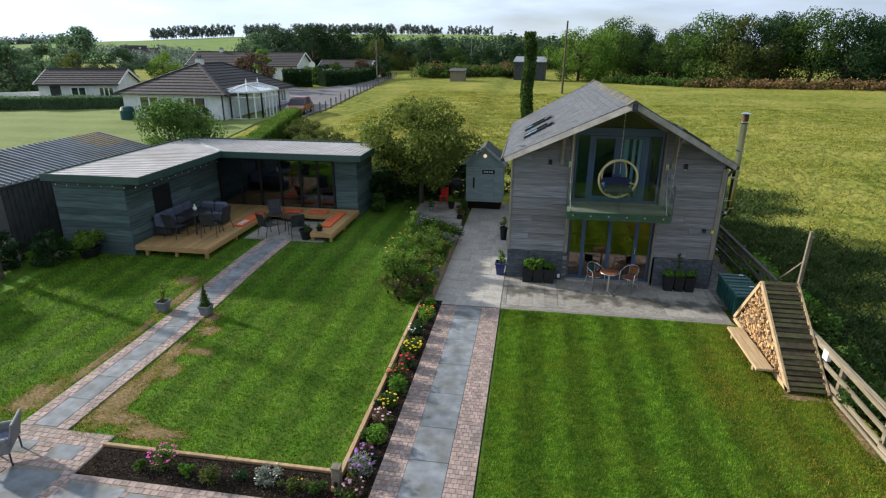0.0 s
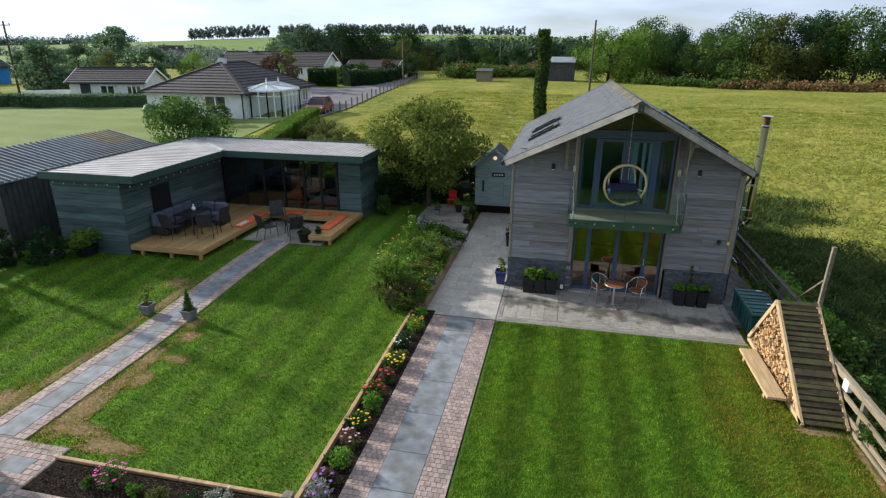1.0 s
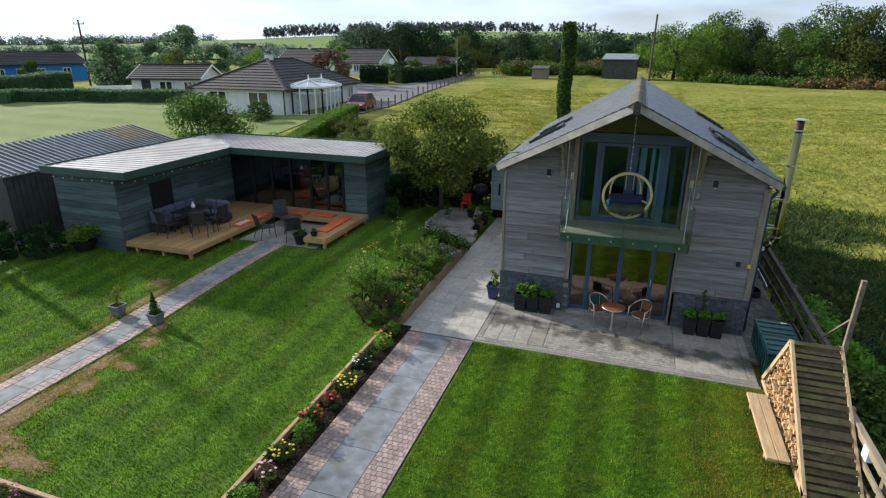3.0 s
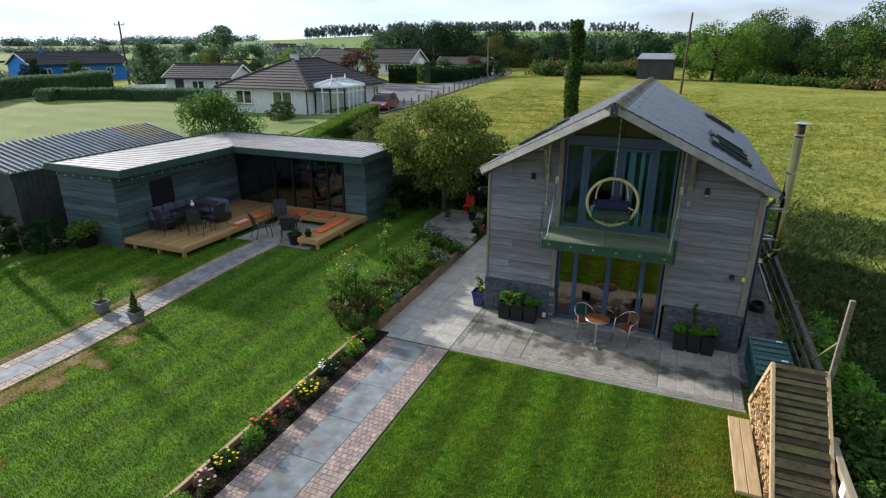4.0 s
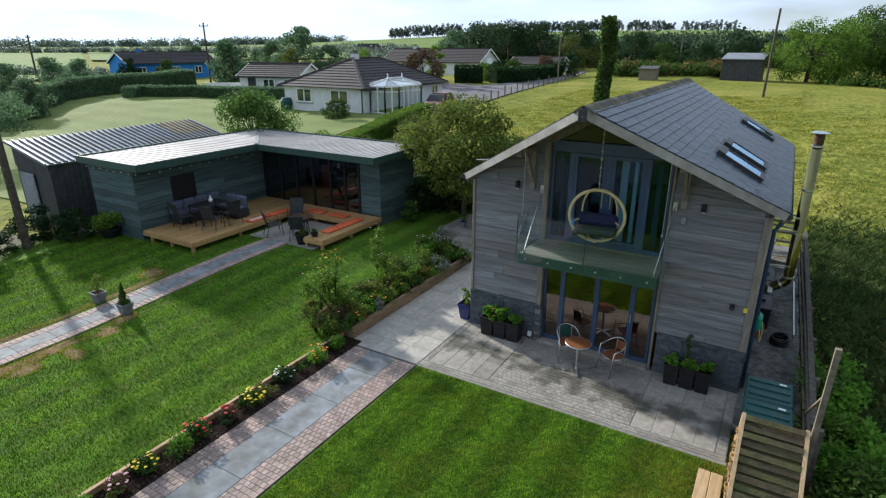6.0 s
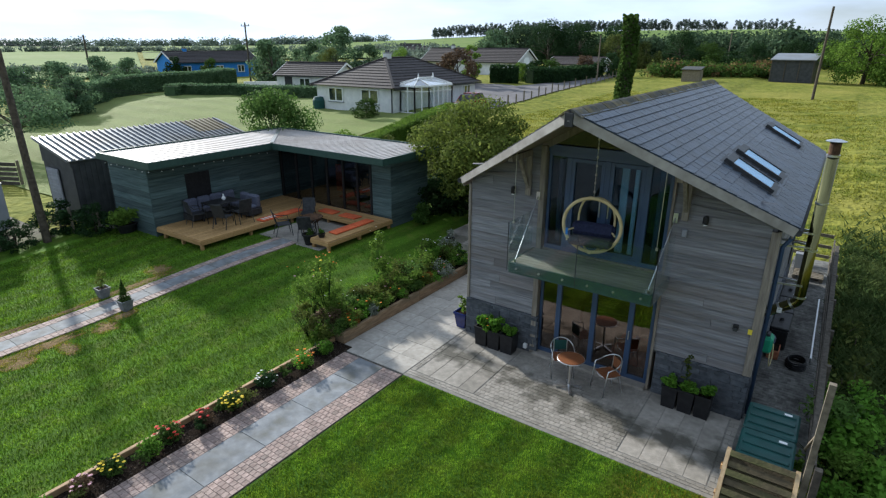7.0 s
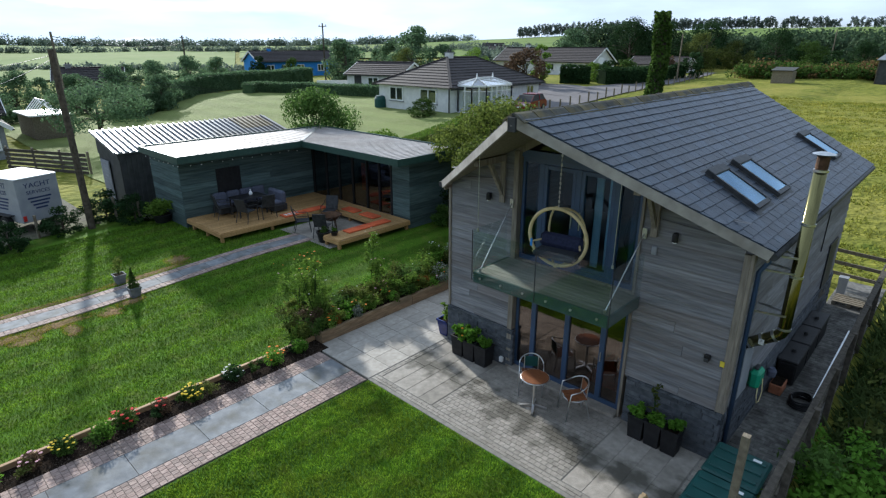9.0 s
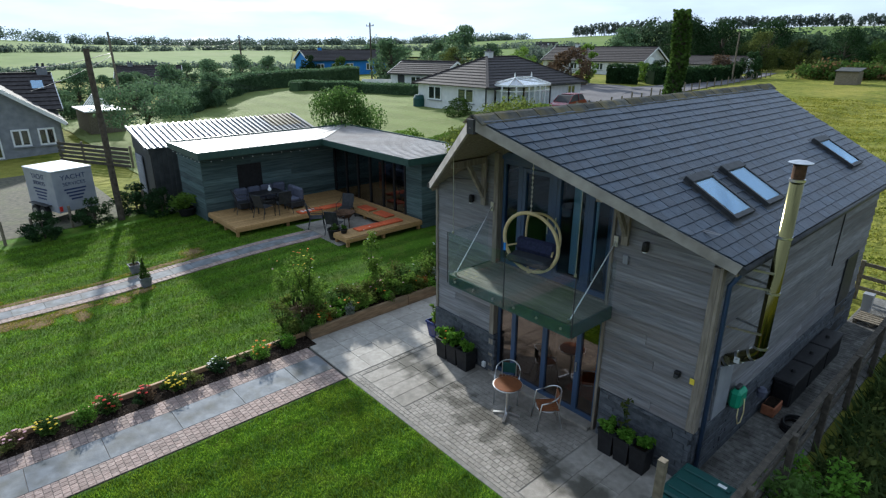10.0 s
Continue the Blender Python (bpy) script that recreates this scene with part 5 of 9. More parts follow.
# timber edges and soil
def edging(name, label, x0, x1, y0, y1, z0, z1, mat="edge_timber"):
    return tagged(link(name, boxed(x0, x1, y0, y1, z0, z1, 0.008), M[mat]), label, "timber edging", "", "structure")


edging("sleeper_edge", "new softwood sleeper edging the lawn", -3.7, -3.62, 6.4, 10.4, -0.05, 0.13)
edging("sleeper_edge", "new softwood sleeper edging the lawn", -3.7, -3.62, 10.41, 14.2, -0.05, 0.13)
edging("sleeper_edge", "new softwood sleeper edging the lawn", -8.25, -5.8, 6.8, 6.875, -0.05, 0.1)
edging("sleeper_edge", "new softwood sleeper edging the lawn", -5.79, -3.73, 6.8, 6.875, -0.05, 0.1)
tagged(link("bed_soil", boxed(-3.61, PX0 + 0.0, 5.2, 14.2, -0.1, 0.03), M["soil"]), "dark damp soil of the narrow flower bed", "soil", "", "structure")
tagged(link("bed_soil", boxed(-8.2, -3.6, 6.1, 6.8, -0.1, 0.05), M["soil"]), "dark damp soil of the front flower bed", "soil", "", "structure")
post = thing("corner_post", (-3.62, 6.5, 0), "short weathered timber post at the bed corner", "post")
part("post", boxed(-0.07, 0.07, -0.07, 0.07, -0.1, 0.47, 0.008), M["old_wood"], post)
part("cap", boxed(-0.08, 0.08, -0.08, 0.08, 0.47, 0.5, 0.006), M["old_wood"], post)
part("lamp", boxed(-0.03, 0.03, -0.09, -0.07, 0.12, 0.24, 0.006), M["black"], post)
# raised bed
for a in ((-3.45, -3.34, 14.22, 17.2), (-3.45, -3.34, 17.21, 20.2), (-4.55, -4.44, 14.22, 17.2), (-4.55, -4.44, 17.21, 20.2)):
    edging("sleeper_edge", "weathered sleeper wall of the raised bed", *a, -0.05, 0.3 if a[0] > -4 else 0.42, "bed_timber")
edging("sleeper_edge", "weathered sleeper end of the raised bed", -4.44, -3.45, 14.22, 14.33, -0.05, 0.28, "bed_timber")
edging("sleeper_edge", "weathered sleeper end of the raised bed", -4.44, -3.45, 20.1, 20.2, -0.05, 0.36, "bed_timber")
tagged(link("bed_soil", boxed(-4.44, -3.45, 14.33, 20.1, -0.1, 0.26), M["soil"]), "dark soil of the raised bed", "soil", "", "structure")

# the left path, slightly turned
lpath = thing("garden_path", (-9.76, 7.1, 0), "brick-edged blue slab path to the timber terrace", "path", "", "structure", rz=0.4)
LPW = 0.53


def lz(t):
    p = lpath.matrix_basis @ Vector((0, t, 0))
    return gz(p.x, p.y)


n_seg = 24
v, f = [], []
for i in range(n_seg + 1):
    t = 11.0 * i / n_seg
    for x in (-LPW, LPW):
        v.append((x, t, lz(t) + 0.054))
f = [[2 * i, 2 * i + 1, 2 * i + 3, 2 * i + 2] for i in range(n_seg)]
raw("bedding", v, f, M["pale_joint"], lpath, "sandy joints")
t = 0.05
while t < 10.9:
    ln = min(rp.uniform(0.6, 0.95), 10.95 - t)
    o = part("slab", boxed(-0.25, 0.25, -ln / 2 + 0.004, ln / 2 - 0.004, -0.02, 0.018, 0.003), M["blue_slab"], lpath)
    o.matrix_basis = pose(0, t + ln / 2, lz(t + ln / 2) + 0.045, math.degrees(math.atan2(lz(t + ln) - lz(t), ln)), 0, 0)
    t += ln
# near terrace of brick and slab
TERRACE_SLABS = ((-9.93, -9.5, 6.42, 6.76), (-9.1, -8.53, 6.36, 6.74), (-9.45, -8.42, 5.35, 6.06), (-8.15, -7.08, 5.15, 5.9), (-6.98, -5.95, 5.05, 5.82), (-5.85, -4.85, 5.0, 5.78), (-10.9, -9.75, 5.3, 6.1))
terrace = thing("brick_terrace", (0, 0, 0), "brick terrace with blue slab panels", "terrace", "", "structure")
part("bedding", boxed(-16, -8.22, -6, 7.12, -0.1, 0.045), M["pale_joint"], terrace)
part("bedding", boxed(-8.22, -3.1, -6, 6.09, -0.1, 0.045), M["pale_joint"], terrace)
for x0, x1, y0, y1 in TERRACE_SLABS:
    part("slab", boxed(x0, x1, y0, y1, 0.0, 0.052, 0.004), M["blue_slab"], terrace)
tagged(sheet("terrace_paving", np.linspace(-11.2, -8.1, 8), np.linspace(17.9, 20.6, 8), 0.045, M["concrete_joined"], "grey slab paving inside the seating corner", "paving"))

# bricks, one by one, in the stretch by the house end; the rest joined
BW, BL = 0.1148, 0.102
bm = boxed(-BL / 2 + 0.003, BL / 2 - 0.003, -BW / 2 + 0.003, BW / 2 - 0.003, -0.03, 0.0, 0.004)
brick_me = bpy.data.meshes.new("brick")
bm.to_mesh(brick_me)
bm.free()
brick_me.materials.append(M["brick_pav"])


def joined_boxes(name, cells, material, parent, thick=0.035):
    """Many small paving blocks (centre x, y, top z, half length, half width) in one mesh."""
    c = np.array(cells, float)
    n = len(c)
    sx = np.array([-1, 1, 1, -1, -1, 1, 1, -1])
    sy = np.array([-1, -1, 1, 1, -1, -1, 1, 1])
    inner = np.array([1, 1, 1, 1, 0.96, 0.96, 0.96, 0.96])
    top = np.array([0, 0, 0, 0, 1, 1, 1, 1])
    V = np.stack([c[:, 0:1] + sx * inner * c[:, 3:4], c[:, 1:2] + sy * inner * c[:, 4:5], c[:, 2:3] - thick * (1 - top)], -1).reshape(-1, 3)
    q = np.array([[4, 5, 6, 7], [0, 1, 5, 4], [1, 2, 6, 5], [2, 3, 7, 6], [3, 0, 4, 7]])
    F = (np.arange(n)[:, None, None] * 8 + q[None]).reshape(-1, 4)
    o = raw(name, V, F, material, parent)
    o["kind"] = "stuff"
    return o


def brick_cells(x0, x1, y0, y1, z, brick=(0.102, 0.115), skip=()):
    out = []
    rows = int(round((y1 - y0) / brick[1]))
    hh = (y1 - y0) / rows
    for r in range(rows):
        y = y0 + (r + 0.5) * hh
        x = x0 - (brick[0] / 2 if r % 2 else 0)
        while x < x1 - 0.01:
            a, b = max(x, x0), min(x + brick[0], x1)
            if b - a > 0.03:
                cx, cy = (a + b) / 2, y
                if not any(s[0] - 0.02 < cx < s[1] + 0.02 and s[2] - 0.02 < cy < s[3] + 0.02 for s in skip):
                    out.append((cx, cy, z + rp.uniform(-0.0015, 0.0015), (b - a) / 2 - 0.003, hh / 2 - 0.003))
            x += brick[0]
    return out


cells = brick_cells(PX0, PSL, -8, 13.93, 0.034) + brick_cells(PSR, PX1, -8, 13.93, 0.034)
near = [c for c in cells if 9.8 < c[1] < 13.9 and abs(c[3] - 0.048) < 0.002][:300]
ids = set(map(tuple, near))
joined_boxes("brick_field", [c for c in cells if tuple(c) not in ids], M["brick_joined"], path)
cells = brick_cells(-16, -8.24, -6, 7.1, 0.052, (0.14, 0.12), TERRACE_SLABS)
cells += brick_cells(-8.24, -3.12, -6, 6.08, 0.052, (0.14, 0.12), TERRACE_SLABS)
joined_boxes("brick_field", cells, M["brick_joined"], terrace)
cells = []
for x0, x1 in ((-LPW, -0.26), (0.26, LPW)):
    for c in brick_cells(x0, x1, 0.02, 10.9, 0, (0.13, 0.14)):
        cells.append((c[0], c[1], lz(c[1]) + 0.062 + c[2], c[3], c[4]))
joined_boxes("brick_field", cells, M["brick_joined"], lpath)
# patio setts
setts = brick_cells(0.3, 3.26, 14.24, 16.42, 0.03, (0.11, 0.109))
sids = set(map(tuple, setts[:300]))
rest = [c for c in setts if tuple(c) not in sids] + brick_cells(-1.34, 4.92, 14.07, 14.22, 0.03, (0.15, 0.075)) + brick_cells(4.76, 4.92, 14.24, 16.42, 0.03, (0.16, 0.15)) + brick_cells(-1.34, -1.22, 14.24, 16.42, 0.03, (0.12, 0.16))
joined_boxes("sett_field", rest, M["concrete_joined"], patio)
joined_boxes("sett_field", brick_cells(4.95, 5.98, 16.2, 26.5, 0.026, (0.115, 0.11)), M["dirty_concrete"], patio)

# ---- the L-shaped garden room with its deck ----
SG = 0.22
SX0, SX1, SX2, SY0, SY1, SY2 = -16.65, -14.0, -7.8, 15.65, 21.35, 23.6
shed = thing("garden_room", (0, 0, 0), "dark-clad flat-roofed L-shaped garden room", "garden room")
part("wall", boxed(SX0, SX1 - 0.03, SY0 + 0.03, SY2, SG - 0.2, 2.82), M["dark_clad"], shed)
part("wall", boxed(-8.75, SX2 - 0.03, SY1 + 0.03, SY2, SG - 0.2, 2.82), M["dark_clad"], shed)
part("wall", boxed(SX1 - 0.03, -8.75, SY2 - 0.15, SY2, SG - 0.2, 2.82), M["dark_clad"], shed)
part("floor", boxed(SX1 - 0.03, -8.75, SY1 + 0.1, SY2 - 0.15, 0.5, 0.6), M["room_floor"], shed)
part("lintel", boxed(SX1, -8.75, SY1, SY1 + 0.14, 2.62, 2.82), M["dark_clad"], shed)
r6 = random.Random(6)
for i in range(11):
    z0 = SG + 0.0 + i * 0.235
    part("board", boxed(SX0, SX1 + 0.0, SY0 - 0.012 - r6.uniform(0, 0.008), SY0 + 0.03, z0 + 0.004, z0 + 0.23, 0.004), M["dark_clad"], shed)
    c = SY0 + r6.uniform(1.5, 3.8)
    for y0, y1 in ((SY0, c), (c + 0.005, SY1)):
        part("board", boxed(SX1 - 0.03, SX1 + 0.012 + r6.uniform(0, 0.008), y0, y1, z0 + 0.004, z0 + 0.23, 0.004), M["dark_clad"], shed)
    part("board", boxed(-8.72, SX2, SY1 - 0.012 - r6.uniform(0, 0.008), SY1 + 0.03, z0 + 0.004, z0 + 0.23, 0.004), M["dark_clad"], shed)
    part("board", boxed(SX2 - 0.03, SX2 + 0.012 + r6.uniform(0, 0.008), SY1, SY2, z0 + 0.004, z0 + 0.23, 0.004), M["dark_clad"], shed)
# glazed doors of the back wing and the window of the side wing
for i, x in enumerate((-13.9, -12.95, -12.05, -11.15, -10.25, -9.5, -8.8)):
    part("door_post", boxed(x - 0.045, x + 0.045, SY1 - 0.02, SY1 + 0.08, 0.6, 2.62, 0.004), M["black"], shed)
for x0, x1 in ((-13.855, -12.995), (-12.905, -12.095), (-12.005, -11.195), (-11.105, -10.295), (-10.205, -9.545), (-9.455, -8.845)):
    g = part("pane", boxed(x0, x1, SY1 + 0.02, SY1 + 0.032, 0.62, 2.6), M["room_glass"], shed)
    g.visible_shadow = False
part("towel", boxed(-10.95, -10.5, SY1 + 0.3, SY1 + 0.34, 1.2, 2.3, 0.01), M["orange"], shed, "orange cloth hung inside the glass doors")
part("window", boxed(SX1 + 0.0, SX1 + 0.03, 17.0, 18.0, 1.2, 2.3, 0.004), M["black"], shed, "dark window in the boarded side")
# roof in two mitred ribbed sheets, falling to the back
RA = [(-16.75, 15.34), (-13.16, 15.34), (-13.16, 20.4), (-16.75, 23.8)]
RB = [(-13.16, 20.4), (-7.33, 20.4), (-7.33, 23.8), (-16.75, 23.8)]


def shed_roof_z(x, y):
    return 3.08 - 0.02 * max(0, min(-13.16 - x, 4)) if y < 20.4 + (-13.16 - x) * 0.947 else 3.08 - 0.02 * (y - 20.4)


for pts in (RA, RB):
    part("roof", prism(bmesh.new(), [(x, y, shed_roof_z(x, y)) for x, y in pts], (0, 0, -0.05)), M["roof_sheet"], shed, "pale ribbed flat roof sheet")
bm = bmesh.new()
y = 15.5
while y < 23.6:
    x0 = -16.75
    x1 = -13.16 if y < 20.4 else -13.16 - (y - 20.4) * 1.056
    if x1 - x0 > 0.1:
        beam(bm, (x0, y, shed_roof_z(x0, y) + 0.012), (x1, y, shed_roof_z(x1, min(y, 20.39)) + 0.008), 0.035, 0.014)
    y += 0.3
x = -16.5
while x < -7.35:
    y0 = 20.4 if x > -13.16 else 20.4 + (-13.16 - x) * 0.947
    if 23.8 - y0 > 0.1:
        beam(bm, (x, y0, shed_roof_z(x, y0 + 0.01) + 0.012), (x, 23.8, shed_roof_z(x, 23.79) + 0.008), 0.035, 0.014)
    x += 0.22
part("roof_rib", bm, M["roof_sheet"], shed)["kind"] = "stuff"
part("valley", beam(bmesh.new(), (-13.16, 20.4, 3.1), (-16.7, 23.75, 3.03), 0.14, 0.02), M["steel"], shed, "bright metal valley strip")
for a, b in (((-16.75, 15.34), (-13.16, 15.34)), ((-13.16, 15.34), (-13.16, 20.4)), ((-13.16, 20.4), (-7.33, 20.4)), ((-7.33, 20.4), (-7.33, 23.8)), ((-16.75, 15.34), (-16.75, 23.8)), ((-16.75, 23.8), (-7.33, 23.8))):
    part("fascia", beam(bmesh.new(), (*a, 2.95), (*b, 2.95), 0.04, 0.24), M["green_steel"], shed, "dark green fascia")
part("soffit", boxed(-13.95, -13.2, 15.4, 20.42, 2.83, 2.86), M["dark_clad"], shed)
part("soffit", boxed(-13.95, -7.4, 20.43, SY1, 2.83, 2.86), M["dark_clad"], shed)
part("soffit", boxed(-16.7, -13.2, 15.38, SY0 - 0.03, 2.83, 2.86), M["dark_clad"], shed)
lights = thing("string_lights", (0, 0, 0), "string of small white bulbs along the eaves", "string lights")
bm = bmesh.new()
pts = []
for i in range(41):
    if i < 16:
        p = (-16.5 + i * 0.21, 15.4, 2.78 - 0.05 * abs(math.sin(i * 0.6)))
    else:
        p = (-13.25, 15.4 + (i - 15) * 0.2, 2.78 - 0.05 * abs(math.sin(i * 0.6)))
    pts.append(p)
tube(bm, pts, 0.006, 5)
part("cable", bm, M["black"], lights)
for p in pts[1::2]:
    bm = bmesh.new()
    bmesh.ops.create_icosphere(bm, subdivisions=1, radius=0.022, matrix=Matrix.Translation((p[0], p[1], p[2] - 0.035)))
    part("bulb", bm, M["pvc"], lights)

# deck and benches
deck = thing("deck", (0, 0, 0), "golden timber deck and built-in benches on short legs", "deck")
DZ = 0.62
x = -13.98
while x < -11.32:
    part("board", boxed(x + 0.003, x + 0.137, 15.68, 21.33, DZ - 0.03, DZ, 0.003), M["deck"], deck)
    x += 0.14
y = 20.32
while y < 21.3:
    part("board", boxed(-11.315, -7.75, y + 0.003, y + 0.137, DZ - 0.03, DZ, 0.003), M["deck"], deck)
    y += 0.14
x = -8.62
while x < -7.8:
    part("board", boxed(x + 0.003, x + 0.137, 18.05, 20.315, DZ - 0.03, DZ, 0.003), M["deck"], deck)
    x += 0.14
for a in ((-13.98, -11.3, 15.65, 15.69), (-11.33, -11.29, 15.69, 20.3), (-11.29, -8.62, 20.29, 20.33), (-8.64, -8.6, 18.05, 20.29), (-8.62, -7.76, 18.02, 18.06), (-7.77, -7.73, 18.05, 21.3)):
    part("rim", boxed(*a, DZ - 0.17, DZ - 0.032, 0.004), M["deck"], deck)
for x, y in ((-13.6, 15.75), (-12.5, 15.75), (-11.4, 15.75), (-11.4, 17.7), (-11.4, 19.6), (-10.2, 20.4), (-8.55, 18.12), (-7.85, 18.12), (-7.85, 19.6), (-7.85, 21.2), (-8.55, 19.8)):
    part("leg", boxed(x - 0.05, x + 0.05, y - 0.05, y + 0.05, 0.05, DZ - 0.035, 0.004), M["deck"], deck)


def cushion(x0, x1, y0, y1, label, bars=0):
    c = thing("cushion", (0, 0, 0), label, "cushion", "orange seat cushions")
    part("pad", boxed(x0, x1, y0, y1, DZ, DZ + 0.055, 0.02), M["orange"], c)
    for i in range(bars):
        yy = y0 + 0.12 + i * 0.16
        part("print", boxed(x0 + 0.1, x1 - 0.1, yy, yy + 0.1, DZ + 0.055, DZ + 0.059), M["pale_letter"], c)


cushion(-11.78, -11.36, 18.25, 19.2, "orange seat cushion with a pale print on the deck", 4)
cushion(-11.78, -11.36, 19.25, 20.2, "plain orange seat cushion on the deck edge")
cushion(-10.8, -10.0, 20.42, 20.86, "orange seat cushion with a pale print on the bench", 0)
cushion(-9.7, -8.85, 20.42, 20.86, "plain orange seat cushion on the back bench")
cushion(-8.5, -8.1, 18.75, 19.8, "long orange seat cushion on the bench arm")
cushion(-8.5, -8.1, 19.82, 20.7, "orange seat cushion in the bench corner")

# dining corner on the deck
sofa = thing("corner_sofa", (-13.2, 17.7, DZ), "blue-grey cushioned corner sofa on the deck", "sofa")
part("frame", box(boxed(-0.75, -0.1, -1.0, 1.2, 0.06, 0.3, 0.02), -0.1, 1.0, 0.6, 1.2, 0.06, 0.3, 0.02), M["dark_metal"], sofa)
for i in range(4):
    part("back_cushion", boxed(-0.75, -0.55, -0.98 + i * 0.54, -0.46 + i * 0.54, 0.3, 0.78, 0.06), M["grey_cloth"], sofa)
    part("seat_cushion", boxed(-0.55, -0.1, -0.98 + i * 0.54, -0.46 + i * 0.54, 0.3, 0.44, 0.04), M["grey_cloth"], sofa)
for i in range(2):
    part("back_cushion", boxed(-0.08 + i * 0.54, 0.44 + i * 0.54, 1.0, 1.2, 0.3, 0.78, 0.06), M["grey_cloth"], sofa)
    part("seat_cushion", boxed(-0.08 + i * 0.54, 0.44 + i * 0.54, 0.6, 1.0, 0.3, 0.44, 0.04), M["grey_cloth"], sofa)
dt = thing("deck_table", (-12.93, 17.68, DZ), "dark metal table with a glossy top on the deck", "table")
part("tabletop", boxed(-0.35, 0.45, -0.65, 0.55, 0.68, 0.71, 0.01), M["black"], dt)
for x, y in ((-0.3, -0.6), (0.4, -0.6), (0.4, 0.5), (-0.3, 0.5)):
    part("leg", boxed(x - 0.02, x + 0.02, y - 0.02, y + 0.02, 0, 0.68), M["dark_metal"], dt)
vase = thing("vase", (-12.95, 17.8, DZ + 0.71), "small white bulb vase on the table", "vase")
bm = bmesh.new()
lathe(bm, [(0.05, 0), (0.08, 0.06), (0.055, 0.12), (0.025, 0.16), (0.035, 0.22)], 14)
part("body", bm, M["pvc"], vase)


def mesh_chair(x, y, z, rz, label):
    """A dark metal armchair with a sling seat."""
    c = thing("garden_chair", (x, y, z), label, "chair", "dark garden chairs", rz=rz)
    part("seat", boxed(-0.24, 0.24, -0.22, 0.24, 0.40, 0.425, 0.008), M["dark_metal"], c)
    bk = part("backrest", boxed(-0.24, 0.24, -0.015, 0.015, 0, 0.52, 0.008), M["dark_metal"], c)
    bk.matrix_basis = pose(0, 0.24, 0.42, -16, 0, 0)
    for s in (-1, 1):
        bm = bmesh.new()
        tube(bm, [(s * 0.26, -0.26, 0.0), (s * 0.27, -0.22, 0.4), (s * 0.28, -0.2, 0.62), (s * 0.28, 0.2, 0.65), (s * 0.26, 0.32, 0.78)], 0.014, 7)
        part("arm", bm, M["dark_metal"], c)
        part("leg", rod(bmesh.new(), (s * 0.25, 0.22, 0.42), (s * 0.27, 0.34, 0.0), 0.014), M["dark_metal"], c)
    return c


mesh_chair(-12.0, 17.1, DZ, 200, "dark metal garden chair at the deck table")
mesh_chair(-12.05, 17.9, DZ, 260, "dark metal garden chair at the deck table")
mesh_chair(-13.1, 16.75, DZ, 170, "dark metal garden chair at the deck table")
PG = gz(-10, 19) + 0.05
mesh_chair(-10.4, 18.4, PG, 150, "dark metal garden chair by the fire bowl")
mesh_chair(-10.75, 19.85, PG, 35, "dark metal garden chair by the fire bowl")
mesh_chair(-9.35, 18.55, PG, 215, "dark metal garden chair by the fire bowl")
fire = thing("fire_bowl", (-9.85, 19.25, PG), "rusty steel fire bowl on legs, ash inside", "fire bowl")
bm = bmesh.new()
lathe(bm, [(0.06, 0.32), (0.24, 0.38), (0.36, 0.52), (0.42, 0.55), (0.41, 0.57), (0.34, 0.53), (0.2, 0.42), (0.04, 0.40)], 24)
part("bowl", bm, M["rust"], fire)
for i in range(3):
    a = i * 2.1
    part("leg", rod(bmesh.new(), (0.28 * math.cos(a), 0.28 * math.sin(a), 0.42), (0.34 * math.cos(a), 0.34 * math.sin(a), 0), 0.015), M["rust"], fire)

# the ribbed lean-to barn
barn = thing("barn", (0, 0, 0), "dark ribbed-steel lean-to barn with grey roof", "barn")
AX0, AX1, AY0, AY1 = -20.5, -17.95, 14.85, 23.0
part("wall", boxed(AX0 + 0.05, AX1 - 0.05, AY0 + 0.1, AY1 - 0.1, -0.1, 2.5), M["barn_wall"], barn)
part("wall", prism(bmesh.new(), [(AX0 + 0.06, AY0 + 0.06, 2.4), (AX1 - 0.06, AY0 + 0.06, 2.4), (AX1 - 0.06, AY0 + 0.06, 2.62), (AX0 + 0.06, AY0 + 0.06, 3.2)], (0, AY1 - AY0 - 0.12, 0)), M["barn_wall"], barn)
bm = bmesh.new()
y = AY0 + 0.15
while y < AY1:
    box(bm, AX1 - 0.055, AX1 - 0.02, y, y + 0.08, 0, 2.5)
    y += 0.2
part("wall_rib", bm, M["barn_wall"], barn)["kind"] = "stuff"
part("roof", prism(bmesh.new(), [(AX0 - 0.1, AY0 - 0.1, 3.31), (AX1 + 0.08, AY0 - 0.1, 2.68), (AX1 + 0.08, AY1, 2.68), (AX0 - 0.1, AY1, 3.31)], (0, 0, -0.04)), M["barn_sheet"], barn, "grey ribbed roof sheet")
bm = bmesh.new()
y = AY0 - 0.05
while y < AY1:
    if 20.9 < y < 22.7:
        part("patch_rib", beam(bmesh.new(), (AX0 - 0.1, y, 3.337), (AX0 + 1.5, y, 2.968), 0.075, 0.062), M["brown_sheet"], barn)
        beam(bm, (AX0 + 1.5, y, 2.966), (AX1 + 0.08, y, 2.705), 0.07, 0.06)
    else:
        beam(bm, (AX0 - 0.1, y, 3.335), (AX1 + 0.08, y, 2.705), 0.07, 0.06)
    y += 0.25
part("roof_rib", bm, M["barn_sheet"], barn)["kind"] = "stuff"
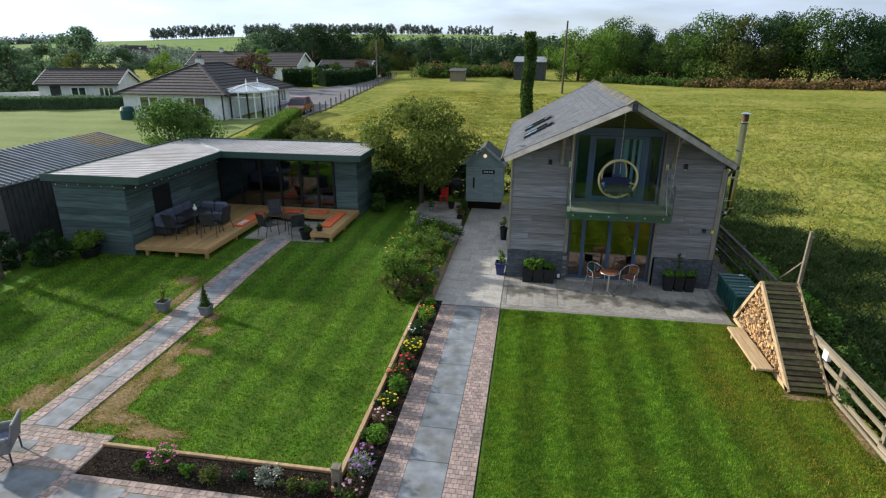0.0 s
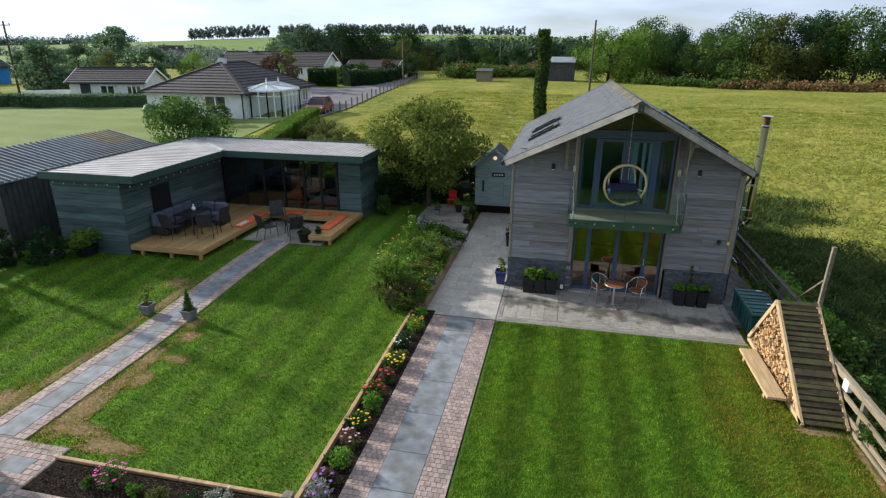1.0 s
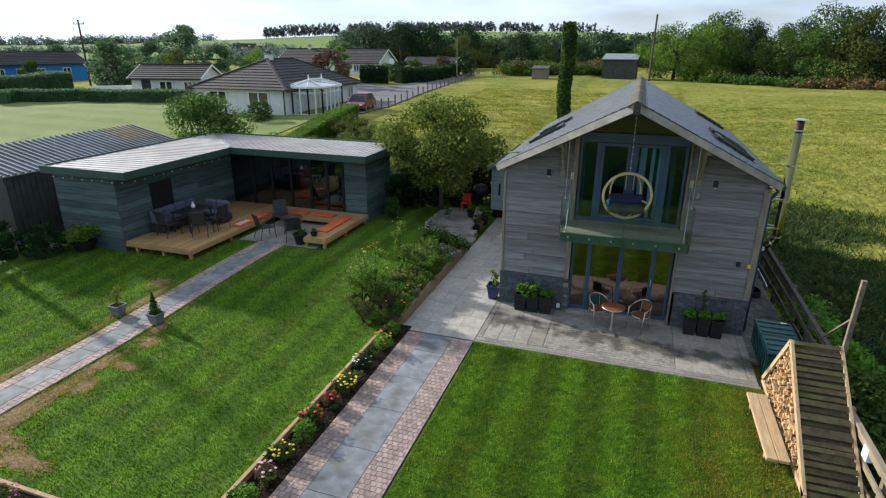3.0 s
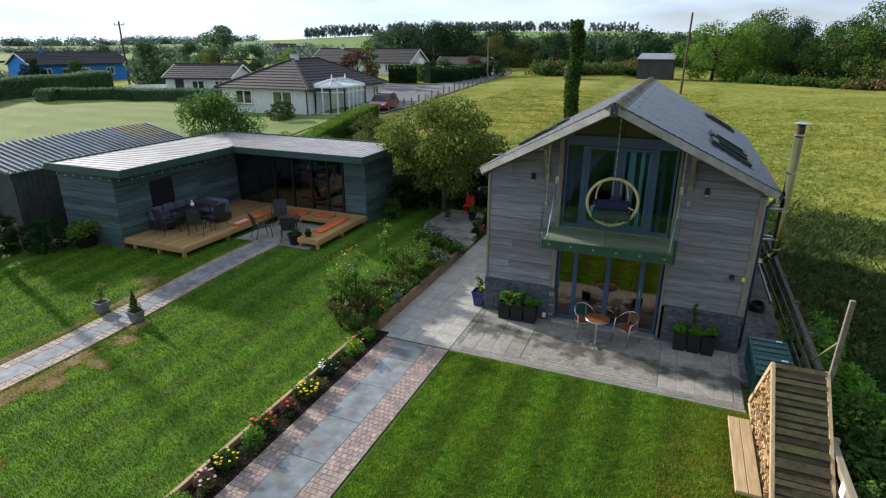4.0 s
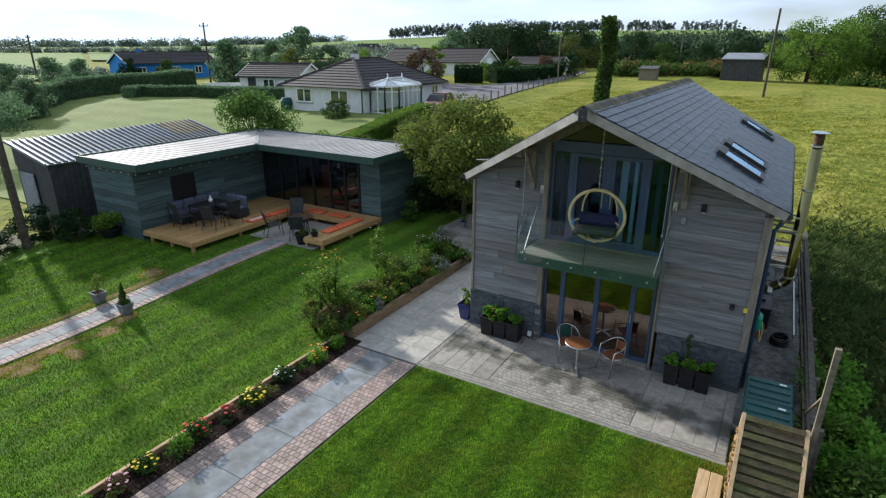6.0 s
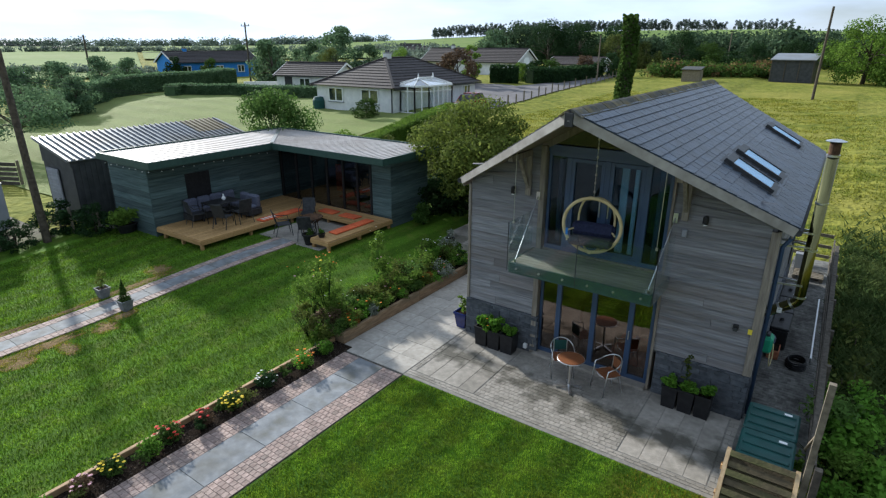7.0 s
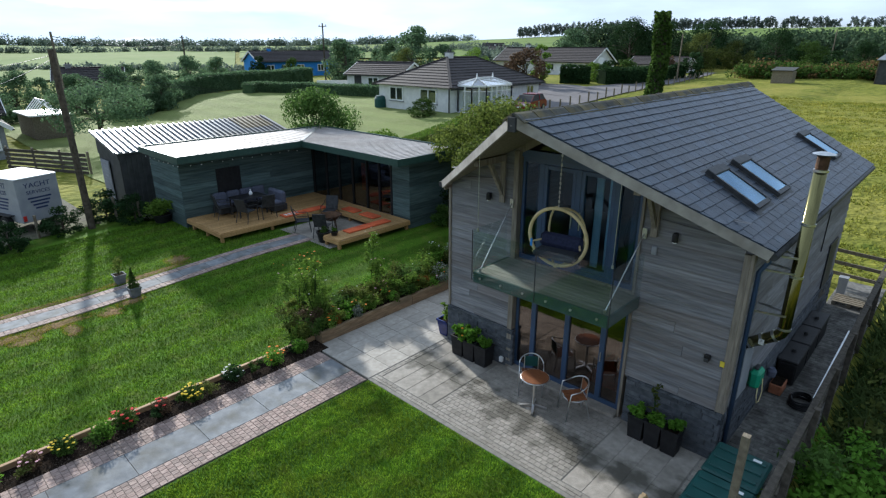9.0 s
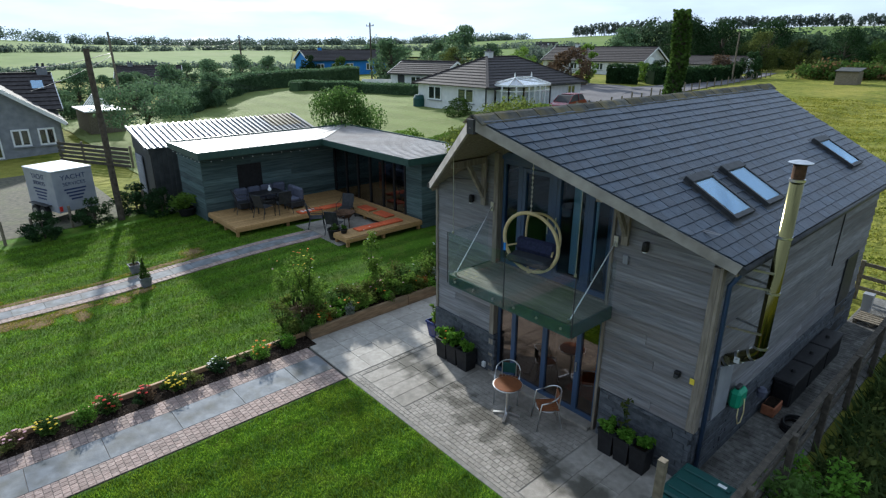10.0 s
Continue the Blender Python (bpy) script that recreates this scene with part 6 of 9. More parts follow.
part("roof_patch", prism(bmesh.new(), [(AX0 - 0.08, 21.2, 3.325), (AX0 + 1.5, 21.2, 2.94), (AX0 + 1.5, 22.6, 2.94), (AX0 - 0.08, 22.6, 3.325)], (0, 0, -0.01)), M["brown_sheet"], barn, "weathered brown roof panel")
part("shutter", boxed(AX0 + 0.35, AX0 + 1.35, AY0 + 0.02, AY0 + 0.05, 0.1, 2.2), M["grey_render"], barn, "pale slatted roller shutter")
for i in range(14):
    part("slat", boxed(AX0 + 0.37, AX0 + 1.33, AY0 + 0.005, AY0 + 0.03, 0.15 + i * 0.145, 0.25 + i * 0.145, 0.004), M["grey_render"], barn)

# small painted shed at the back of the drive
hut = thing("tool_shed", (0, 0, 0), "small pale green-grey painted tool shed, door shut", "shed")
HX0, HX1, HY, HZ = -3.62, -1.92, 24.55, 0.42
part("wall", boxed(HX0 + 0.02, HX1 - 0.02, HY + 0.02, HY + 1.5, HZ - 0.05, 2.2), M["shed_paint"], hut)
part("gable", prism(bmesh.new(), [(HX0 + 0.02, HY + 0.02, 2.2), (HX1 - 0.02, HY + 0.02, 2.2), ((HX0 + HX1) / 2, HY + 0.02, 2.86)], (0, 1.48, 0)), M["shed_paint"], hut)
for i in range(14):
    z0 = HZ + i * 0.128
    part("board", boxed(HX0, HX1, HY - 0.0, HY + 0.03, z0 + 0.003, z0 + 0.125, 0.003), M["shed_paint"], hut)
part("door", boxed(-3.05, -2.35, HY - 0.02, HY + 0.0, HZ + 0.05, 2.05, 0.004), M["shed_paint"], hut)
part("hinge", boxed(-3.3, -3.22, HY - 0.03, HY - 0.015, 1.0, 1.5), M["black"], hut)
# dark box added as the shade in the gap under the raised floor
part("base", boxed(HX0 + 0.1, HX1 - 0.1, HY + 0.05, HY + 1.45, -0.05, HZ - 0.04), M["soil"], hut)
mx = (HX0 + HX1) / 2
for s in (-1, 1):
    part("roof", beam(bmesh.new(), (mx, HY + 0.68, 2.94), (mx + s * 1.0, HY + 0.68, 2.14), 1.78, 0.03, (s * 0.6, 0, 0.75)), M["felt"], hut, "dark felt roof")
    part("barge_board", beam(bmesh.new(), (mx, HY - 0.2, 2.9), (mx + s * 0.98, HY - 0.2, 2.13), 0.03, 0.1, (0, 0, 1)), M["shed_paint"], hut)
sign = thing("shed_sign", (-2.6, HY - 0.03, 1.78), "small dark sign with pale letters on the shed door", "sign")
part("plate", boxed(-0.28, 0.28, -0.02, 0, -0.09, 0.09, 0.004), M["black"], sign)
for i in range(4):
    part("letter_bar", boxed(-0.2 + i * 0.11, -0.13 + i * 0.11, -0.026, -0.021, -0.035, 0.035), M["pale_letter"], sign)
bl = thing("bulkhead_lamp", (mx, HY - 0.03, 2.5), "small lit round lamp in the shed gable", "wall lamp")
bm = bmesh.new()
lathe(bm, [(0.07, -0.03), (0.08, 0.0), (0.05, 0.03)], 12)
bmesh.ops.transform(bm, matrix=Matrix.Rotation(math.pi / 2, 4, "X"), verts=bm.verts[:])
lamp_mat = bpy.data.materials.new("lit lamp")
lamp_mat.use_nodes = True
lamp_mat.node_tree.nodes["Principled BSDF"].inputs["Emission Color"].default_value = (1, 0.75, 0.4, 1)
lamp_mat.node_tree.nodes["Principled BSDF"].inputs["Emission Strength"].default_value = 0.5
part("bowl", bm, lamp_mat, bl)

# ---- things on the patio ----
table = thing("cafe_table", (1.79, 15.58, 0.03), "round teak-topped cafe table with cast aluminium foot", "table")
table.matrix_basis = table.matrix_basis @ Matrix.Diagonal((0.88, 0.88, 0.96, 1))
bm = bmesh.new()
lathe(bm, [(0.28, 0.70), (0.305, 0.705), (0.305, 0.73), (0.29, 0.735)], 28)
part("tabletop", bm, M["teak"], table)
bm = bmesh.new()
tube(bm, [(0.31 * math.cos(a * math.pi / 14), 0.31 * math.sin(a * math.pi / 14), 0.715) for a in range(28)], 0.013, 6, True)
part("rim", bm, M["alu"], table)
part("column", rod(bmesh.new(), (0, 0, 0.05), (0, 0, 0.7), 0.03, n=12), M["alu"], table)
for i in range(4):
    a = i * math.pi / 2 + 0.5
    part("foot", beam(bmesh.new(), (0, 0, 0.07), (0.3 * math.cos(a), 0.3 * math.sin(a), 0.015), 0.05, 0.03), M["alu"], table)


def bistro_chair(x, y, rz, label, back):
    """A tubular aluminium stacking chair with slatted seat; it faces -y before its turn."""
    c = thing("bistro_chair", (x, y, 0.03), label, "chair", "chairs round the cafe table", rz=rz)
    for i in range(6):
        part("seat_slat", boxed(-0.2 + i * 0.068, -0.14 + i * 0.068, -0.2, 0.2, 0.43, 0.445, 0.004), M["teak"], c)
    bm = bmesh.new()
    tube(bm, [(0.235 * math.cos(a), 0.225 * math.sin(a), 0.425) for a in np.linspace(0, 2 * math.pi, 20, endpoint=False)], 0.013, 7, True)
    part("seat_ring", bm, M["alu"], c)
    bm = bmesh.new()
    arc = [(-0.25, -0.24, 0.0), (-0.25, -0.2, 0.42), (-0.255, -0.17, 0.62), (-0.26, 0.0, 0.66)]
    arc += [(0.26 * math.cos(a), 0.26 * math.sin(a), 0.66 + 0.13 * math.sin(a)) for a in np.linspace(math.pi, 0, 11)]
    arc += [(0.26, 0.0, 0.66), (0.255, -0.17, 0.62), (0.25, -0.2, 0.42), (0.25, -0.24, 0.0)]
    tube(bm, arc, 0.013, 7)
    part("frame", bm, M["alu"], c)
    for s in (-1, 1):
        part("leg", rod(bmesh.new(), (s * 0.15, 0.18, 0.42), (s * 0.2, 0.27, 0.0), 0.012), M["alu"], c)
        part("back_rail", rod(bmesh.new(), (s * 0.15, 0.19, 0.42), (s * 0.15, 0.225, 0.77), 0.01), M["alu"], c)
    part("back_panel", boxed(-0.14, 0.14, 0.205, 0.22, 0.5, 0.74, 0.004), back, c)
    c.matrix_basis = c.matrix_basis @ Matrix.Diagonal((0.94, 0.94, 0.95, 1))
    return c


bistro_chair(1.42, 16.0, 35, "aluminium bistro chair with a green back panel", M["green_plastic"])
bistro_chair(2.46, 15.95, -38, "aluminium bistro chair with teak seat and back", M["teak"])

# hanging hoop chair on the balcony
swing = thing("hoop_chair", (1.81, 15.95, 2.91), "hanging hoop chair of pale bent wood with navy cushions", "hanging chair", rz=8)
R = 0.555
bm = bmesh.new()
tube(bm, [(R * math.sin(a), 0, R - R * math.cos(a) - 2 * R) for a in np.linspace(0, 2 * math.pi, 48, endpoint=False)], 0.034, 9, True)
o = part("front_hoop", bm, M["hoop"], swing)
o.matrix_basis = pose(0, 0, 2 * R, 5, 0, 0)
for s in (-1, 1):
    bm = bmesh.new()
    tube(bm, [(s * 0.36 * math.sin(a), 0.46 * math.sin(a) ** 0.8, R * (1 + math.cos(a))) for a in np.linspace(0.02, math.pi - 0.02, 24)], 0.022, 8)
    part("rear_arm", bm, M["hoop"], swing, "bent wood arm curving back from the hoop")
part("seat_cushion", boxed(-0.42, 0.42, -0.12, 0.34, 0.16, 0.3, 0.05), M["seat_pad"], swing, "dark grey woven seat pad")
b = part("back_cushion", boxed(-0.42, 0.42, -0.07, 0.07, 0, 0.27, 0.06), M["navy"], swing)
b.matrix_basis = pose(0, 0.2, 0.3, -18, 0, 0)
part("tag", boxed(-0.46, -0.42, -0.12, -0.1, 0.36, 0.5), M["blue_render"], swing)
for z in (0.22, 0.42):
    for s in (-1, 1):
        part("stretcher", rod(bmesh.new(), (s * 0.46, 0.0, z), (s * 0.3, 0.36, z), 0.018), M["hoop"], swing)
top_z = roof_z(1.84) - 0.15 - 2.95
part("chain", rod(bmesh.new(), (0, 0, 2 * R), (0, 0, top_z), 0.005), M["steel"], swing)
for i in range(18):
    z = 2 * R + 0.05 + i * (top_z - 2 * R - 0.05) / 18
    bm = bmesh.new()
    tube(bm, [(0.015 * math.cos(a), 0, z + 0.024 * math.sin(a)) if i % 2 else (0, 0.015 * math.cos(a), z + 0.024 * math.sin(a)) for a in np.linspace(0, 2 * math.pi, 8, endpoint=False)], 0.006, 5, True)
    part("chain_link", bm, M["steel"], swing)
# armchairs behind the balcony doors and a dining set below
tub = thing("egg_chair", (2.75, 17.9, 2.63), "round black wicker chair inside the balcony doors", "chair")
bm = bmesh.new()
lathe(bm, [(0.1, 0.0), (0.4, 0.12), (0.52, 0.45), (0.45, 0.9), (0.36, 1.15), (0.34, 1.13), (0.43, 0.88), (0.47, 0.45), (0.36, 0.2), (0.05, 0.16)], 18)
part("shell", bm, M["black"], tub)
part("cushion", boxed(-0.3, 0.3, -0.34, -0.2, 0.35, 0.85, 0.06), M["pvc"], tub, "white cushion in the wicker chair")
din = thing("dining_table", (1.7, 18.3, 0.09), "wooden dining table inside the glass doors", "table")
part("tabletop", boxed(-0.7, 0.7, -0.4, 0.4, 0.72, 0.76, 0.008), M["teak"], din)
for x, y in ((-0.62, -0.32), (0.62, -0.32), (0.62, 0.32), (-0.62, 0.32)):
    part("leg", boxed(x - 0.035, x + 0.035, y - 0.035, y + 0.035, 0, 0.72), M["teak"], din)
runner = thing("table_runner", (1.5, 18.3, 0.85), "cream patterned cloth on the dining table", "cloth")
for i in range(3):
    part("stripe", boxed(-0.3, 0.3, -0.2 + i * 0.15, -0.1 + i * 0.15, 0.0, 0.012), M["cream"], runner)
rug = thing("rug", (2.5, 17.6, 0.09), "orange rug on the oak floor", "rug")
part("weave", boxed(-0.5, 0.6, -0.5, 0.9, 0.0, 0.02, 0.005), M["orange"], rug)
hanging = thing("pendant_lamp", (2.3, 19.0, 1.75), "wide cream pendant lamp over the table", "pendant lamp")
bm = bmesh.new()
lathe(bm, [(0.32, 0.0), (0.33, 0.02), (0.12, 0.2), (0.05, 0.22)], 20)
part("shade", bm, M["cream"], hanging)
part("cord", rod(bmesh.new(), (0, 0, 0.22), (0, 0, 0.66), 0.008), M["black"], hanging)

# log store with a slatted slope
store = thing("log_store", (0, 0, 0), "triangular timber log store full of split logs", "log store")
LX0, LX1, NY, AY, BY, AZ = 4.99, 5.84, 10.72, 13.05, 14.28, 1.66
for x in (LX0, LX1 - 0.05):
    part("side_rail", beam(bmesh.new(), (x + 0.025, NY, 0.06), (x + 0.025, AY, AZ), 0.05, 0.12, (0, -0.6, 0.8)), M["sleeper"], store)
    part("back_rail", beam(bmesh.new(), (x + 0.025, BY, 0.12), (x + 0.025, AY, AZ), 0.05, 0.1, (0, 0.8, 0.6)), M["sleeper"], store)
    part("base_rail", beam(bmesh.new(), (x + 0.025, NY, 0.1), (x + 0.025, BY, 0.1), 0.05, 0.1, (0, 0, 1)), M["sleeper"], store)
n_sl = 33
for i in range(n_sl):
    f0, f1 = i / n_sl, (i + 0.97) / n_sl
    y0, z0 = NY + (AY - NY) * f0, 0.08 + (AZ - 0.08) * f0
    y1, z1 = NY + (AY - NY) * f1, 0.08 + (AZ - 0.08) * f1
    mid = ((y0 + y1) / 2, (z0 + z1) / 2 + 0.03)
    o = part("slat", boxed(LX0 + 0.052, LX1 - 0.052, -math.hypot(y1 - y0, z1 - z0) / 2, math.hypot(y1 - y0, z1 - z0) / 2, -0.012, 0.012, 0.003), M["mossy_slat"], store)
    o.matrix_basis = pose(0, mid[0], mid[1], math.degrees(math.atan2(AZ - 0.08, AY - NY)) + 3.5 + 0.4 * math.sin(i * 2.7), 0.3 * math.sin(i * 4.1), 0.4 * math.sin(i * 1.9))
for i in range(7):
    f0 = (i + 0.5) / 7
    o = part("back_slat", boxed(LX0 + 0.052, LX1 - 0.052, -0.1, 0.1, -0.01, 0.01, 0.003), M["mossy_slat"], store)
    o.matrix_basis = pose(0, BY + (AY - BY) * f0, 0.12 + (AZ - 0.12) * f0 + 0.02, -math.degrees(math.atan2(AZ - 0.12, BY - AY)), 0, 0)
rl = random.Random(9)
z = 0.2
while z < AZ - 0.12:
    f = (z + 0.05 - 0.08) / (AZ - 0.08)
    y0, y1 = NY + (AY - NY) * f + 0.12, BY + (AY - BY) * f - 0.1
    y = y0
    while y < y1:
        r = rl.uniform(0.035, 0.075)
        k = rl.choice((3, 3, 4))
        a0 = rl.uniform(0, 6)
        bm = bmesh.new()
        pts = [(LX0 + 0.03 - rl.uniform(-0.02, 0.07), y + r * math.cos(a0 + 2 * math.pi * j / k) * rl.uniform(0.6, 1.3), z + r * 0.8 * math.sin(a0 + 2 * math.pi * j / k) * rl.uniform(0.6, 1.2)) for j in range(k)]
        px = pts[0][0]
        prism(bm, [(px, p[1], p[2]) for p in pts], (0.35, 0, 0))
        part("log", bm, M["log_end"], store)
        y += r * 1.65
    z += 0.088
part("slat_board", prism(bmesh.new(), [(LX0 + 0.055, NY + 0.02, 0.075), (LX0 + 0.055, AY - 0.01, AZ - 0.02), (LX0 + 0.055, AY, AZ - 0.04), (LX0 + 0.055, NY + 0.05, 0.07)], (LX1 - LX0 - 0.11, 0, 0)), M["mossy_slat"], store, "dark backing under the slats")
part("log_core", prism(bmesh.new(), [(LX0 + 0.12, NY + 0.25, 0.1), (LX0 + 0.12, BY - 0.12, 0.14), (LX0 + 0.12, AY, AZ - 0.12)], (0.6, 0, 0)), M["bark"], store)
plank = thing("plank_bench", (0, 0, 0), "low bench of two new planks beside the log store", "bench")
for x0, x1 in ((4.56, 4.74), (4.75, 4.93)):
    part("plank", boxed(x0, x1, 11.35, 13.42, 0.18, 0.24, 0.006), M["sleeper"], plank)
for y in (11.6, 13.1):
    part("support", boxed(4.6, 4.9, y, y + 0.1, 0.0, 0.18), M["sleeper"], plank)
mast = thing("timber_post", (5.9, 13.2, 0), "tall leaning timber post with a thin brace", "post")
part("post", beam(bmesh.new(), (0.0, 0.0, 0), (0.02, -0.05, 2.98), 0.075, 0.075, (0, 1, 0)), M["old_wood"], mast)
part("brace", beam(bmesh.new(), (0, 0, 2.2), (-0.02, 1.1, 1.25), 0.03, 0.03), M["old_wood"], mast)

# field fence
fence = thing("field_fence", (0, 0, 0), "weathered post and rail fence along the field", "fence")


def rails(pts, zs, w, h, step_m, post_h, wood="old_wood"):
    for (x0, y0), (x1, y1) in zip(pts, pts[1:]):
        n = max(1, round(math.hypot(x1 - x0, y1 - y0) / step_m))
        for i in range(n):
            a = (x0 + (x1 - x0) * i / n, y0 + (y1 - y0) * i / n)
            b = (x0 + (x1 - x0) * (i + 1) / n, y0 + (y1 - y0) * (i + 1) / n)
            part("post", boxed(a[0] + 0.03, a[0] + 0.13, a[1] - 0.05, a[1] + 0.05, gz(*a) - 0.1, gz(*a) + post_h, 0.006), M[wood], fence)
            for z in zs:
                part("rail", beam(bmesh.new(), (*a, gz(*a) + z + rl.uniform(-0.02, 0.02)), (*b, gz(*b) + z + rl.uniform(-0.02, 0.02)), w, h), M[wood], fence)


rails([(5.9, 12.4), (5.88, 9.0), (5.9, -3.0)], (0.05, 0.2, 0.52, 0.82), 0.035, 0.1, 1.8, 0.88, "rail_tan")
for y0, y1 in ((9.0, 12.4), (5.5, 8.99), (2.0, 5.49)):
    part("cap", boxed(5.86, 5.96, y0, y1, 0.885, 0.912, 0.004), M["rail_tan"], fence, "flat tan capping board")
rails([(6.0, 14.0), (5.98, 19.0), (5.92, 26.3)], (0.45, 0.8, 1.1), 0.035, 0.1, 1.75, 1.2, "dark_wood")
rails([(3.2, 27.2), (5.9, 26.9)], (0.35, 0.7, 1.05), 0.04, 0.1, 1.4, 1.15)
top = thing("fence_cap", (0, 0, 0), "flat dark capping board on the fence", "board")
part("board", boxed(5.95, 6.05, 14.1, 25.5, 1.16, 1.185, 0.004), M["dark_wood"], top)
strut = thing("metal_strut", (0, 0, 0), "pale perforated metal strut resting along the fence", "strut")
part("bar", beam(bmesh.new(), (5.83, 18.9, 0.44), (5.81, 22.5, 0.46), 0.03, 0.12), M["steel"], strut)
box_w = thing("junction_box", (5.98, 11.3, 0.62), "white plastic box fixed to the fence", "box")
part("body", boxed(-0.12, -0.02, -0.1, 0.1, 0, 0.22, 0.01), M["pvc"], box_w)

# green storage boxes behind the log store
for y0, y1 in ((14.42, 15.28), (15.3, 16.16)):
    sb = thing("storage_box", (5.42, (y0 + y1) / 2, 0.03), "dark green plastic storage box, lid shut", "storage box", "green storage boxes")
    hh = (y1 - y0) / 2 - 0.01
    bm = bmesh.new()
    lathe(bm, [(0.33, 0), (0.36, 0.55), (0.38, 0.58)], 4, (0, 0, 0), True)
    bmesh.ops.transform(bm, matrix=Matrix.Diagonal((1, hh / 0.38, 1, 1)), verts=bm.verts[:])
    part("tub", bm, M["green_plastic"], sb)
    for i in range(4):
        part("rib", boxed(-0.375, -0.355, -hh * 0.8 + i * hh * 0.5, -hh * 0.8 + i * hh * 0.5 + 0.06, 0.05, 0.5, 0.006), M["green_plastic"], sb)
    part("lid", boxed(-0.4, 0.4, -hh, hh, 0.58, 0.66, 0.03), M["green_plastic"], sb)
    for i in range(3):
        part("lid_ridge", boxed(-0.34, 0.34, -hh * 0.7 + i * hh * 0.6, -hh * 0.7 + i * hh * 0.6 + 0.08, 0.66, 0.685, 0.01), M["green_plastic"], sb)
    part("sticker", boxed(0.15, 0.27, hh * 0.55, hh * 0.55 + 0.06, 0.686, 0.689), M["pvc"], sb)

# side passage
reel = thing("hose_reel", (5.02, 17.8, 1.12), "green plastic hose reel with pale hose on the wall", "hose reel")
reel.matrix_basis = reel.matrix_basis @ Matrix.Diagonal((0.88, 0.88, 0.88, 1))
part("case", boxed(-0.1, 0.12, -0.2, 0.2, -0.2, 0.2, 0.06), M["reel"], reel)
part("handle", boxed(-0.04, 0.04, -0.1, 0.1, 0.2, 0.26, 0.015), M["dark_metal"], reel)
bm = bmesh.new()
tube(bm, [(0.13, 0.02, 0.0), (0.16, 0.03, -0.3), (0.15, -0.03, -0.5), (0.13, -0.1, -0.52), (0.11, -0.14, -0.35), (0.1, -0.13, -0.15)], 0.012, 6)
part("hose", bm, M["cream"], reel)
for i in range(3):
    y = 20.4 + i * 1.06
    bk = thing("black_bunker", (5.14, y, 0.03), "black plastic bunker along the house wall", "bunker", "black bunkers")
    part("body", boxed(-0.18, 0.18, -0.5, 0.5, 0, 0.5, 0.03), M["black"], bk)
    part("lid", boxed(-0.2, 0.2, -0.51, 0.51, 0.5, 0.56, 0.02), M["black"], bk)
    part("knob", rod(bmesh.new(), (0, 0, 0.56), (0, 0, 0.62), 0.05, 0.03), M["black"], bk)
tr = thing("trough", (5.12, 19.55, 0.03), "terracotta trough with dry soil", "trough")
part("body", boxed(-0.12, 0.12, -0.22, 0.22, 0, 0.22, 0.02), M["terracotta"], tr)
part("soil", boxed(-0.1, 0.1, -0.2, 0.2, 0.22, 0.225), M["soil"], tr)
bin_ = thing("water_can", (5.05, 19.0, 0.6), "pale blue watering can on the bunker", "can")
bm = bmesh.new()
lathe(bm, [(0.08, 0), (0.09, 0.12), (0.05, 0.18)], 12)
part("body", bm, M["grey_cloth"], bin_)
pl = thing("pallet", (5.45, 25.2, 0.03), "weathered pallet leaning in the passage", "pallet")
for i in range(5):
    part("board", boxed(-0.4, 0.4, i * 0.14, i * 0.14 + 0.1, 0.1, 0.12), M["old_wood"], pl)
for x in (-0.36, 0, 0.36):
    part("bearer", boxed(x - 0.04, x + 0.04, 0, 0.66, 0, 0.1), M["old_wood"], pl)

coil = thing("hose_coil", (5.6, 19.3, 0.03), "black coiled hose on the passage paving", "hose")
for k in range(6):
    bm = bmesh.new()
    tube(bm, [((0.2 - 0.012 * (k % 3)) * math.cos(a), (0.26 - 0.014 * (k % 2)) * math.sin(a), 0.02 + 0.028 * k + 0.01 * math.sin(3 * a + k)) for a in np.linspace(0, 2 * math.pi, 20, endpoint=False)], 0.017, 6, True)
    part("turn", bm, M["black"], coil)
gate = thing("plastic_bin", (5.12, 26.0, 0.03), "slim pale grey plastic bin beside the house wall", "bin")
bm = bmesh.new()
lathe(bm, [(0.09, 0), (0.11, 0.5), (0.115, 0.52), (0.115, 0.56)], 4, (0, 0, 0), True)
part("body", bm, M["trailer"], gate)
part("lid", boxed(-0.12, 0.12, -0.12, 0.12, 0.56, 0.59, 0.01), M["grey_render"], gate)

# rattan armchair on the brick terrace
rc = thing("rattan_armchair", (-9.75, 6.2, 0.052), "grey rattan armchair on the brick terrace", "chair", rz=-60)
rc.matrix_basis = rc.matrix_basis @ Matrix.Diagonal((0.88, 0.88, 0.9, 1))
part("seat", boxed(-0.3, 0.3, -0.28, 0.28, 0.28, 0.4, 0.03), M["rattan"], rc)
part("cushion", boxed(-0.26, 0.26, -0.26, 0.24, 0.4, 0.47, 0.03), M["grey_cloth"], rc)
bk = part("backrest", boxed(-0.3, 0.3, -0.03, 0.03, 0, 0.55, 0.02), M["rattan"], rc)
bk.matrix_basis = pose(0, 0.28, 0.36, -14, 0, 0)
for s in (-1, 1):
    part("arm", boxed(s * 0.33 - 0.04, s * 0.33 + 0.04, -0.28, 0.3, 0.3, 0.64, 0.025), M["rattan"], rc)
    for y in (-0.24, 0.26):
        part("leg", rod(bmesh.new(), (s * 0.3, y, 0), (s * 0.3, y, 0.3), 0.018), M["dark_metal"], rc)

# ---- neighbours ----


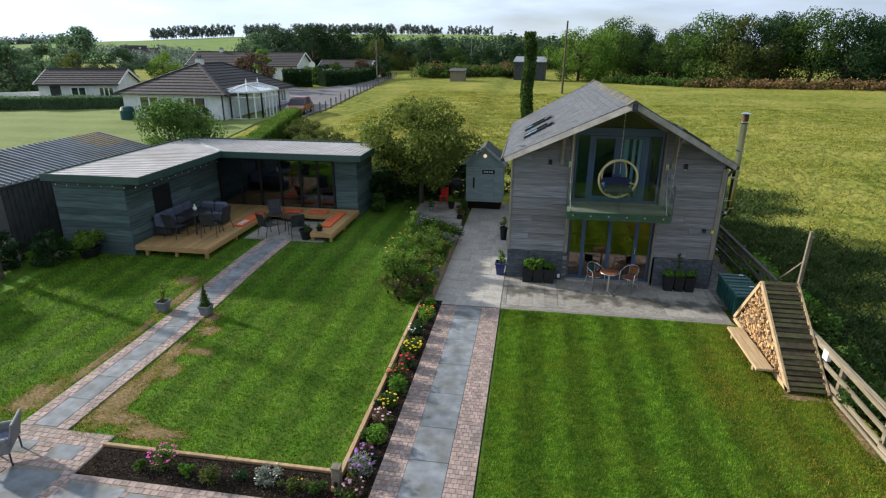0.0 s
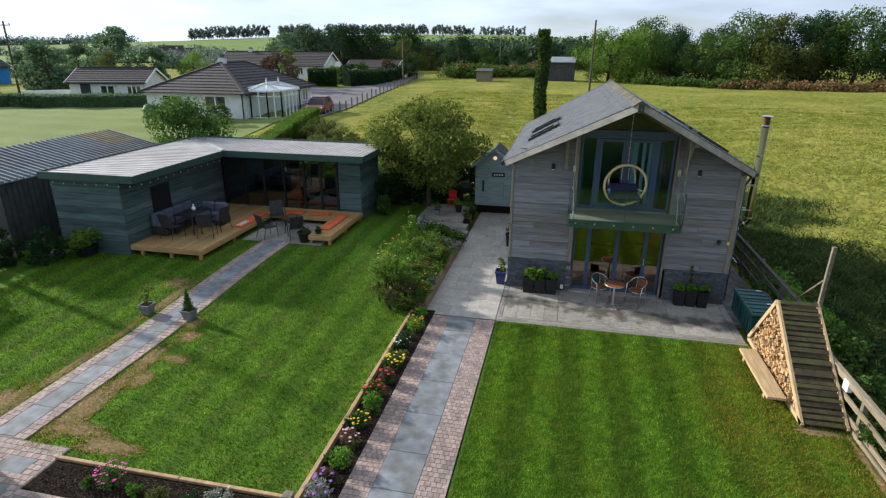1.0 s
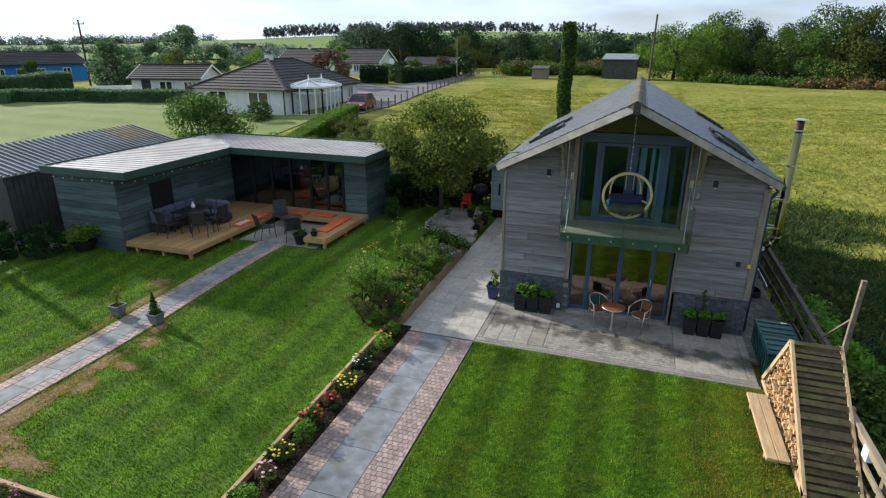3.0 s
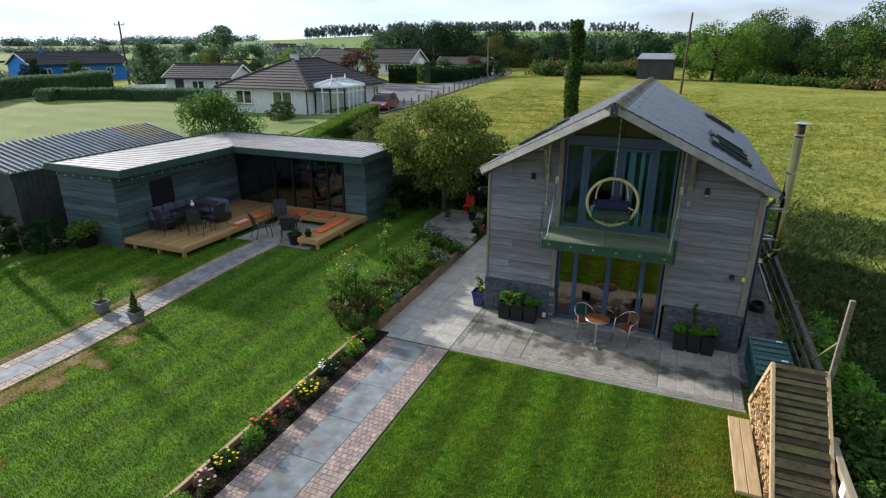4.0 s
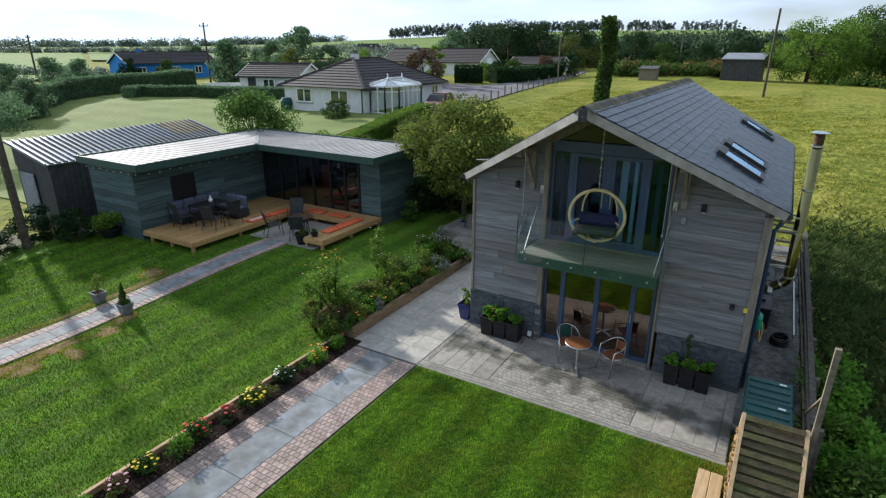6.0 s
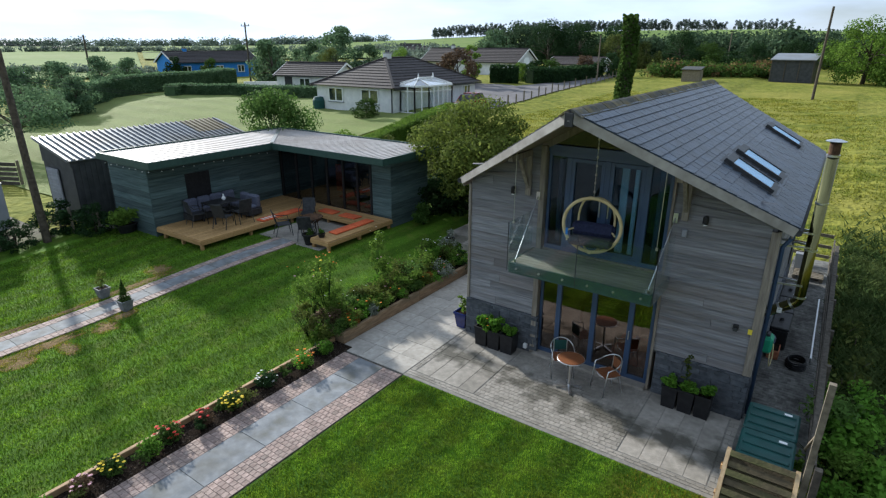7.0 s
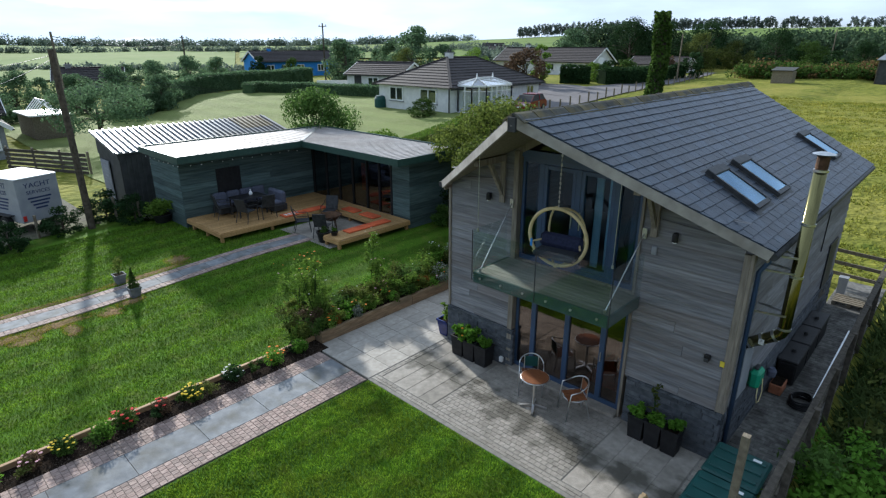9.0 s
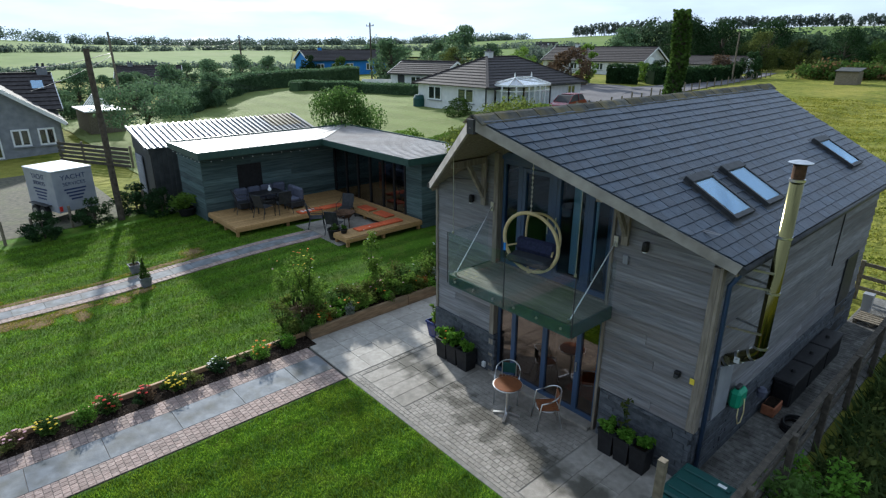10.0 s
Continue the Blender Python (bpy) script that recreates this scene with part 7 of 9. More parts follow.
def tiled_slope(bm, a, b, c, d, rows):
    """A roof slope from eave a-b to ridge d-c, in stepped courses."""
    a, b, c, d = map(Vector, (a, b, c, d))
    nrm = (b - a).cross(d - a).normalized()
    if nrm.z < 0:
        nrm = -nrm
    for i in range(rows):
        f0, f1 = i / rows, (i + 1) / rows
        p, q, r, s = a.lerp(d, f0), b.lerp(c, f0), b.lerp(c, f1), a.lerp(d, f1)
        vs = [bm.verts.new(v) for v in (p + nrm * 0.06, q + nrm * 0.06, r + nrm * 0.01, s + nrm * 0.01, p, q, r - nrm * 0.05, s - nrm * 0.05)]
        for f in ((0, 1, 2, 3), (5, 4, 7, 6), (1, 0, 4, 5), (0, 3, 7, 4), (2, 1, 5, 6), (3, 2, 6, 7)):
            bm.faces.new([vs[k] for k in f])


def window(parent, m, w, h, bars=1, frame_mat="pvc"):
    """A window with frame, panes and sill, facing -y of its own pose m."""
    o = thing("window")
    o.parent = parent
    o.matrix_basis = m
    for z in (0, h - 0.1):
        part("rail", boxed(-w / 2, w / 2, -0.08, 0.03, z, z + 0.1), M[frame_mat], o)
    for x in (-w / 2, w / 2 - 0.1):
        part("jamb", boxed(x, x + 0.1, -0.08, 0.03, 0.1, h - 0.1), M[frame_mat], o)
    part("sill", boxed(-w / 2 - 0.08, w / 2 + 0.08, -0.12, 0.05, -0.07, 0.0), M["grey_render"], o)
    xs = [-w / 2 + 0.07 + i * (w - 0.14) / (bars + 1) for i in range(bars + 2)]
    for x in xs[1:-1]:
        part("mullion", boxed(x - 0.055, x + 0.055, -0.08, 0.03, 0.07, h - 0.07), M[frame_mat], o)
    for x0, x1 in zip(xs, xs[1:]):
        part("pane", boxed(x0 + 0.02, x1 - 0.02, -0.05, -0.042, 0.07, h - 0.07), M["cons_glass"], o)
        # black sheet behind the pane, painted darkness for the unlit room
        part("room", boxed(x0, x1, -0.02, -0.006, 0.07, h - 0.07), M["black"], o)
    return o


def cottage(name, x, y, z, rz, w, d, eave, ridge, wall, label, openings=(), hip=False, chimney=True, over=0.35, gable_windows=(), stack=0.25):
    """A house of w by d metres whose ridge runs along its own x; its front faces -y. Openings: (x, z, w, h, kind)."""
    h = thing(name, (x, y, z), label, "house", rz=rz)
    bm = boxed(-w / 2, w / 2, -d / 2, d / 2, -0.6, eave)
    part("wall", bm, M[wall], h)
    ro = bmesh.new()
    ew, ed = w / 2 + over, d / 2 + over
    if hip:
        rr = w / 2 - d / 2 + over * 0.2
        ends = ((-max(rr, 0.3), 0), (max(rr, 0.3), 0))
    else:
        ends = ((-ew, 0), (ew, 0))
        for s in (-1, 1):
            part("gable", prism(bmesh.new(), [(s * w / 2, -d / 2, eave), (s * w / 2, d / 2, eave), (s * w / 2, 0, ridge - 0.2)], (-s * 0.15, 0, 0)), M[wall], h)
            for t in (-1, 1):
                part("barge_board", beam(bmesh.new(), (s * ew, t * ed, eave - 0.1), (s * ew, 0, ridge - 0.08), 0.05, 0.22, (0, 0, 1)), M["pvc"], h)
    L, R = Vector((ends[0][0], 0, ridge)), Vector((ends[1][0], 0, ridge))
    rows = max(6, int(math.hypot(d / 2, ridge - eave) / 0.42))
    tiled_slope(ro, (-ew, -ed, eave - 0.05), (ew, -ed, eave - 0.05), R, L, rows)
    tiled_slope(ro, (-ew, ed, eave - 0.05), (ew, ed, eave - 0.05), R, L, rows)
    if hip:
        tiled_slope(ro, (-ew, -ed, eave - 0.05), (-ew, ed, eave - 0.05), L, L, rows)
        tiled_slope(ro, (ew, -ed, eave - 0.05), (ew, ed, eave - 0.05), R, R, rows)
    part("roof", ro, M["tile_roof"], h, "brown tiled roof")["kind"] = "stuff"
    part("ridge", beam(bmesh.new(), L + Vector((0, 0, 0.05)), R + Vector((0, 0, 0.05)), 0.26, 0.1), M["tile_roof"], h)
    for s in (-1, 1):
        part("gutter", beam(bmesh.new(), (-ew, s * (ed + 0.04), eave - 0.12), (ew, s * (ed + 0.04), eave - 0.12), 0.1, 0.1), M["dark_metal"], h)
    if hip:
        for e, sx in ((L, -1), (R, 1)):
            for sy in (-1, 1):
                part("hip_tile", beam(bmesh.new(), (sx * ew, sy * ed, eave), e + Vector((0, 0, 0.05)), 0.24, 0.1), M["tile_roof"], h)
    if chimney:
        c = thing("chimney")
        c.parent = h
        cx = ends[0][0] + (0.3 if hip else w * stack)
        part("shaft", boxed(cx - 0.32, cx + 0.32, -0.24, 0.24, ridge - 0.7, ridge + 0.4, 0.01), M[wall], c)
        part("cap", boxed(cx - 0.37, cx + 0.37, -0.29, 0.29, ridge + 0.4, ridge + 0.47), M["grey_render"], c)
        for k in (-0.16, 0.16):
            part("pot", rod(bmesh.new(), (cx + k, 0, ridge + 0.47), (cx + k, 0, ridge + 0.7), 0.1, 0.08), M["dark_metal"], c)
    for ox, oz, ow, oh, kind in openings:
        if kind == "door":
            part("door", boxed(ox - ow / 2, ox + ow / 2, -d / 2 - 0.05, -d / 2 + 0.02, oz, oz + oh), M["dark_metal"], h)
        else:
            window(h, pose(ox, -d / 2, oz), ow, oh, kind)
    for s, oy, oz, ow, oh in gable_windows:
        window(h, pose(s * w / 2, oy, oz, 0, 0, 90 * s), ow, oh, 1)
    return h


# bungalow with hipped roof; its ridge runs away from the garden
BGZ = 1.15
bung = cottage("bungalow", -30.1, 49.3, BGZ, 90, 12.8, 9.0, 2.35, 4.6, "white", "white rendered bungalow with brown hipped roof", (), True, True, 0.45)
for yy, ww in ((-2.1, 1.15), (1.95, 1.3)):
    window(bung, pose(-6.4, -yy, 0.95, 0, 0, -90), ww * 1.55, 1.2, 1)
part("downpipe", rod(bmesh.new(), (-6.46, -4.4, 0), (-6.46, -4.4, 2.3), 0.05), M["dark_metal"], bung)
window(bung, pose(4.9, -4.5, 0.9), 1.2, 1.2, 1)
# conservatory
cons = thing("conservatory", (-24.75, 46.7, BGZ), "white framed conservatory with glass roof", "conservatory")
CH = 2.5
outline = [(-1.5, -2.6), (-0.7, -3.0), (0.8, -3.0), (1.6, -2.1), (1.6, 1.3), (-1.5, 1.3)]
for (x0, y0), (x1, y1) in zip(outline, outline[1:]):
    part("dwarf_wall", beam(bmesh.new(), (x0, y0, 0.15), (x1, y1, 0.15), 0.15, 0.5), M["white"], cons)
    part("head", beam(bmesh.new(), (x0, y0, CH), (x1, y1, CH), 0.12, 0.14), M["pvc"], cons)
    part("transom", beam(bmesh.new(), (x0, y0, CH - 0.42), (x1, y1, CH - 0.42), 0.07, 0.06), M["pvc"], cons)
    n = max(1, round(math.hypot(x1 - x0, y1 - y0) / 0.75))
    for i in range(n + 1):
        px, py = x0 + (x1 - x0) * i / n, y0 + (y1 - y0) * i / n
        part("mullion", boxed(px - 0.045, px + 0.045, py - 0.045, py + 0.045, 0.4, CH), M["pvc"], cons)
    for i in range(n):
        a = Vector((x0 + (x1 - x0) * (i + 0.06) / n, y0 + (y1 - y0) * (i + 0.06) / n, 0.42))
        b = Vector((x0 + (x1 - x0) * (i + 0.94) / n, y0 + (y1 - y0) * (i + 0.94) / n, 0.42))
        bm = bmesh.new()
        bm.faces.new([bm.verts.new(p) for p in (a, b, b + Vector((0, 0, CH - 0.5)), a + Vector((0, 0, CH - 0.5)))])
        g = part("pane", bm, M["cons_glass"], cons)
        g.visible_shadow = False
# pale floor and white sheet, both unseen, added to brighten the panes
part("floor", boxed(-1.45, 1.5, -2.5, 1.28, -0.1, 0.12), M["drive"], cons, "pale tiled floor")
part("blind", boxed(-1.44, -1.4, -2.4, 1.25, 0.45, CH - 0.1), M["pvc"], cons, "added white sheet on the house side, brightening the panes")
ridge_a, ridge_b = Vector((0.05, -1.5, 3.05)), Vector((0.05, 0.6, 3.05))
ring = [Vector((x, y, CH + 0.07)) for x, y in outline]
for tri in ((ring[0], ring[1], ridge_a), (ring[1], ring[2], ridge_a), (ring[2], ring[3], ridge_a), (ring[3], ring[4], ridge_b, ridge_a), (ring[4], ring[5], ridge_b), (ring[5], ring[0], ridge_a, ridge_b)):
    bm = bmesh.new()
    bm.faces.new([bm.verts.new(p) for p in tri])
    part("roof_pane", bm, M["cons_roof"], cons)
    for k in range(len(tri) - 2):
        part("glazing_bar", beam(bmesh.new(), tri[k] + Vector((0, 0, 0.05)), tri[-1] + Vector((0, 0, 0.05)), 0.05, 0.05), M["pvc"], cons)
for e in (ridge_a, ridge_b):
    bm = bmesh.new()
    lathe(bm, [(0.12, 0), (0.05, 0.12), (0.07, 0.2), (0.01, 0.45)], 8, e)
    part("finial", bm, M["pvc"], cons)
part("ridge", beam(bmesh.new(), ridge_a + Vector((0, 0, 0.05)), ridge_b + Vector((0, 0, 0.05)), 0.1, 0.08), M["pvc"], cons)

cottage("white_house", -48.6, 93.5, gz(-48, 93.5) - 0.3, 0, 19, 7.0, 2.3, 4.4, "white", "long white house with a brown tiled roof", ((-3.0, 0.9, 1.3, 1.1, 1), (2.0, 0.9, 1.3, 1.1, 1), (5.5, 0.9, 1.0, 1.1, 1)), gable_windows=((1, 0.0, 1.0, 0.9, 1.2),))
cottage("low_house", -37.5, 112, gz(-36, 112) - 0.3, 0, 10, 5.5, 1.7, 3.0, "white", "low white outbuilding with brown roof", ((2.0, 0.1, 1.4, 1.5, "door"), (-2, 0.6, 1.1, 0.8, 1)), False, False)
cottage("far_bungalow", -47.8, 55.3, gz(-48, 55.3) - 0.2, 16, 7.6, 5.6, 2.2, 3.55, "white", "white bungalow with brown tiled roof behind the hedge", ((-2.2, 0.1, 1.0, 1.9, "door"), (0.0, 0.9, 1.5, 1.0, 1), (2.7, 0.9, 1.5, 1.0, 2)), False, False, 0.3)
cottage("blue_house", -89.0, 68.2, gz(-89, 68) + 0.2, 84, 15.5, 6.5, 2.6, 4.3, "blue_render", "bright blue house with a dark roof", ((-5.6, 0.8, 1.3, 1.2, 1), (-2.7, 0.8, 1.3, 1.2, 1), (0.2, 0.8, 1.3, 1.2, 1), (4.2, 0.8, 1.3, 1.2, 1)), False, True)
cottage("grey_house", -40.1, 10.4, 0.0, -4, 8.0, 8.4, 2.1, 5.4, "grey_render", "grey rendered house with a low dark gable roof", (), False, False, 0.4, gable_windows=((1, 3.45, 0.75, 0.9, 1.05), (1, 2.1, 0.75, 0.95, 1.05), (1, 0.6, 0.1, 0.9, 2.0), (1, 1.0, 3.1, 0.8, 1.2)))
wing = cottage("grey_house", -43.5, 10.7, 0.1, -94, 9.0, 6.8, 2.5, 4.7, "grey_render", "rear wing of the grey house with a dark roof", (), False, True, 0.3, (), 0.06)
rl = part("rooflight", boxed(-0.42, 0.42, -0.55, 0.55, 0.0, 0.09, 0.01), M["dark_metal"], wing, "dark framed rooflight in the tiled slope")
rl.matrix_basis = pose(-3.76, 1.35, 3.95, -31.3, 0, 0)
part("pane", boxed(-0.34, 0.34, -0.46, 0.46, 0.09, 0.095), M["roof_glass"], rl)
cottage("dark_cottage", -84.0, 33.0, 0.4, 70, 8, 4.6, 1.9, 3.5, "grey_render", "dark-roofed cottage among the trees", (), False, True)
cottage("hill_house", -150.0, 210.0, 2.5, 10, 10, 6, 2.4, 4.6, "white", "far white house with a slate roof", ((0, 1, 1.5, 1.2, 1),), False, True)
cottage("hill_house", -175.0, 236.0, 3.6, 30, 10, 6, 2.4, 4.6, "grey_render", "far grey house among trees", ((0, 1, 1.5, 1.2, 1),), False, True)
# far farm barn with a pale roof, at the end of the field
fb = thing("farm_barn", (-1.7, 102.5, gz(-1.7, 102.5) + 0.35), "low dark farm barn with a pale roof", "barn", rz=-3)
fb.matrix_basis = fb.matrix_basis @ Matrix.Diagonal((0.72, 0.9, 0.88, 1))
part("wall", boxed(-3.6, 3.6, -2.6, 2.6, -0.5, 2.95), M["barn_wall"], fb)
part("roof", prism(bmesh.new(), [(-3.85, -3.0, 2.95), (3.85, -3.0, 2.95), (3.85, 2.9, 3.85), (-3.85, 2.9, 3.85)], (0, 0, 0.12)), M["barn_sheet"], fb)
for i in range(4):
    part("bay_post", boxed(-3.6 + i * 2.35, -3.45 + i * 2.35, -2.7, -2.58, -0.4, 2.95), M["dark_wood"], fb)
hut2 = thing("field_hut", (-12.95, 92.2, gz(-12.95, 92.2)), "small grey timber field hut", "hut")
part("wall", boxed(-1.15, 1.15, -1.0, 1.0, -0.2, 1.5), M["old_wood"], hut2)
part("roof", prism(bmesh.new(), [(-1.3, -1.2, 1.5), (1.3, -1.2, 1.5), (1.3, 1.2, 1.85), (-1.3, 1.2, 1.85)], (0, 0, 0.08)), M["felt"], hut2)
lean = thing("side_garage", (-38.6, 52.6, 1.0), "pale metal garden garage by the bungalow", "garage")
part("wall", boxed(-1.6, 1.6, -2.5, 2.5, -0.3, 2.0), M["shed_paint"], lean)
part("roof", prism(bmesh.new(), [(-1.8, -2.7, 2.0), (1.8, -2.7, 2.0), (1.8, -2.7, 2.05), (0, -2.7, 2.6), (-1.8, -2.7, 2.05)], (0, 5.4, 0)), M["barn_sheet"], lean)
oil = thing("oil_tank", (-34.3, 42.8, 1.0), "green plastic oil tank beside the bungalow", "tank")
bm = bmesh.new()
lathe(bm, [(0.5, 0.2), (0.6, 0.35), (0.6, 1.1), (0.45, 1.4), (0.1, 1.45)], 16)
part("body", bm, M["green_plastic"], oil)
part("base", boxed(-0.6, 0.6, -0.6, 0.6, -0.1, 0.2), M["concrete"], oil)
pergola = thing("greenhouse", (-44.0, 18.2, 0.1), "small white-framed glasshouse on a timber lean-to", "greenhouse")
part("wall", boxed(-2.2, 2.2, -1.2, 1.2, 0, 1.9), M["old_wood"], pergola)
part("roof", boxed(-2.4, 2.4, -1.4, 1.4, 1.9, 2.0), M["pvc"], pergola)
for i in range(6):
    part("glazing_bar", beam(bmesh.new(), (-1.5 + i * 0.6, -0.8, 2.0), (-1.5 + i * 0.6, 0, 2.9), 0.05, 0.05), M["pvc"], pergola)
    part("glazing_bar", beam(bmesh.new(), (-1.5 + i * 0.6, 0.8, 2.0), (-1.5 + i * 0.6, 0, 2.9), 0.05, 0.05), M["pvc"], pergola)
part("ridge", beam(bmesh.new(), (-1.6, 0, 2.9), (1.6, 0, 2.9), 0.06, 0.06), M["pvc"], pergola)

panel = thing("slat_fence", (0, 0, 0), "dark horizontal slat fence beside the grey house", "fence")
for i in range(5):
    part("slat", beam(bmesh.new(), (-32.8, 13.6, 0.25 + i * 0.24), (-27.5, 16.2, 0.25 + i * 0.24), 0.03, 0.17), M["dark_wood"], panel)
for i in range(4):
    part("post", boxed(-32.8 + i * 1.76 - 0.05, -32.8 + i * 1.76 + 0.05, 13.65 + i * 0.87, 13.75 + i * 0.87, 0, 1.4), M["old_wood"], panel)


def car(x, y, z, rz, paint, label):
    """A small hatchback: body with cabin, windows, wheels with rims, lights and plates."""
    c = thing("car", (x, y, z), label, "car", rz=rz)
    prof = [(-2.0, 0.35), (-2.02, 0.75), (-1.75, 0.98), (-1.65, 1.02), (1.0, 0.92), (1.9, 0.72), (2.02, 0.55), (2.0, 0.32)]
    part("body", prism(bmesh.new(), [(px, -0.85, pz) for px, pz in prof], (0, 1.7, 0)), M[paint], c)
    cab = [(-1.8, 0.96), (-1.45, 1.46), (-0.1, 1.5), (0.45, 1.4), (1.15, 0.9)]
    bm = bmesh.new()
    a = [bm.verts.new((px, -0.8 + (pz - 0.95) * 0.25, pz)) for px, pz in cab]
    b = [bm.verts.new((px, 0.8 - (pz - 0.95) * 0.25, pz)) for px, pz in cab]
    bm.faces.new(a), bm.faces.new(b[::-1])
    for i in range(len(cab)):
        j = (i + 1) % len(cab)
        bm.faces.new([a[i], b[i], b[j], a[j]])
    bmesh.ops.recalc_face_normals(bm, faces=bm.faces[:])
    part("glasshouse", bm, M["black"], c)
    part("roof", boxed(-1.42, 0.1, -0.64, 0.64, 1.48, 1.53, 0.02), M[paint], c)
    for px in (-1.25, 1.25):
        for s in (-1, 1):
            w = part("wheel", rod(bmesh.new(), (px, s * 0.74, 0.31), (px, s * 0.88, 0.31), 0.31, n=18), M["rubber"], c)
            part("rim", rod(bmesh.new(), (px, s * 0.87, 0.31), (px, s * 0.9, 0.31), 0.19, n=12), M["steel"], w)
    for s in (-1, 1):
        part("headlight", boxed(1.85, 1.98, s * 0.62 - 0.16, s * 0.62 + 0.16, 0.58, 0.72, 0.02), M["pvc"], c)
        part("tail_light", boxed(-2.05, -1.98, s * 0.7 - 0.08, s * 0.7 + 0.08, 0.6, 0.9, 0.01), M["petal_red"], c)
        part("pillar", beam(bmesh.new(), (0.45, s * 0.7, 1.4), (1.15, s * 0.8, 0.92), 0.06, 0.06), M[paint], c)
        part("pillar", beam(bmesh.new(), (-0.6, s * 0.69, 1.49), (-0.6, s * 0.81, 0.95), 0.07, 0.07), M[paint], c)
    part("plate", boxed(2.0, 2.04, -0.25, 0.25, 0.42, 0.53), M["pvc"], c)
    c.matrix_basis = c.matrix_basis @ Matrix.Diagonal((0.92, 0.92, 0.92, 1))
    return c


car(-21.35, 48.1, 1.58, -82, "red_paint", "red hatchback parked on the lane")
car(-37.0, 86.5, gz(-37, 86.5) + 0.05, 15, "silver_paint", "silver car parked by the white house")

# box trailer with lettering
tr = thing("box_trailer", (-19.3, 11.75, 0.17), "white two-axle box trailer with dark blue lettering", "trailer", rz=18)
tr.matrix_basis = tr.matrix_basis @ Matrix.Diagonal((1.0, 1.12, 1.0, 1))
part("body", boxed(-1.08, 1.08, -0.68, 0.68, 0.33, 1.95, 0.02), M["trailer"], tr)
part("roof", boxed(-1.1, 1.1, -0.7, 0.7, 1.95, 2.0, 0.02), M["pvc"], tr)
for i in range(2):
    for s in (-1, 1):
        w = part("wheel", rod(bmesh.new(), (-0.35 + i * 0.6, s * 0.7, 0.28), (-0.35 + i * 0.6, s * 0.86, 0.28), 0.28, n=18), M["rubber"], tr)
        part("rim", rod(bmesh.new(), (-0.35 + i * 0.6, s * 0.85, 0.28), (-0.35 + i * 0.6, s * 0.88, 0.28), 0.15, n=12), M["steel"], w)
for s in (-1, 1):
    part("mudguard", boxed(-0.75, 0.65, s * 0.78 - 0.09, s * 0.78 + 0.09, 0.58, 0.62, 0.01), M["black"], tr)
part("drawbar", beam(bmesh.new(), (-1.15, 0, 0.4), (-2.0, 0, 0.4), 0.1, 0.1), M["steel"], tr)
part("tail_light", boxed(1.08, 1.1, -0.65, -0.55, 0.4, 0.6), M["petal_red"], tr)


def letters(text, size, m, parent, mat):
    cu = bpy.data.curves.new("lettering", "FONT")
    cu.body, cu.size, cu.extrude, cu.align_x = text, size, 0.002, "CENTER"
    tmp = new("lettering", cu)
    me = bpy.data.meshes.new_from_object(tmp.evaluated_get(bpy.context.evaluated_depsgraph_get()))
    bpy.data.objects.remove(tmp)
    me.materials.clear()
    me.materials.append(mat)
    o = new("lettering", me)
    o.parent = parent
    o.matrix_basis = m
    return o


for m in (pose(0, -0.685, 0, 90, 0, 0), pose(1.085, 0, 0, 90, 0, 90)):
    wd = 1.0 if m.translation.y < -0.5 else 0.75
    for text, z, size in (("YACHT", 1.6, 0.3 if wd > 0.9 else 0.26), ("SERVICES", 1.36, 0.22 if wd > 0.9 else 0.19)):
        letters(text, size, Matrix.Translation((0, 0, z)) @ m, tr, M["navy_paint"])
    for i in range(4):
        bar = part("letter_bar", boxed(-wd * 0.5 + 0.06 * i, wd * 0.5 - 0.06 * i, -0.03, 0.03, -0.001, 0.003), M["navy_paint"], tr)
        bar.matrix_basis = Matrix.Translation((0, 0, 1.2 - i * 0.13)) @ m

# poles and wires
def pole(x, y, h, label, lean=(0, 0), r=0.11, arms=False):
    z = gz(x, y)
    p = thing("utility_pole", (x, y, z), label, "pole")
    part("pole", rod(bmesh.new(), (0, 0, -0.3), (lean[0], lean[1], h), r, r * 0.75, 10), M["bark"] if r > 0.12 else M["old_wood"], p)
    if arms:
        part("crossarm", boxed(lean[0] - 0.9, lean[0] + 0.9, lean[1] - 0.05, lean[1] + 0.05, h - 0.5, h - 0.4), M["old_wood"], p)
        for k in (-0.8, 0, 0.8):
            part("insulator", rod(bmesh.new(), (lean[0] + k, lean[1], h - 0.4), (lean[0] + k, lean[1], h - 0.2), 0.05), M["dark_metal"], p)
    return p


pole(-16.95, 13.25, 6.5, "thick dark timber pole at the garden edge", (-0.1, -0.05), 0.135)
pole(2.55, 72.0, 8.3, "tall thin timber pole in the field", (0.1, 0.3), 0.13)
pole(-25.5, 89.5, 6.2, "grey utility pole beside the lane")
pole(-46.0, 20.4, 7.4, "utility pole behind the trees", (-0.5, 0), 0.11)
pole(-65.0, 58.6, 8.2, "utility pole with a crossarm far behind", (0, 0), 0.13, True)
pole(-118, 61, 7.6, "far utility pole with a crossarm", (0, 0), 0.2, True)
pole(-15.0, 130.0, 7, "far pole at the field end")


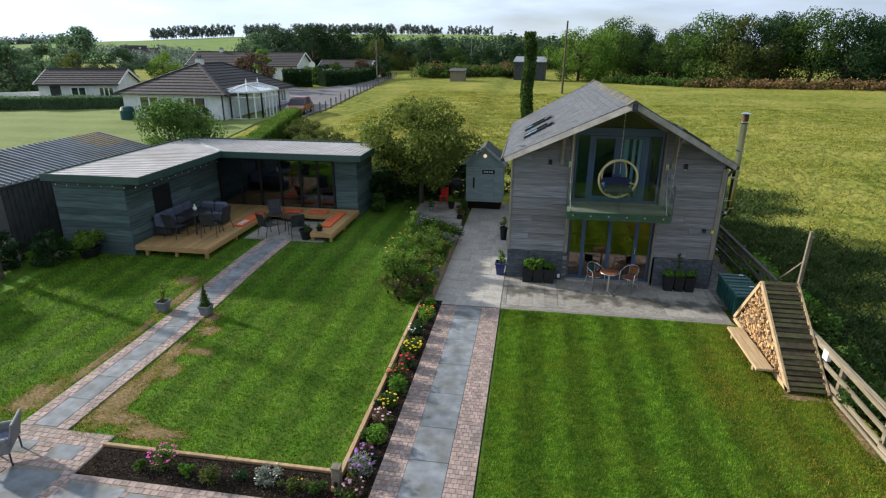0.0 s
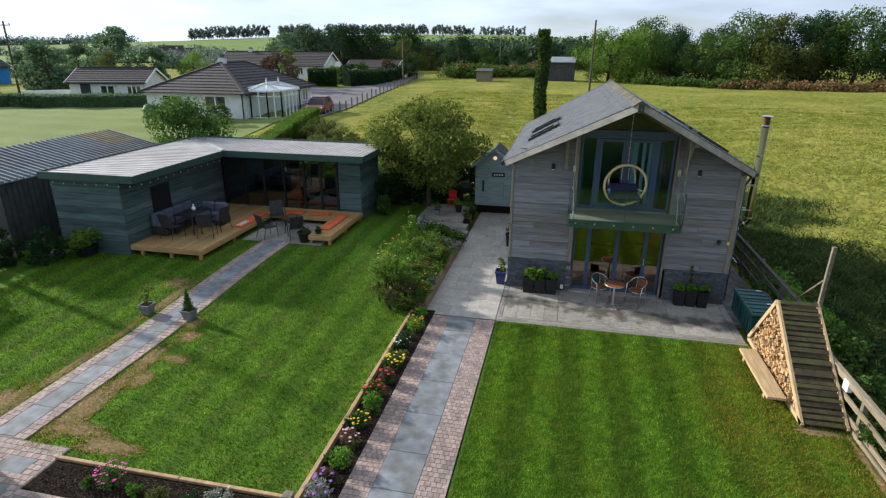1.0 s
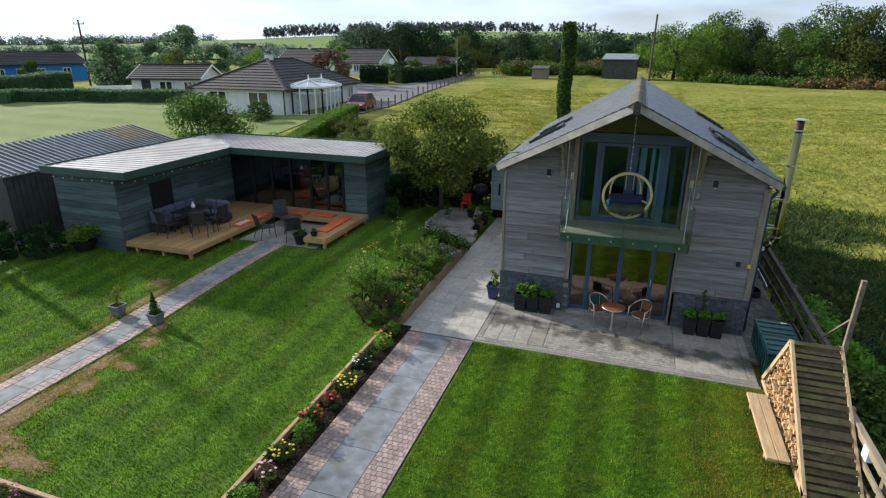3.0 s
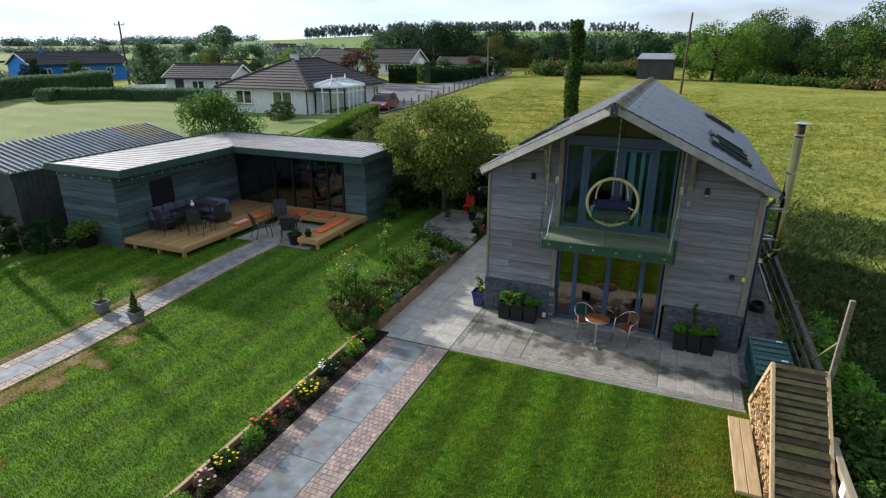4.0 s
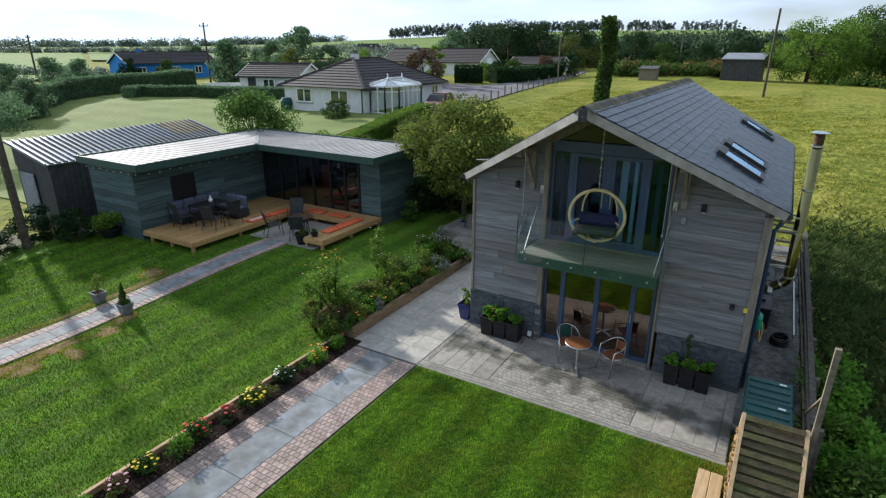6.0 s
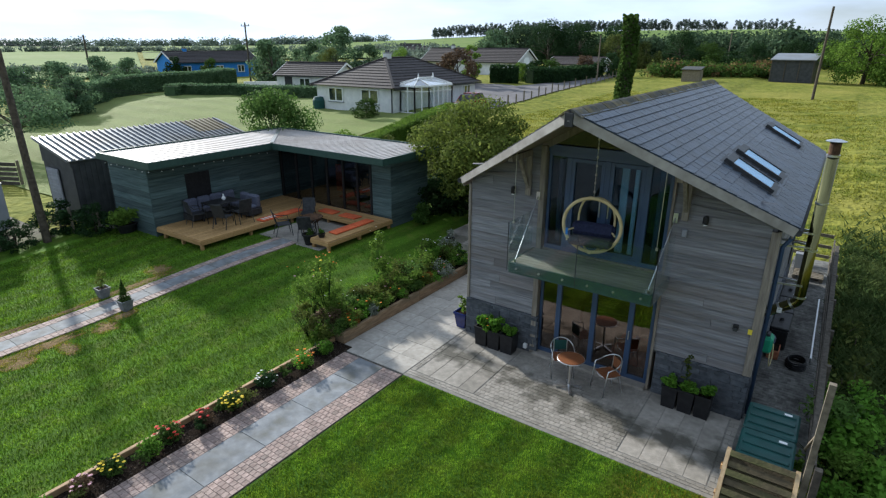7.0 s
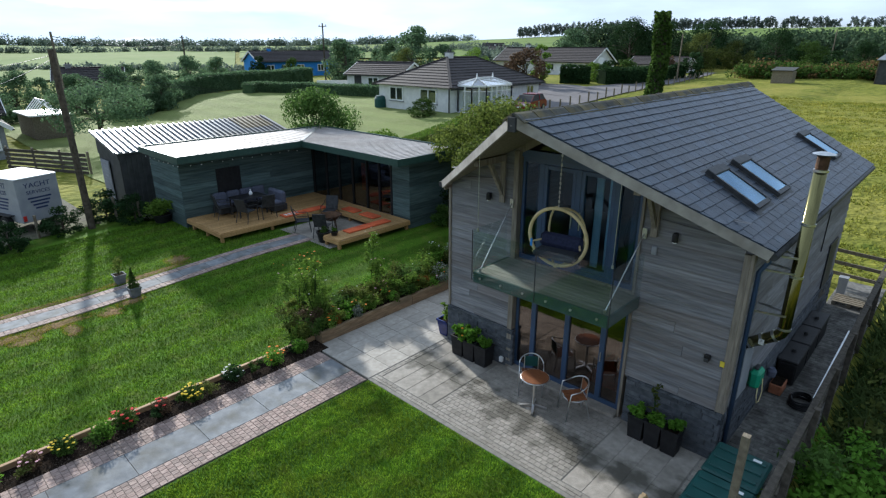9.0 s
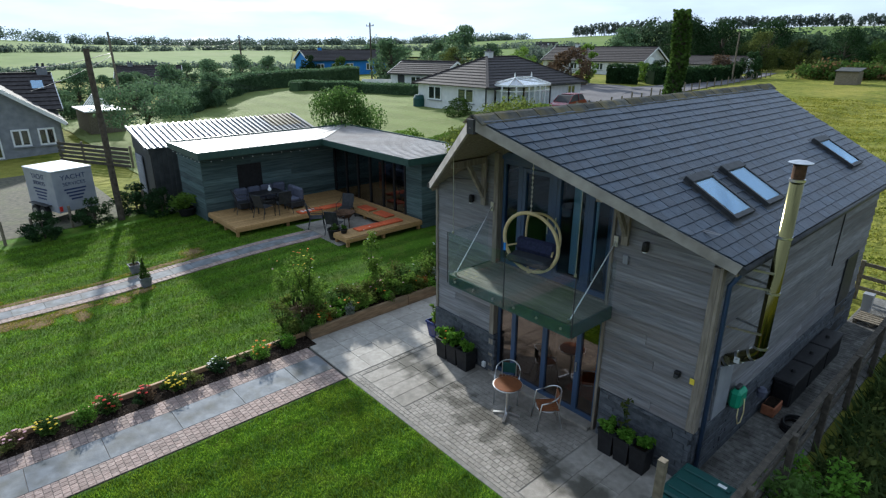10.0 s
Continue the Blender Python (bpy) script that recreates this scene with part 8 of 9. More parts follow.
def wire(a, b, sag, r=0.012):
    w = thing("overhead_wire", (0, 0, 0), "thin overhead wire between the poles", "wire")
    a, b = Vector(a), Vector(b)
    bm = bmesh.new()
    tube(bm, [a.lerp(b, t) - Vector((0, 0, sag * 4 * t * (1 - t))) for t in np.linspace(0, 1, 16)], r, 4)
    part("cable", bm, M["dark_metal"], w)


# service drops to the grey house and the garden, and the lines over the fields
wire((-46.6, 20.4, 6.1), (-38.4, 12.6, 5.1), 0.15, 0.02)
wire((-46.6, 20.4, 5.9), (-36.2, 12.9, 3.9), 0.2, 0.02)
wire((-46.6, 20.4, 5.2), (-45.5, 33.5, 2.7), 0.12, 0.02)
wire((-46.6, 20.4, 5.0), (-45.3, 33.5, 2.5), 0.15, 0.02)
wire((-46.6, 20.4, 7.2), (-73.2, 58.2, 6.0), 0.5, 0.025)
wire((-46.6, 20.4, 7.4), (-118, 61, 7.4), 0.9, 0.03)
signp = thing("round_sign", (-33.0, 81.5, gz(-33, 81.5)), "round white sign on a post", "sign")
part("post", rod(bmesh.new(), (0, 0, 0), (0, 0, 2.9), 0.04), M["steel"], signp)
part("plate", rod(bmesh.new(), (0, -0.06, 2.6), (0, -0.03, 2.6), 0.45, n=20), M["pvc"], signp)
# lane fence posts
lane = thing("lane_fence", (0, 0, 0), "row of short timber posts along the lane", "fence")
for i in range(26):
    f = i / 25
    x = np.interp(f, [0, 0.2, 0.5, 1], [-19.6, -20.2, -21.6, -25.6])
    y = np.interp(f, [0, 0.2, 0.5, 1], [47, 56, 71, 103])
    part("post", boxed(x - 0.05, x + 0.05, y - 0.05, y + 0.05, gz(x, y) - 0.1, gz(x, y) + 0.95 + 0.15 * math.sin(i * 3)), M["old_wood"], lane)

tagged(link("garden_wall", beam(bmesh.new(), (-56.5, 51.2, gz(-56, 51) + 0.55), (-51.0, 54.2, gz(-51, 54) + 0.55), 0.2, 1.3), M["white"]), "low white rendered garden wall", "wall", "", "structure")

# ---- plants ----


def leaf_part(name, parent, pts, size, mat, seed, flat=0.0, aspect=0.55, label="", face=None):
    v, f = leaf_quads(np.asarray(pts), size, np.random.default_rng(seed), flat, aspect, face)
    return raw(name, v, f, M[mat], parent, label)


def twiggy(bm, base, tips, r):
    for t in tips:
        b, t = Vector(base), Vector(t)
        mid = b.lerp(t, 0.5) + Vector((0, 0, (t - b).length * 0.12))
        tube(bm, [b, mid, t], [r, r * 0.7, r * 0.3], 6)


def tree_proto(name, h, w, mat, seed, n, leaf, label, trunk=0.25, lift=0.25, category="tree", squash=0.8, blobs_n=26):
    """A tree at the origin: tapered trunk, limbs to each bough, and a crown of leaves in uneven boughs."""
    rng = np.random.default_rng(seed)
    t = thing(name, (0, 0, 0), label, category)
    blobs = []
    for i in range(blobs_n):
        a, u = rng.uniform(0, 2 * np.pi), rng.uniform(0, 1)
        zz = h * (lift + (0.93 - lift) * u)
        prof = math.sin(math.pi * (0.16 + 0.78 * u)) ** 0.8
        rr = w / 2 * prof * math.sqrt(rng.uniform(0.15, 1))
        br = w * rng.uniform(0.1, 0.18)
        blobs.append((rr * math.cos(a), rr * math.sin(a), zz - br * 0.3, br, squash))
    bm = bmesh.new()
    tube(bm, [(0, 0, -0.3), (0.03 * h * rng.normal(), 0.03 * h * rng.normal(), h * 0.3), (0, 0, h * 0.62)], [trunk, trunk * 0.75, trunk * 0.3], 9)
    part("trunk", bm, M["bark"], t)
    bm = bmesh.new()
    for b in blobs[::2]:
        z0 = h * rng.uniform(0.2, 0.45)
        twiggy(bm, (0, 0, min(z0, b[2])), [b[:3]], trunk * 0.3)
    part("limb", bm, M["bark"], t)["kind"] = "stuff"
    pts, out = clump_points(rng, n, blobs, 0.65, True)
    leaf_part("crown", t, pts, leaf, mat, seed + 50, 0, 0.7, "", out)
    return t


def place(proto, spots):
    """Copies of a tree at (x, y, scale, stretch, turn); the first spot takes the tree itself."""
    for i, (x, y, s, sz, rz) in enumerate(spots):
        m = pose(x, y, gz(x, y), 0, 0, rz)
        o = proto if i == 0 else copy_thing(proto, m)
        o.matrix_basis = m @ Matrix.Diagonal((s, s, s * sz, 1))


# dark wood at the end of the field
big = [tree_proto("field_tree", 9.6, 10.5, mt, 100 + i, 10000 if i < 4 else 4600, 0.27 if i < 4 else 0.5, lb, 0.3, 0.06, "tree", 0.85, 40) for i, (mt, lb) in enumerate((("leaf", "large broad-leaved tree at the field edge"), ("leaf_dark", "dark broad-leaved tree at the field edge"), ("leaf_light", "bright green broad-leaved tree at the field edge"), ("leaf_olive", "olive broad-leaved tree at the field edge"), ("leaf_mid_haze", "broad green tree among the far houses")))]
r8 = random.Random(21)
spots = [[], [], [], [], []]
# (x, y, height scale, kind)
for x, y, s, k in ((6.5, 103.5, 0.95, 2), (10.2, 106, 0.92, 2), (14, 110, 0.9, 0), (14.5, 120, 1.05, 0), (19, 114, 0.8, 1), (22.5, 105, 0.85, 0), (27, 102, 1.05, 0), (31, 98, 0.95, 3), (36, 99, 1.05, 1), (41, 98, 1.05, 0), (45, 95, 1.0, 1), (50, 97, 0.95, 1), (55, 96, 0.82, 1), (60, 94, 0.78, 1), (65, 95, 0.85, 3), (71, 94, 0.9, 1), (77, 95, 0.85, 1), (84, 97, 0.9, 1), (25, 112, 0.95, 1), (38, 106, 1.0, 1), (53, 104, 1.0, 1), (20, 126, 0.9, 1), (91, 100, 0.95, 1)):
    spots[k].append((x, y, s * (0.99 if x > 40 else 1.03 if x > 22 else 1.0), r8.uniform(0.95, 1.12), r8.uniform(0, 360)))
# trees among the far houses, most with distance haze in their leaf colour
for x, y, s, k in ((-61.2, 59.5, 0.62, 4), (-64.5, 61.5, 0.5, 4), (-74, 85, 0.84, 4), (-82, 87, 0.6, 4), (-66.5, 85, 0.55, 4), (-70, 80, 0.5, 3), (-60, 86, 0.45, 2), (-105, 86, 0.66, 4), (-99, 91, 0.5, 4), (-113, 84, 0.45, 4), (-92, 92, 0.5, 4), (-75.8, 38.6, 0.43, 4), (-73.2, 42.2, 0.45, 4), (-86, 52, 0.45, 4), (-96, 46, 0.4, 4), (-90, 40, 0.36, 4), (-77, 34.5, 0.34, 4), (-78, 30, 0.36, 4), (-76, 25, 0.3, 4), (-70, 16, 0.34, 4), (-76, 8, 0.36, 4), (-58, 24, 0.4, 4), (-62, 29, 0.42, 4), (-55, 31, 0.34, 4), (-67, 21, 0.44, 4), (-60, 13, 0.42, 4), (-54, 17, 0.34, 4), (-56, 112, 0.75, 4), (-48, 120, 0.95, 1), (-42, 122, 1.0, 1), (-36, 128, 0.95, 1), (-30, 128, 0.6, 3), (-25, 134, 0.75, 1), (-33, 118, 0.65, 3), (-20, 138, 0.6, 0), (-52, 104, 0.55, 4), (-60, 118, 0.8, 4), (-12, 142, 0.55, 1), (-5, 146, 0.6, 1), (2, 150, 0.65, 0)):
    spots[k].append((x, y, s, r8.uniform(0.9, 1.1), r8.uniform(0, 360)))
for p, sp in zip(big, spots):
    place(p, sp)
# smaller garden trees and shrubs
small = [tree_proto("shrub", 3.2, 3.4, mt, 200 + i, 3300, 0.18, lb, 0.09, 0.02, "shrub", 0.85, 30) for i, (mt, lb) in enumerate((("leaf", "dense green leafy garden shrub"), ("leaf_dark", "dark evergreen leafy shrub"), ("leaf_olive", "olive-brown wild scrub bush"), ("leaf_light", "pale green shrub lit by sun"), ("leaf_red", "reddish-brown leaved garden shrub")))]
bush = tree_proto("tall_bush", 4.5, 5.0, "leaf_bush", 258, 14000, 0.13, "broad dense green bush behind the garden room", 0.12, 0.02, "bush", 0.9, 46)
place(bush, [(-17.5, 24.0, 0.92, 1.12, 20)])
place(small[0], [(-16.9, 26.3, 0.7, 0.9, 10), (-82.5, 64.0, 1.0, 1.1, 30), (-26.5, 40.5, 0.62, 0.8, 60), (-33.0, 82.0, 1.0, 0.8, 20), (-30.5, 84.0, 1.1, 0.9, 120), (-18, 130, 1.3, 0.8, 30)])
place(small[1], [(-8.0, 23.9, 0.62, 0.8, 40), (-6.9, 25.2, 0.9, 0.9, 140), (-5.8, 26.4, 0.9, 1.0, 240), (-16.3, 14.6, 0.42, 0.9, 30), (-17.6, 14.0, 0.5, 0.8, 90), (-17.2, 12.4, 0.42, 0.8, 190), (-16.6, 10.6, 0.42, 0.8, 250), (-30, 78, 1.0, 0.9, 10), (-85.6, 59.6, 1.0, 1.25, 70), (-26.8, 98, 1.2, 1, 70), (-14, 128, 1.3, 0.9, 10), (-22, 120, 1.1, 0.8, 90)])
place(small[2], [(-14.0, 27.0, 0.75, 0.75, 0), (-12.4, 28.0, 0.8, 0.75, 60), (-10.8, 28.3, 0.8, 0.75, 120), (-9.4, 27.4, 0.75, 0.8, 180), (-15.8, 30.5, 0.7, 0.8, 250), (-14.5, 34.0, 0.6, 0.8, 300), (-13.5, 30.8, 0.65, 0.8, 20), (-8.3, 29.2, 0.7, 0.7, 320)] + [(-17.0 + 0.85 * i, 36.6 - 0.62 * i + 0.6 * math.sin(i * 2.1), 0.55 + 0.1 * math.sin(i * 1.7), 0.85, 47 * i) for i in range(11)])
place(small[3], [(-18.5, 28.2, 0.6, 1.0, 0), (-16.2, 27.2, 0.78, 0.95, 70), (-15.2, 26.6, 0.7, 1.0, 160), (-17.2, 27.9, 0.7, 0.9, 250), (-32.5, 79.0, 1.0, 0.8, 200)])
place(small[4], [(-34.6, 66, 1.5, 0.95, 15), (-29.5, 95, 1.2, 0.9, 80)])
lone = tree_proto("slender_tree", 5.2, 2.6, "leaf_light", 260, 2400, 0.2, "slender pale tree beside the white house", 0.1, 0.1)
place(lone, [(-35.0, 70.0, 1.0, 1.0, 0)])
spread = tree_proto("spreading_tree", 4.6, 7.0, "leaf_mid_haze", 261, 6000, 0.15, "spreading dark tree with open stems on the lawn", 0.2, 0.38, "tree", 0.6, 24)
place(spread, [(-36.9, 19.8, 1.0, 0.95, 0)])
# hawthorn at the back of the drive
haw = tree_proto("hawthorn", 4.95, 4.9, "leaf_thorn", 262, 19000, 0.115, "bushy hawthorn with olive-green leaves behind the bed", 0.12, 0.36, "tree", 0.85, 36)
place(haw, [(-5.6, 23.9, 1.0, 1.0, 0)])
haw2 = tree_proto("hawthorn", 3.4, 3.4, "leaf_dark", 263, 6000, 0.13, "dark hawthorn thicket beside the drive", 0.1, 0.05, "tree", 0.9, 30)
place(haw2, [(-4.6, 26.6, 1.0, 0.95, 0), (-7.4, 25.0, 0.9, 0.9, 90), (-2.9, 28.0, 0.75, 0.8, 200)])

# ivy-clad trunk
ivy = thing("ivy_trunk", (-1.05, 26.0, gz(-1.05, 26)), "tall dead trunk wrapped in dark ivy", "ivy trunk")
part("trunk", rod(bmesh.new(), (0, 0, -0.2), (0, 0, 7.6), 0.2, 0.17, 12), M["bark"], ivy)
ri = np.random.default_rng(31)
n = 9000
a, zz = ri.uniform(0, 2 * np.pi, n), ri.uniform(0.1, 7.75, n)
rad = 0.19 + 0.05 * np.sin(zz * 2.1 + a) + ri.uniform(0, 0.08, n) - 0.03 * (zz > 7.4)
leaf_part("ivy", ivy, np.stack([rad * np.cos(a), rad * np.sin(a), zz], -1), 0.1, "leaf", 32, 0, 0.9)

# hedges
def hedge(name, pts, w, h, mat, leaf, dens, label, seed):
    """A clipped hedge along plan points: dark core and a skin of leaves."""
    o = thing(name, (0, 0, 0), label, "hedge")
    rg = np.random.default_rng(seed)
    P = []
    for i, ((x0, y0), (x1, y1)) in enumerate(zip(pts, pts[1:])):
        L = math.hypot(x1 - x0, y1 - y0)
        ux, uy = (x1 - x0) / L, (y1 - y0) / L
        bm = bmesh.new()
        k = max(1, int(L / 4))
        for j in range(k):
            a, b = (x0 + ux * L * j / k, y0 + uy * L * j / k), (x0 + ux * L * (j + 1) / k, y0 + uy * L * (j + 1) / k)
            beam(bm, (*a, gz(*a) + h * 0.46), (*b, gz(*b) + h * 0.46), w * 0.86, h * 0.9)
        part("core", bm, M[mat], o)
        n = int(L * (w + 2 * h) * dens)
        t, q = rg.uniform(0, L, n), rg.uniform(0, w + 2 * h, n)
        side = np.where(q < h, -w / 2, np.where(q < h + w, q - h - w / 2, w / 2))
        z = np.where(q < h, q, np.where(q < h + w, h, q - h - w))
        side = side + rg.normal(0, leaf * 0.35, n) + 0.06 * w * np.sin(t * 1.1 + z * 2)
        z = z + rg.normal(0, leaf * 0.35, n) + 0.04 * h * np.sin(t * 0.8 + 1)
        X, Y = x0 + ux * t - uy * side, y0 + uy * t + ux * side
        P.append(np.stack([X, Y, ground_z(X, Y) + z], -1))
    leaf_part("leaves", o, np.concatenate(P), leaf, mat, seed + 1)
    return o


hedge("hedge", [(-17.6, 27.6), (-18.6, 36.0), (-19.6, 43.0)], 1.1, 1.08, "leaf_light", 0.09, 420, "clipped green hedge lit on its flat top", 41)
# the next two hedges also carry distance haze in their leaf colour
hedge("hedge", [(-50.5, 25.5), (-58.5, 32.8), (-63.4, 38), (-65.2, 46), (-67.0, 57)], 2.0, 2.1, "leaf_mid_haze", 0.2, 110, "long tall clipped hedge round the lawn", 43)
hedge("hedge", [(-57.0, 41.7), (-57.6, 43.4), (-53.3, 47.2), (-46.6, 48.9), (-39.8, 51.6)], 1.5, 1.15, "leaf_mid_haze", 0.18, 130, "low clipped hedge in front of the bungalow", 45)
hedge("hedge", [(-33.6, 72.3), (-30.3, 74.0)], 1.6, 2.0, "leaf_dark", 0.3, 60, "dark garden hedge along the yard", 47)
hedge("hedge", [(-29.2, 75), (-27.5, 79), (-28.5, 98)], 1.6, 1.8, "leaf_dark", 0.3, 60, "dark garden hedge along the lane", 49)

# rough bank and brambles along the field fence
for i, (x0, x1, y0, y1, n, h, mt) in enumerate(((6.35, 7.2, 2, 9.5, 2600, 0.55, "leaf"), (6.35, 7.2, 9.5, 14, 3000, 0.65, "leaf"), (6.3, 7.1, 14, 17.6, 3600, 0.6, "leaf_bright"), (6.35, 7.0, 17.0, 22, 1000, 0.25, "leaf_olive"), (7.0, 8.4, 6, 12, 900, 0.15, "leaf_dark"), (7.0, 8.4, 12, 17, 1200, 0.18, "leaf_dark"), (7.1, 8.8, 17, 23, 1400, 0.15, "leaf_olive"))):
    rg = np.random.default_rng(60 + i)
    bush = thing("bramble", (0, 0, 0), "low green bramble and dock along the fence", "bramble", "brambles")
    bl = [(rg.uniform(x0, x1), rg.uniform(y0, y1), rg.uniform(0.0, h * 0.8), rg.uniform(0.2, 0.42), 0.9) for _ in range(14 if x1 < 7.5 else 26)]
    leaf_part("leaves", bush, clump_points(rg, n, bl, 0.3), 0.11, mt, 70 + i, 0.2, 0.6)
    bm = bmesh.new()
    for b in bl:
        twiggy(bm, (b[0], b[1], 0), [(b[0] + rg.uniform(-0.2, 0.2), b[1] + rg.uniform(-0.2, 0.2), b[2] + b[3] * 0.6)], 0.012)
    part("stem", bm, M["bark"], bush)["kind"] = "stuff"


def plant(name, label, x, y, z, w, h, n, leaf, mat, seed, petals="", pn=0, ps=0.06, category="plant", aspect=0.5, up=0.5, group=""):
    """A bed plant: thin stems, a mass of leaves and its flowers."""
    rg = np.random.default_rng(seed)
    p = thing(name, (x, y, z), label, category, group)
    round_one = up > 0.6 or "ball" in label or "cushion" in label
    bl = [(0, 0, h * 0.5, w * 0.42, 0.9)] if round_one else [(rg.normal(0, w * 0.2), rg.normal(0, w * 0.2), h * rg.uniform(0.2, 0.85), w * rg.uniform(0.14, 0.28), 0.9) for _ in range(9)]
    pts = clump_points(rg, n, bl, 0.1)
    pts[:, 2] = np.abs(pts[:, 2]) + 0.01
    bm = bmesh.new()
    tips = pts[rg.choice(n, min(9, n), False)]
    twiggy(bm, (0, 0, -0.02), [tuple(t) for t in tips], max(0.004, w * 0.012))
    part("stem", bm, M["leaf_dark"], p)["kind"] = "stuff"
    leaf_part("leaves", p, pts, leaf, mat, seed + 1, 0.3, aspect)
    if petals:
        q = clump_points(rg, pn, bl, 0.95)
        q[:, 2] = np.abs(q[:, 2]) * 0.6 + h * 0.45
        for j, c in enumerate(q):
            bm = bmesh.new()
            k = 7
            s = ps * rg.uniform(0.4, 0.75)
            cen = bm.verts.new((c[0], c[1], c[2] + s * 0.25))
            ring = [bm.verts.new((c[0] + s * (1 if i % 2 else 0.7) * math.cos(2 * math.pi * i / (2 * k)), c[1] + s * (1 if i % 2 else 0.7) * math.sin(2 * math.pi * i / (2 * k)), c[2])) for i in range(2 * k)]
            for i in range(2 * k):
                bm.faces.new([cen, ring[i], ring[(i + 1) % (2 * k)]])
            part("flower", bm, M[petals], p)
    return p


# leafy growth pushing through the field fence
for i, (x, y, w, h) in enumerate(((6.4, 17.5, 0.9, 0.95), (6.4, 16.7, 0.9, 1.05), (6.45, 15.4, 0.9, 0.75), (6.5, 14.4, 0.9, 0.8), (6.35, 12.6, 0.9, 0.8), (6.2, 11.7, 0.7, 0.9), (6.5, 10.9, 0.9, 0.7), (6.15, 10.1, 0.6, 0.75), (6.45, 9.3, 0.9, 0.8), (6.2, 8.4, 0.7, 0.7), (6.5, 7.4, 0.9, 0.8))):
    plant("hedge_plant", "leafy green weed growth against the field fence", x, y, gz(x, y), w * 1.2, h, 700, 0.1, ("leaf_bright", "leaf_bush", "leaf_light")[i % 3] if y > 14 else "leaf", 520 + i, "", 0, 0.05, "plant", 0.45, 0.5, "weeds along the fence")

# narrow bed beside the path
for i, (y, mt, w, h, pet, pn, lb) in enumerate(((13.6, "leaf_bright", 0.4, 0.4, "", 0, "fresh green leafy plant"), (12.9, "leaf_bright", 0.5, 0.45, "petal_orange", 7, "orange-flowered marigold plant"), (12.0, "leaf_dark", 0.45, 0.35, "petal_white", 8, "dark green plant with white specks"), (11.1, "leaf", 0.45, 0.35, "petal_yellow", 16, "yellow-flowered marigold plant"), (10.5, "leaf_red", 0.4, 0.3, "petal_red", 6, "dark red-leaved bedding plant"), (9.85, "leaf", 0.5, 0.4, "petal_red", 9, "red-flowered bushy bedding plant"), (9.45, "leaf_bright", 0.45, 0.42, "", 0, "round light green box ball"), (8.85, "leaf", 0.42, 0.35, "petal_yellow", 10, "yellow-flowered marigold plant"), (8.35, "leaf_red", 0.38, 0.3, "petal_dusty", 8, "pink-flowered dark bedding plant"), (7.75, "leaf_bright", 0.45, 0.4, "", 0, "round light green box ball"), (7.3, "leaf_red", 0.35, 0.3, "petal_purple", 8, "purple-flowered dark bedding plant"), (6.9, "leaf_silver", 0.5, 0.42, "petal_purple", 6, "grey-green lavender clump"), (6.4, "leaf_red", 0.4, 0.3, "petal_dusty", 6, "dark red-leaved bedding plant"), (5.8, "leaf", 0.45, 0.35, "petal_red", 8, "red-flowered bushy bedding plant"))):
    plant("bed_plant", lb + " in the narrow bed", -3.33 + 0.05 * math.sin(i * 2.3), y, 0.03, w * 1.08, h * 0.92, 900, 0.05, mt, 300 + i, pet, pn * 2, 0.055, "plant", 0.55, 0.8, "plants in the narrow bed")
for i in range(16):
    plant("filler_plant", "low dark green filler plant in the narrow bed", -3.38 + 0.13 * math.sin(i * 2.9), 5.7 + 0.52 * i, 0.03, 0.36 + 0.08 * math.sin(i * 1.3), 0.24, 420, 0.045, ("leaf_dark", "leaf", "leaf_olive")[i % 3], 640 + i, "", 0, 0.05, "plant", 0.55, 0.5, "plants in the narrow bed")
# bark mulch over the soil of the beds
mr_rng = np.random.default_rng(77)
for mx0, mx1, my0, my1, mz in ((-8.15, -3.65, 6.13, 6.75, 0.05), (-3.58, -3.06, 5.3, 14.15, 0.03)):
    mn = 2600
    mp_ = np.stack([mr_rng.uniform(mx0, mx1, mn), mr_rng.uniform(my0, my1, mn), mz + mr_rng.uniform(0.003, 0.02, mn)], -1)
    chips = thing("bark_mulch", (0, 0, 0), "dark bark mulch lying on the flower bed soil", "mulch", "", "stuff")
    leaf_part("chip", chips, mp_, 0.035, "mulch", 78, 0.7, 0.5)
# front bed
for i, (x, mt, w, h, pet, pn, lb) in enumerate(((-7.2, "leaf", 0.3, 0.22, "", 0, "small green plant"), (-6.75, "leaf", 0.5, 0.4, "petal_pink", 90, "bright pink-flowered low cushion plant"), (-6.3, "leaf_bright", 0.32, 0.25, "", 0, "small fresh green plant"), (-5.8, "leaf_olive", 0.5, 0.35, "", 0, "round olive-green cushion plant"), (-5.3, "leaf_dark", 0.35, 0.2, "petal_purple", 5, "low dark plant"), (-4.85, "leaf_silver", 0.6, 0.35, "petal_white", 12, "silver-grey lavender clump"), (-4.3, "leaf_olive", 0.5, 0.3, "petal_yellow", 4, "olive-green low plant"), (-3.95, "leaf", 0.35, 0.3, "", 0, "small green plant"))):
    plant("bed_plant", lb + " in the front bed", x, 6.38 + 0.08 * math.sin(i * 1.7), 0.04, w * (1.1 if pn > 50 else 0.85), h * (1.1 if pn > 50 else 0.75), 600, 0.05, mt, 330 + i, pet, (2 * pn + 2) // 3, 0.03, "plant", 0.55, 0.5, "plants in the front bed")
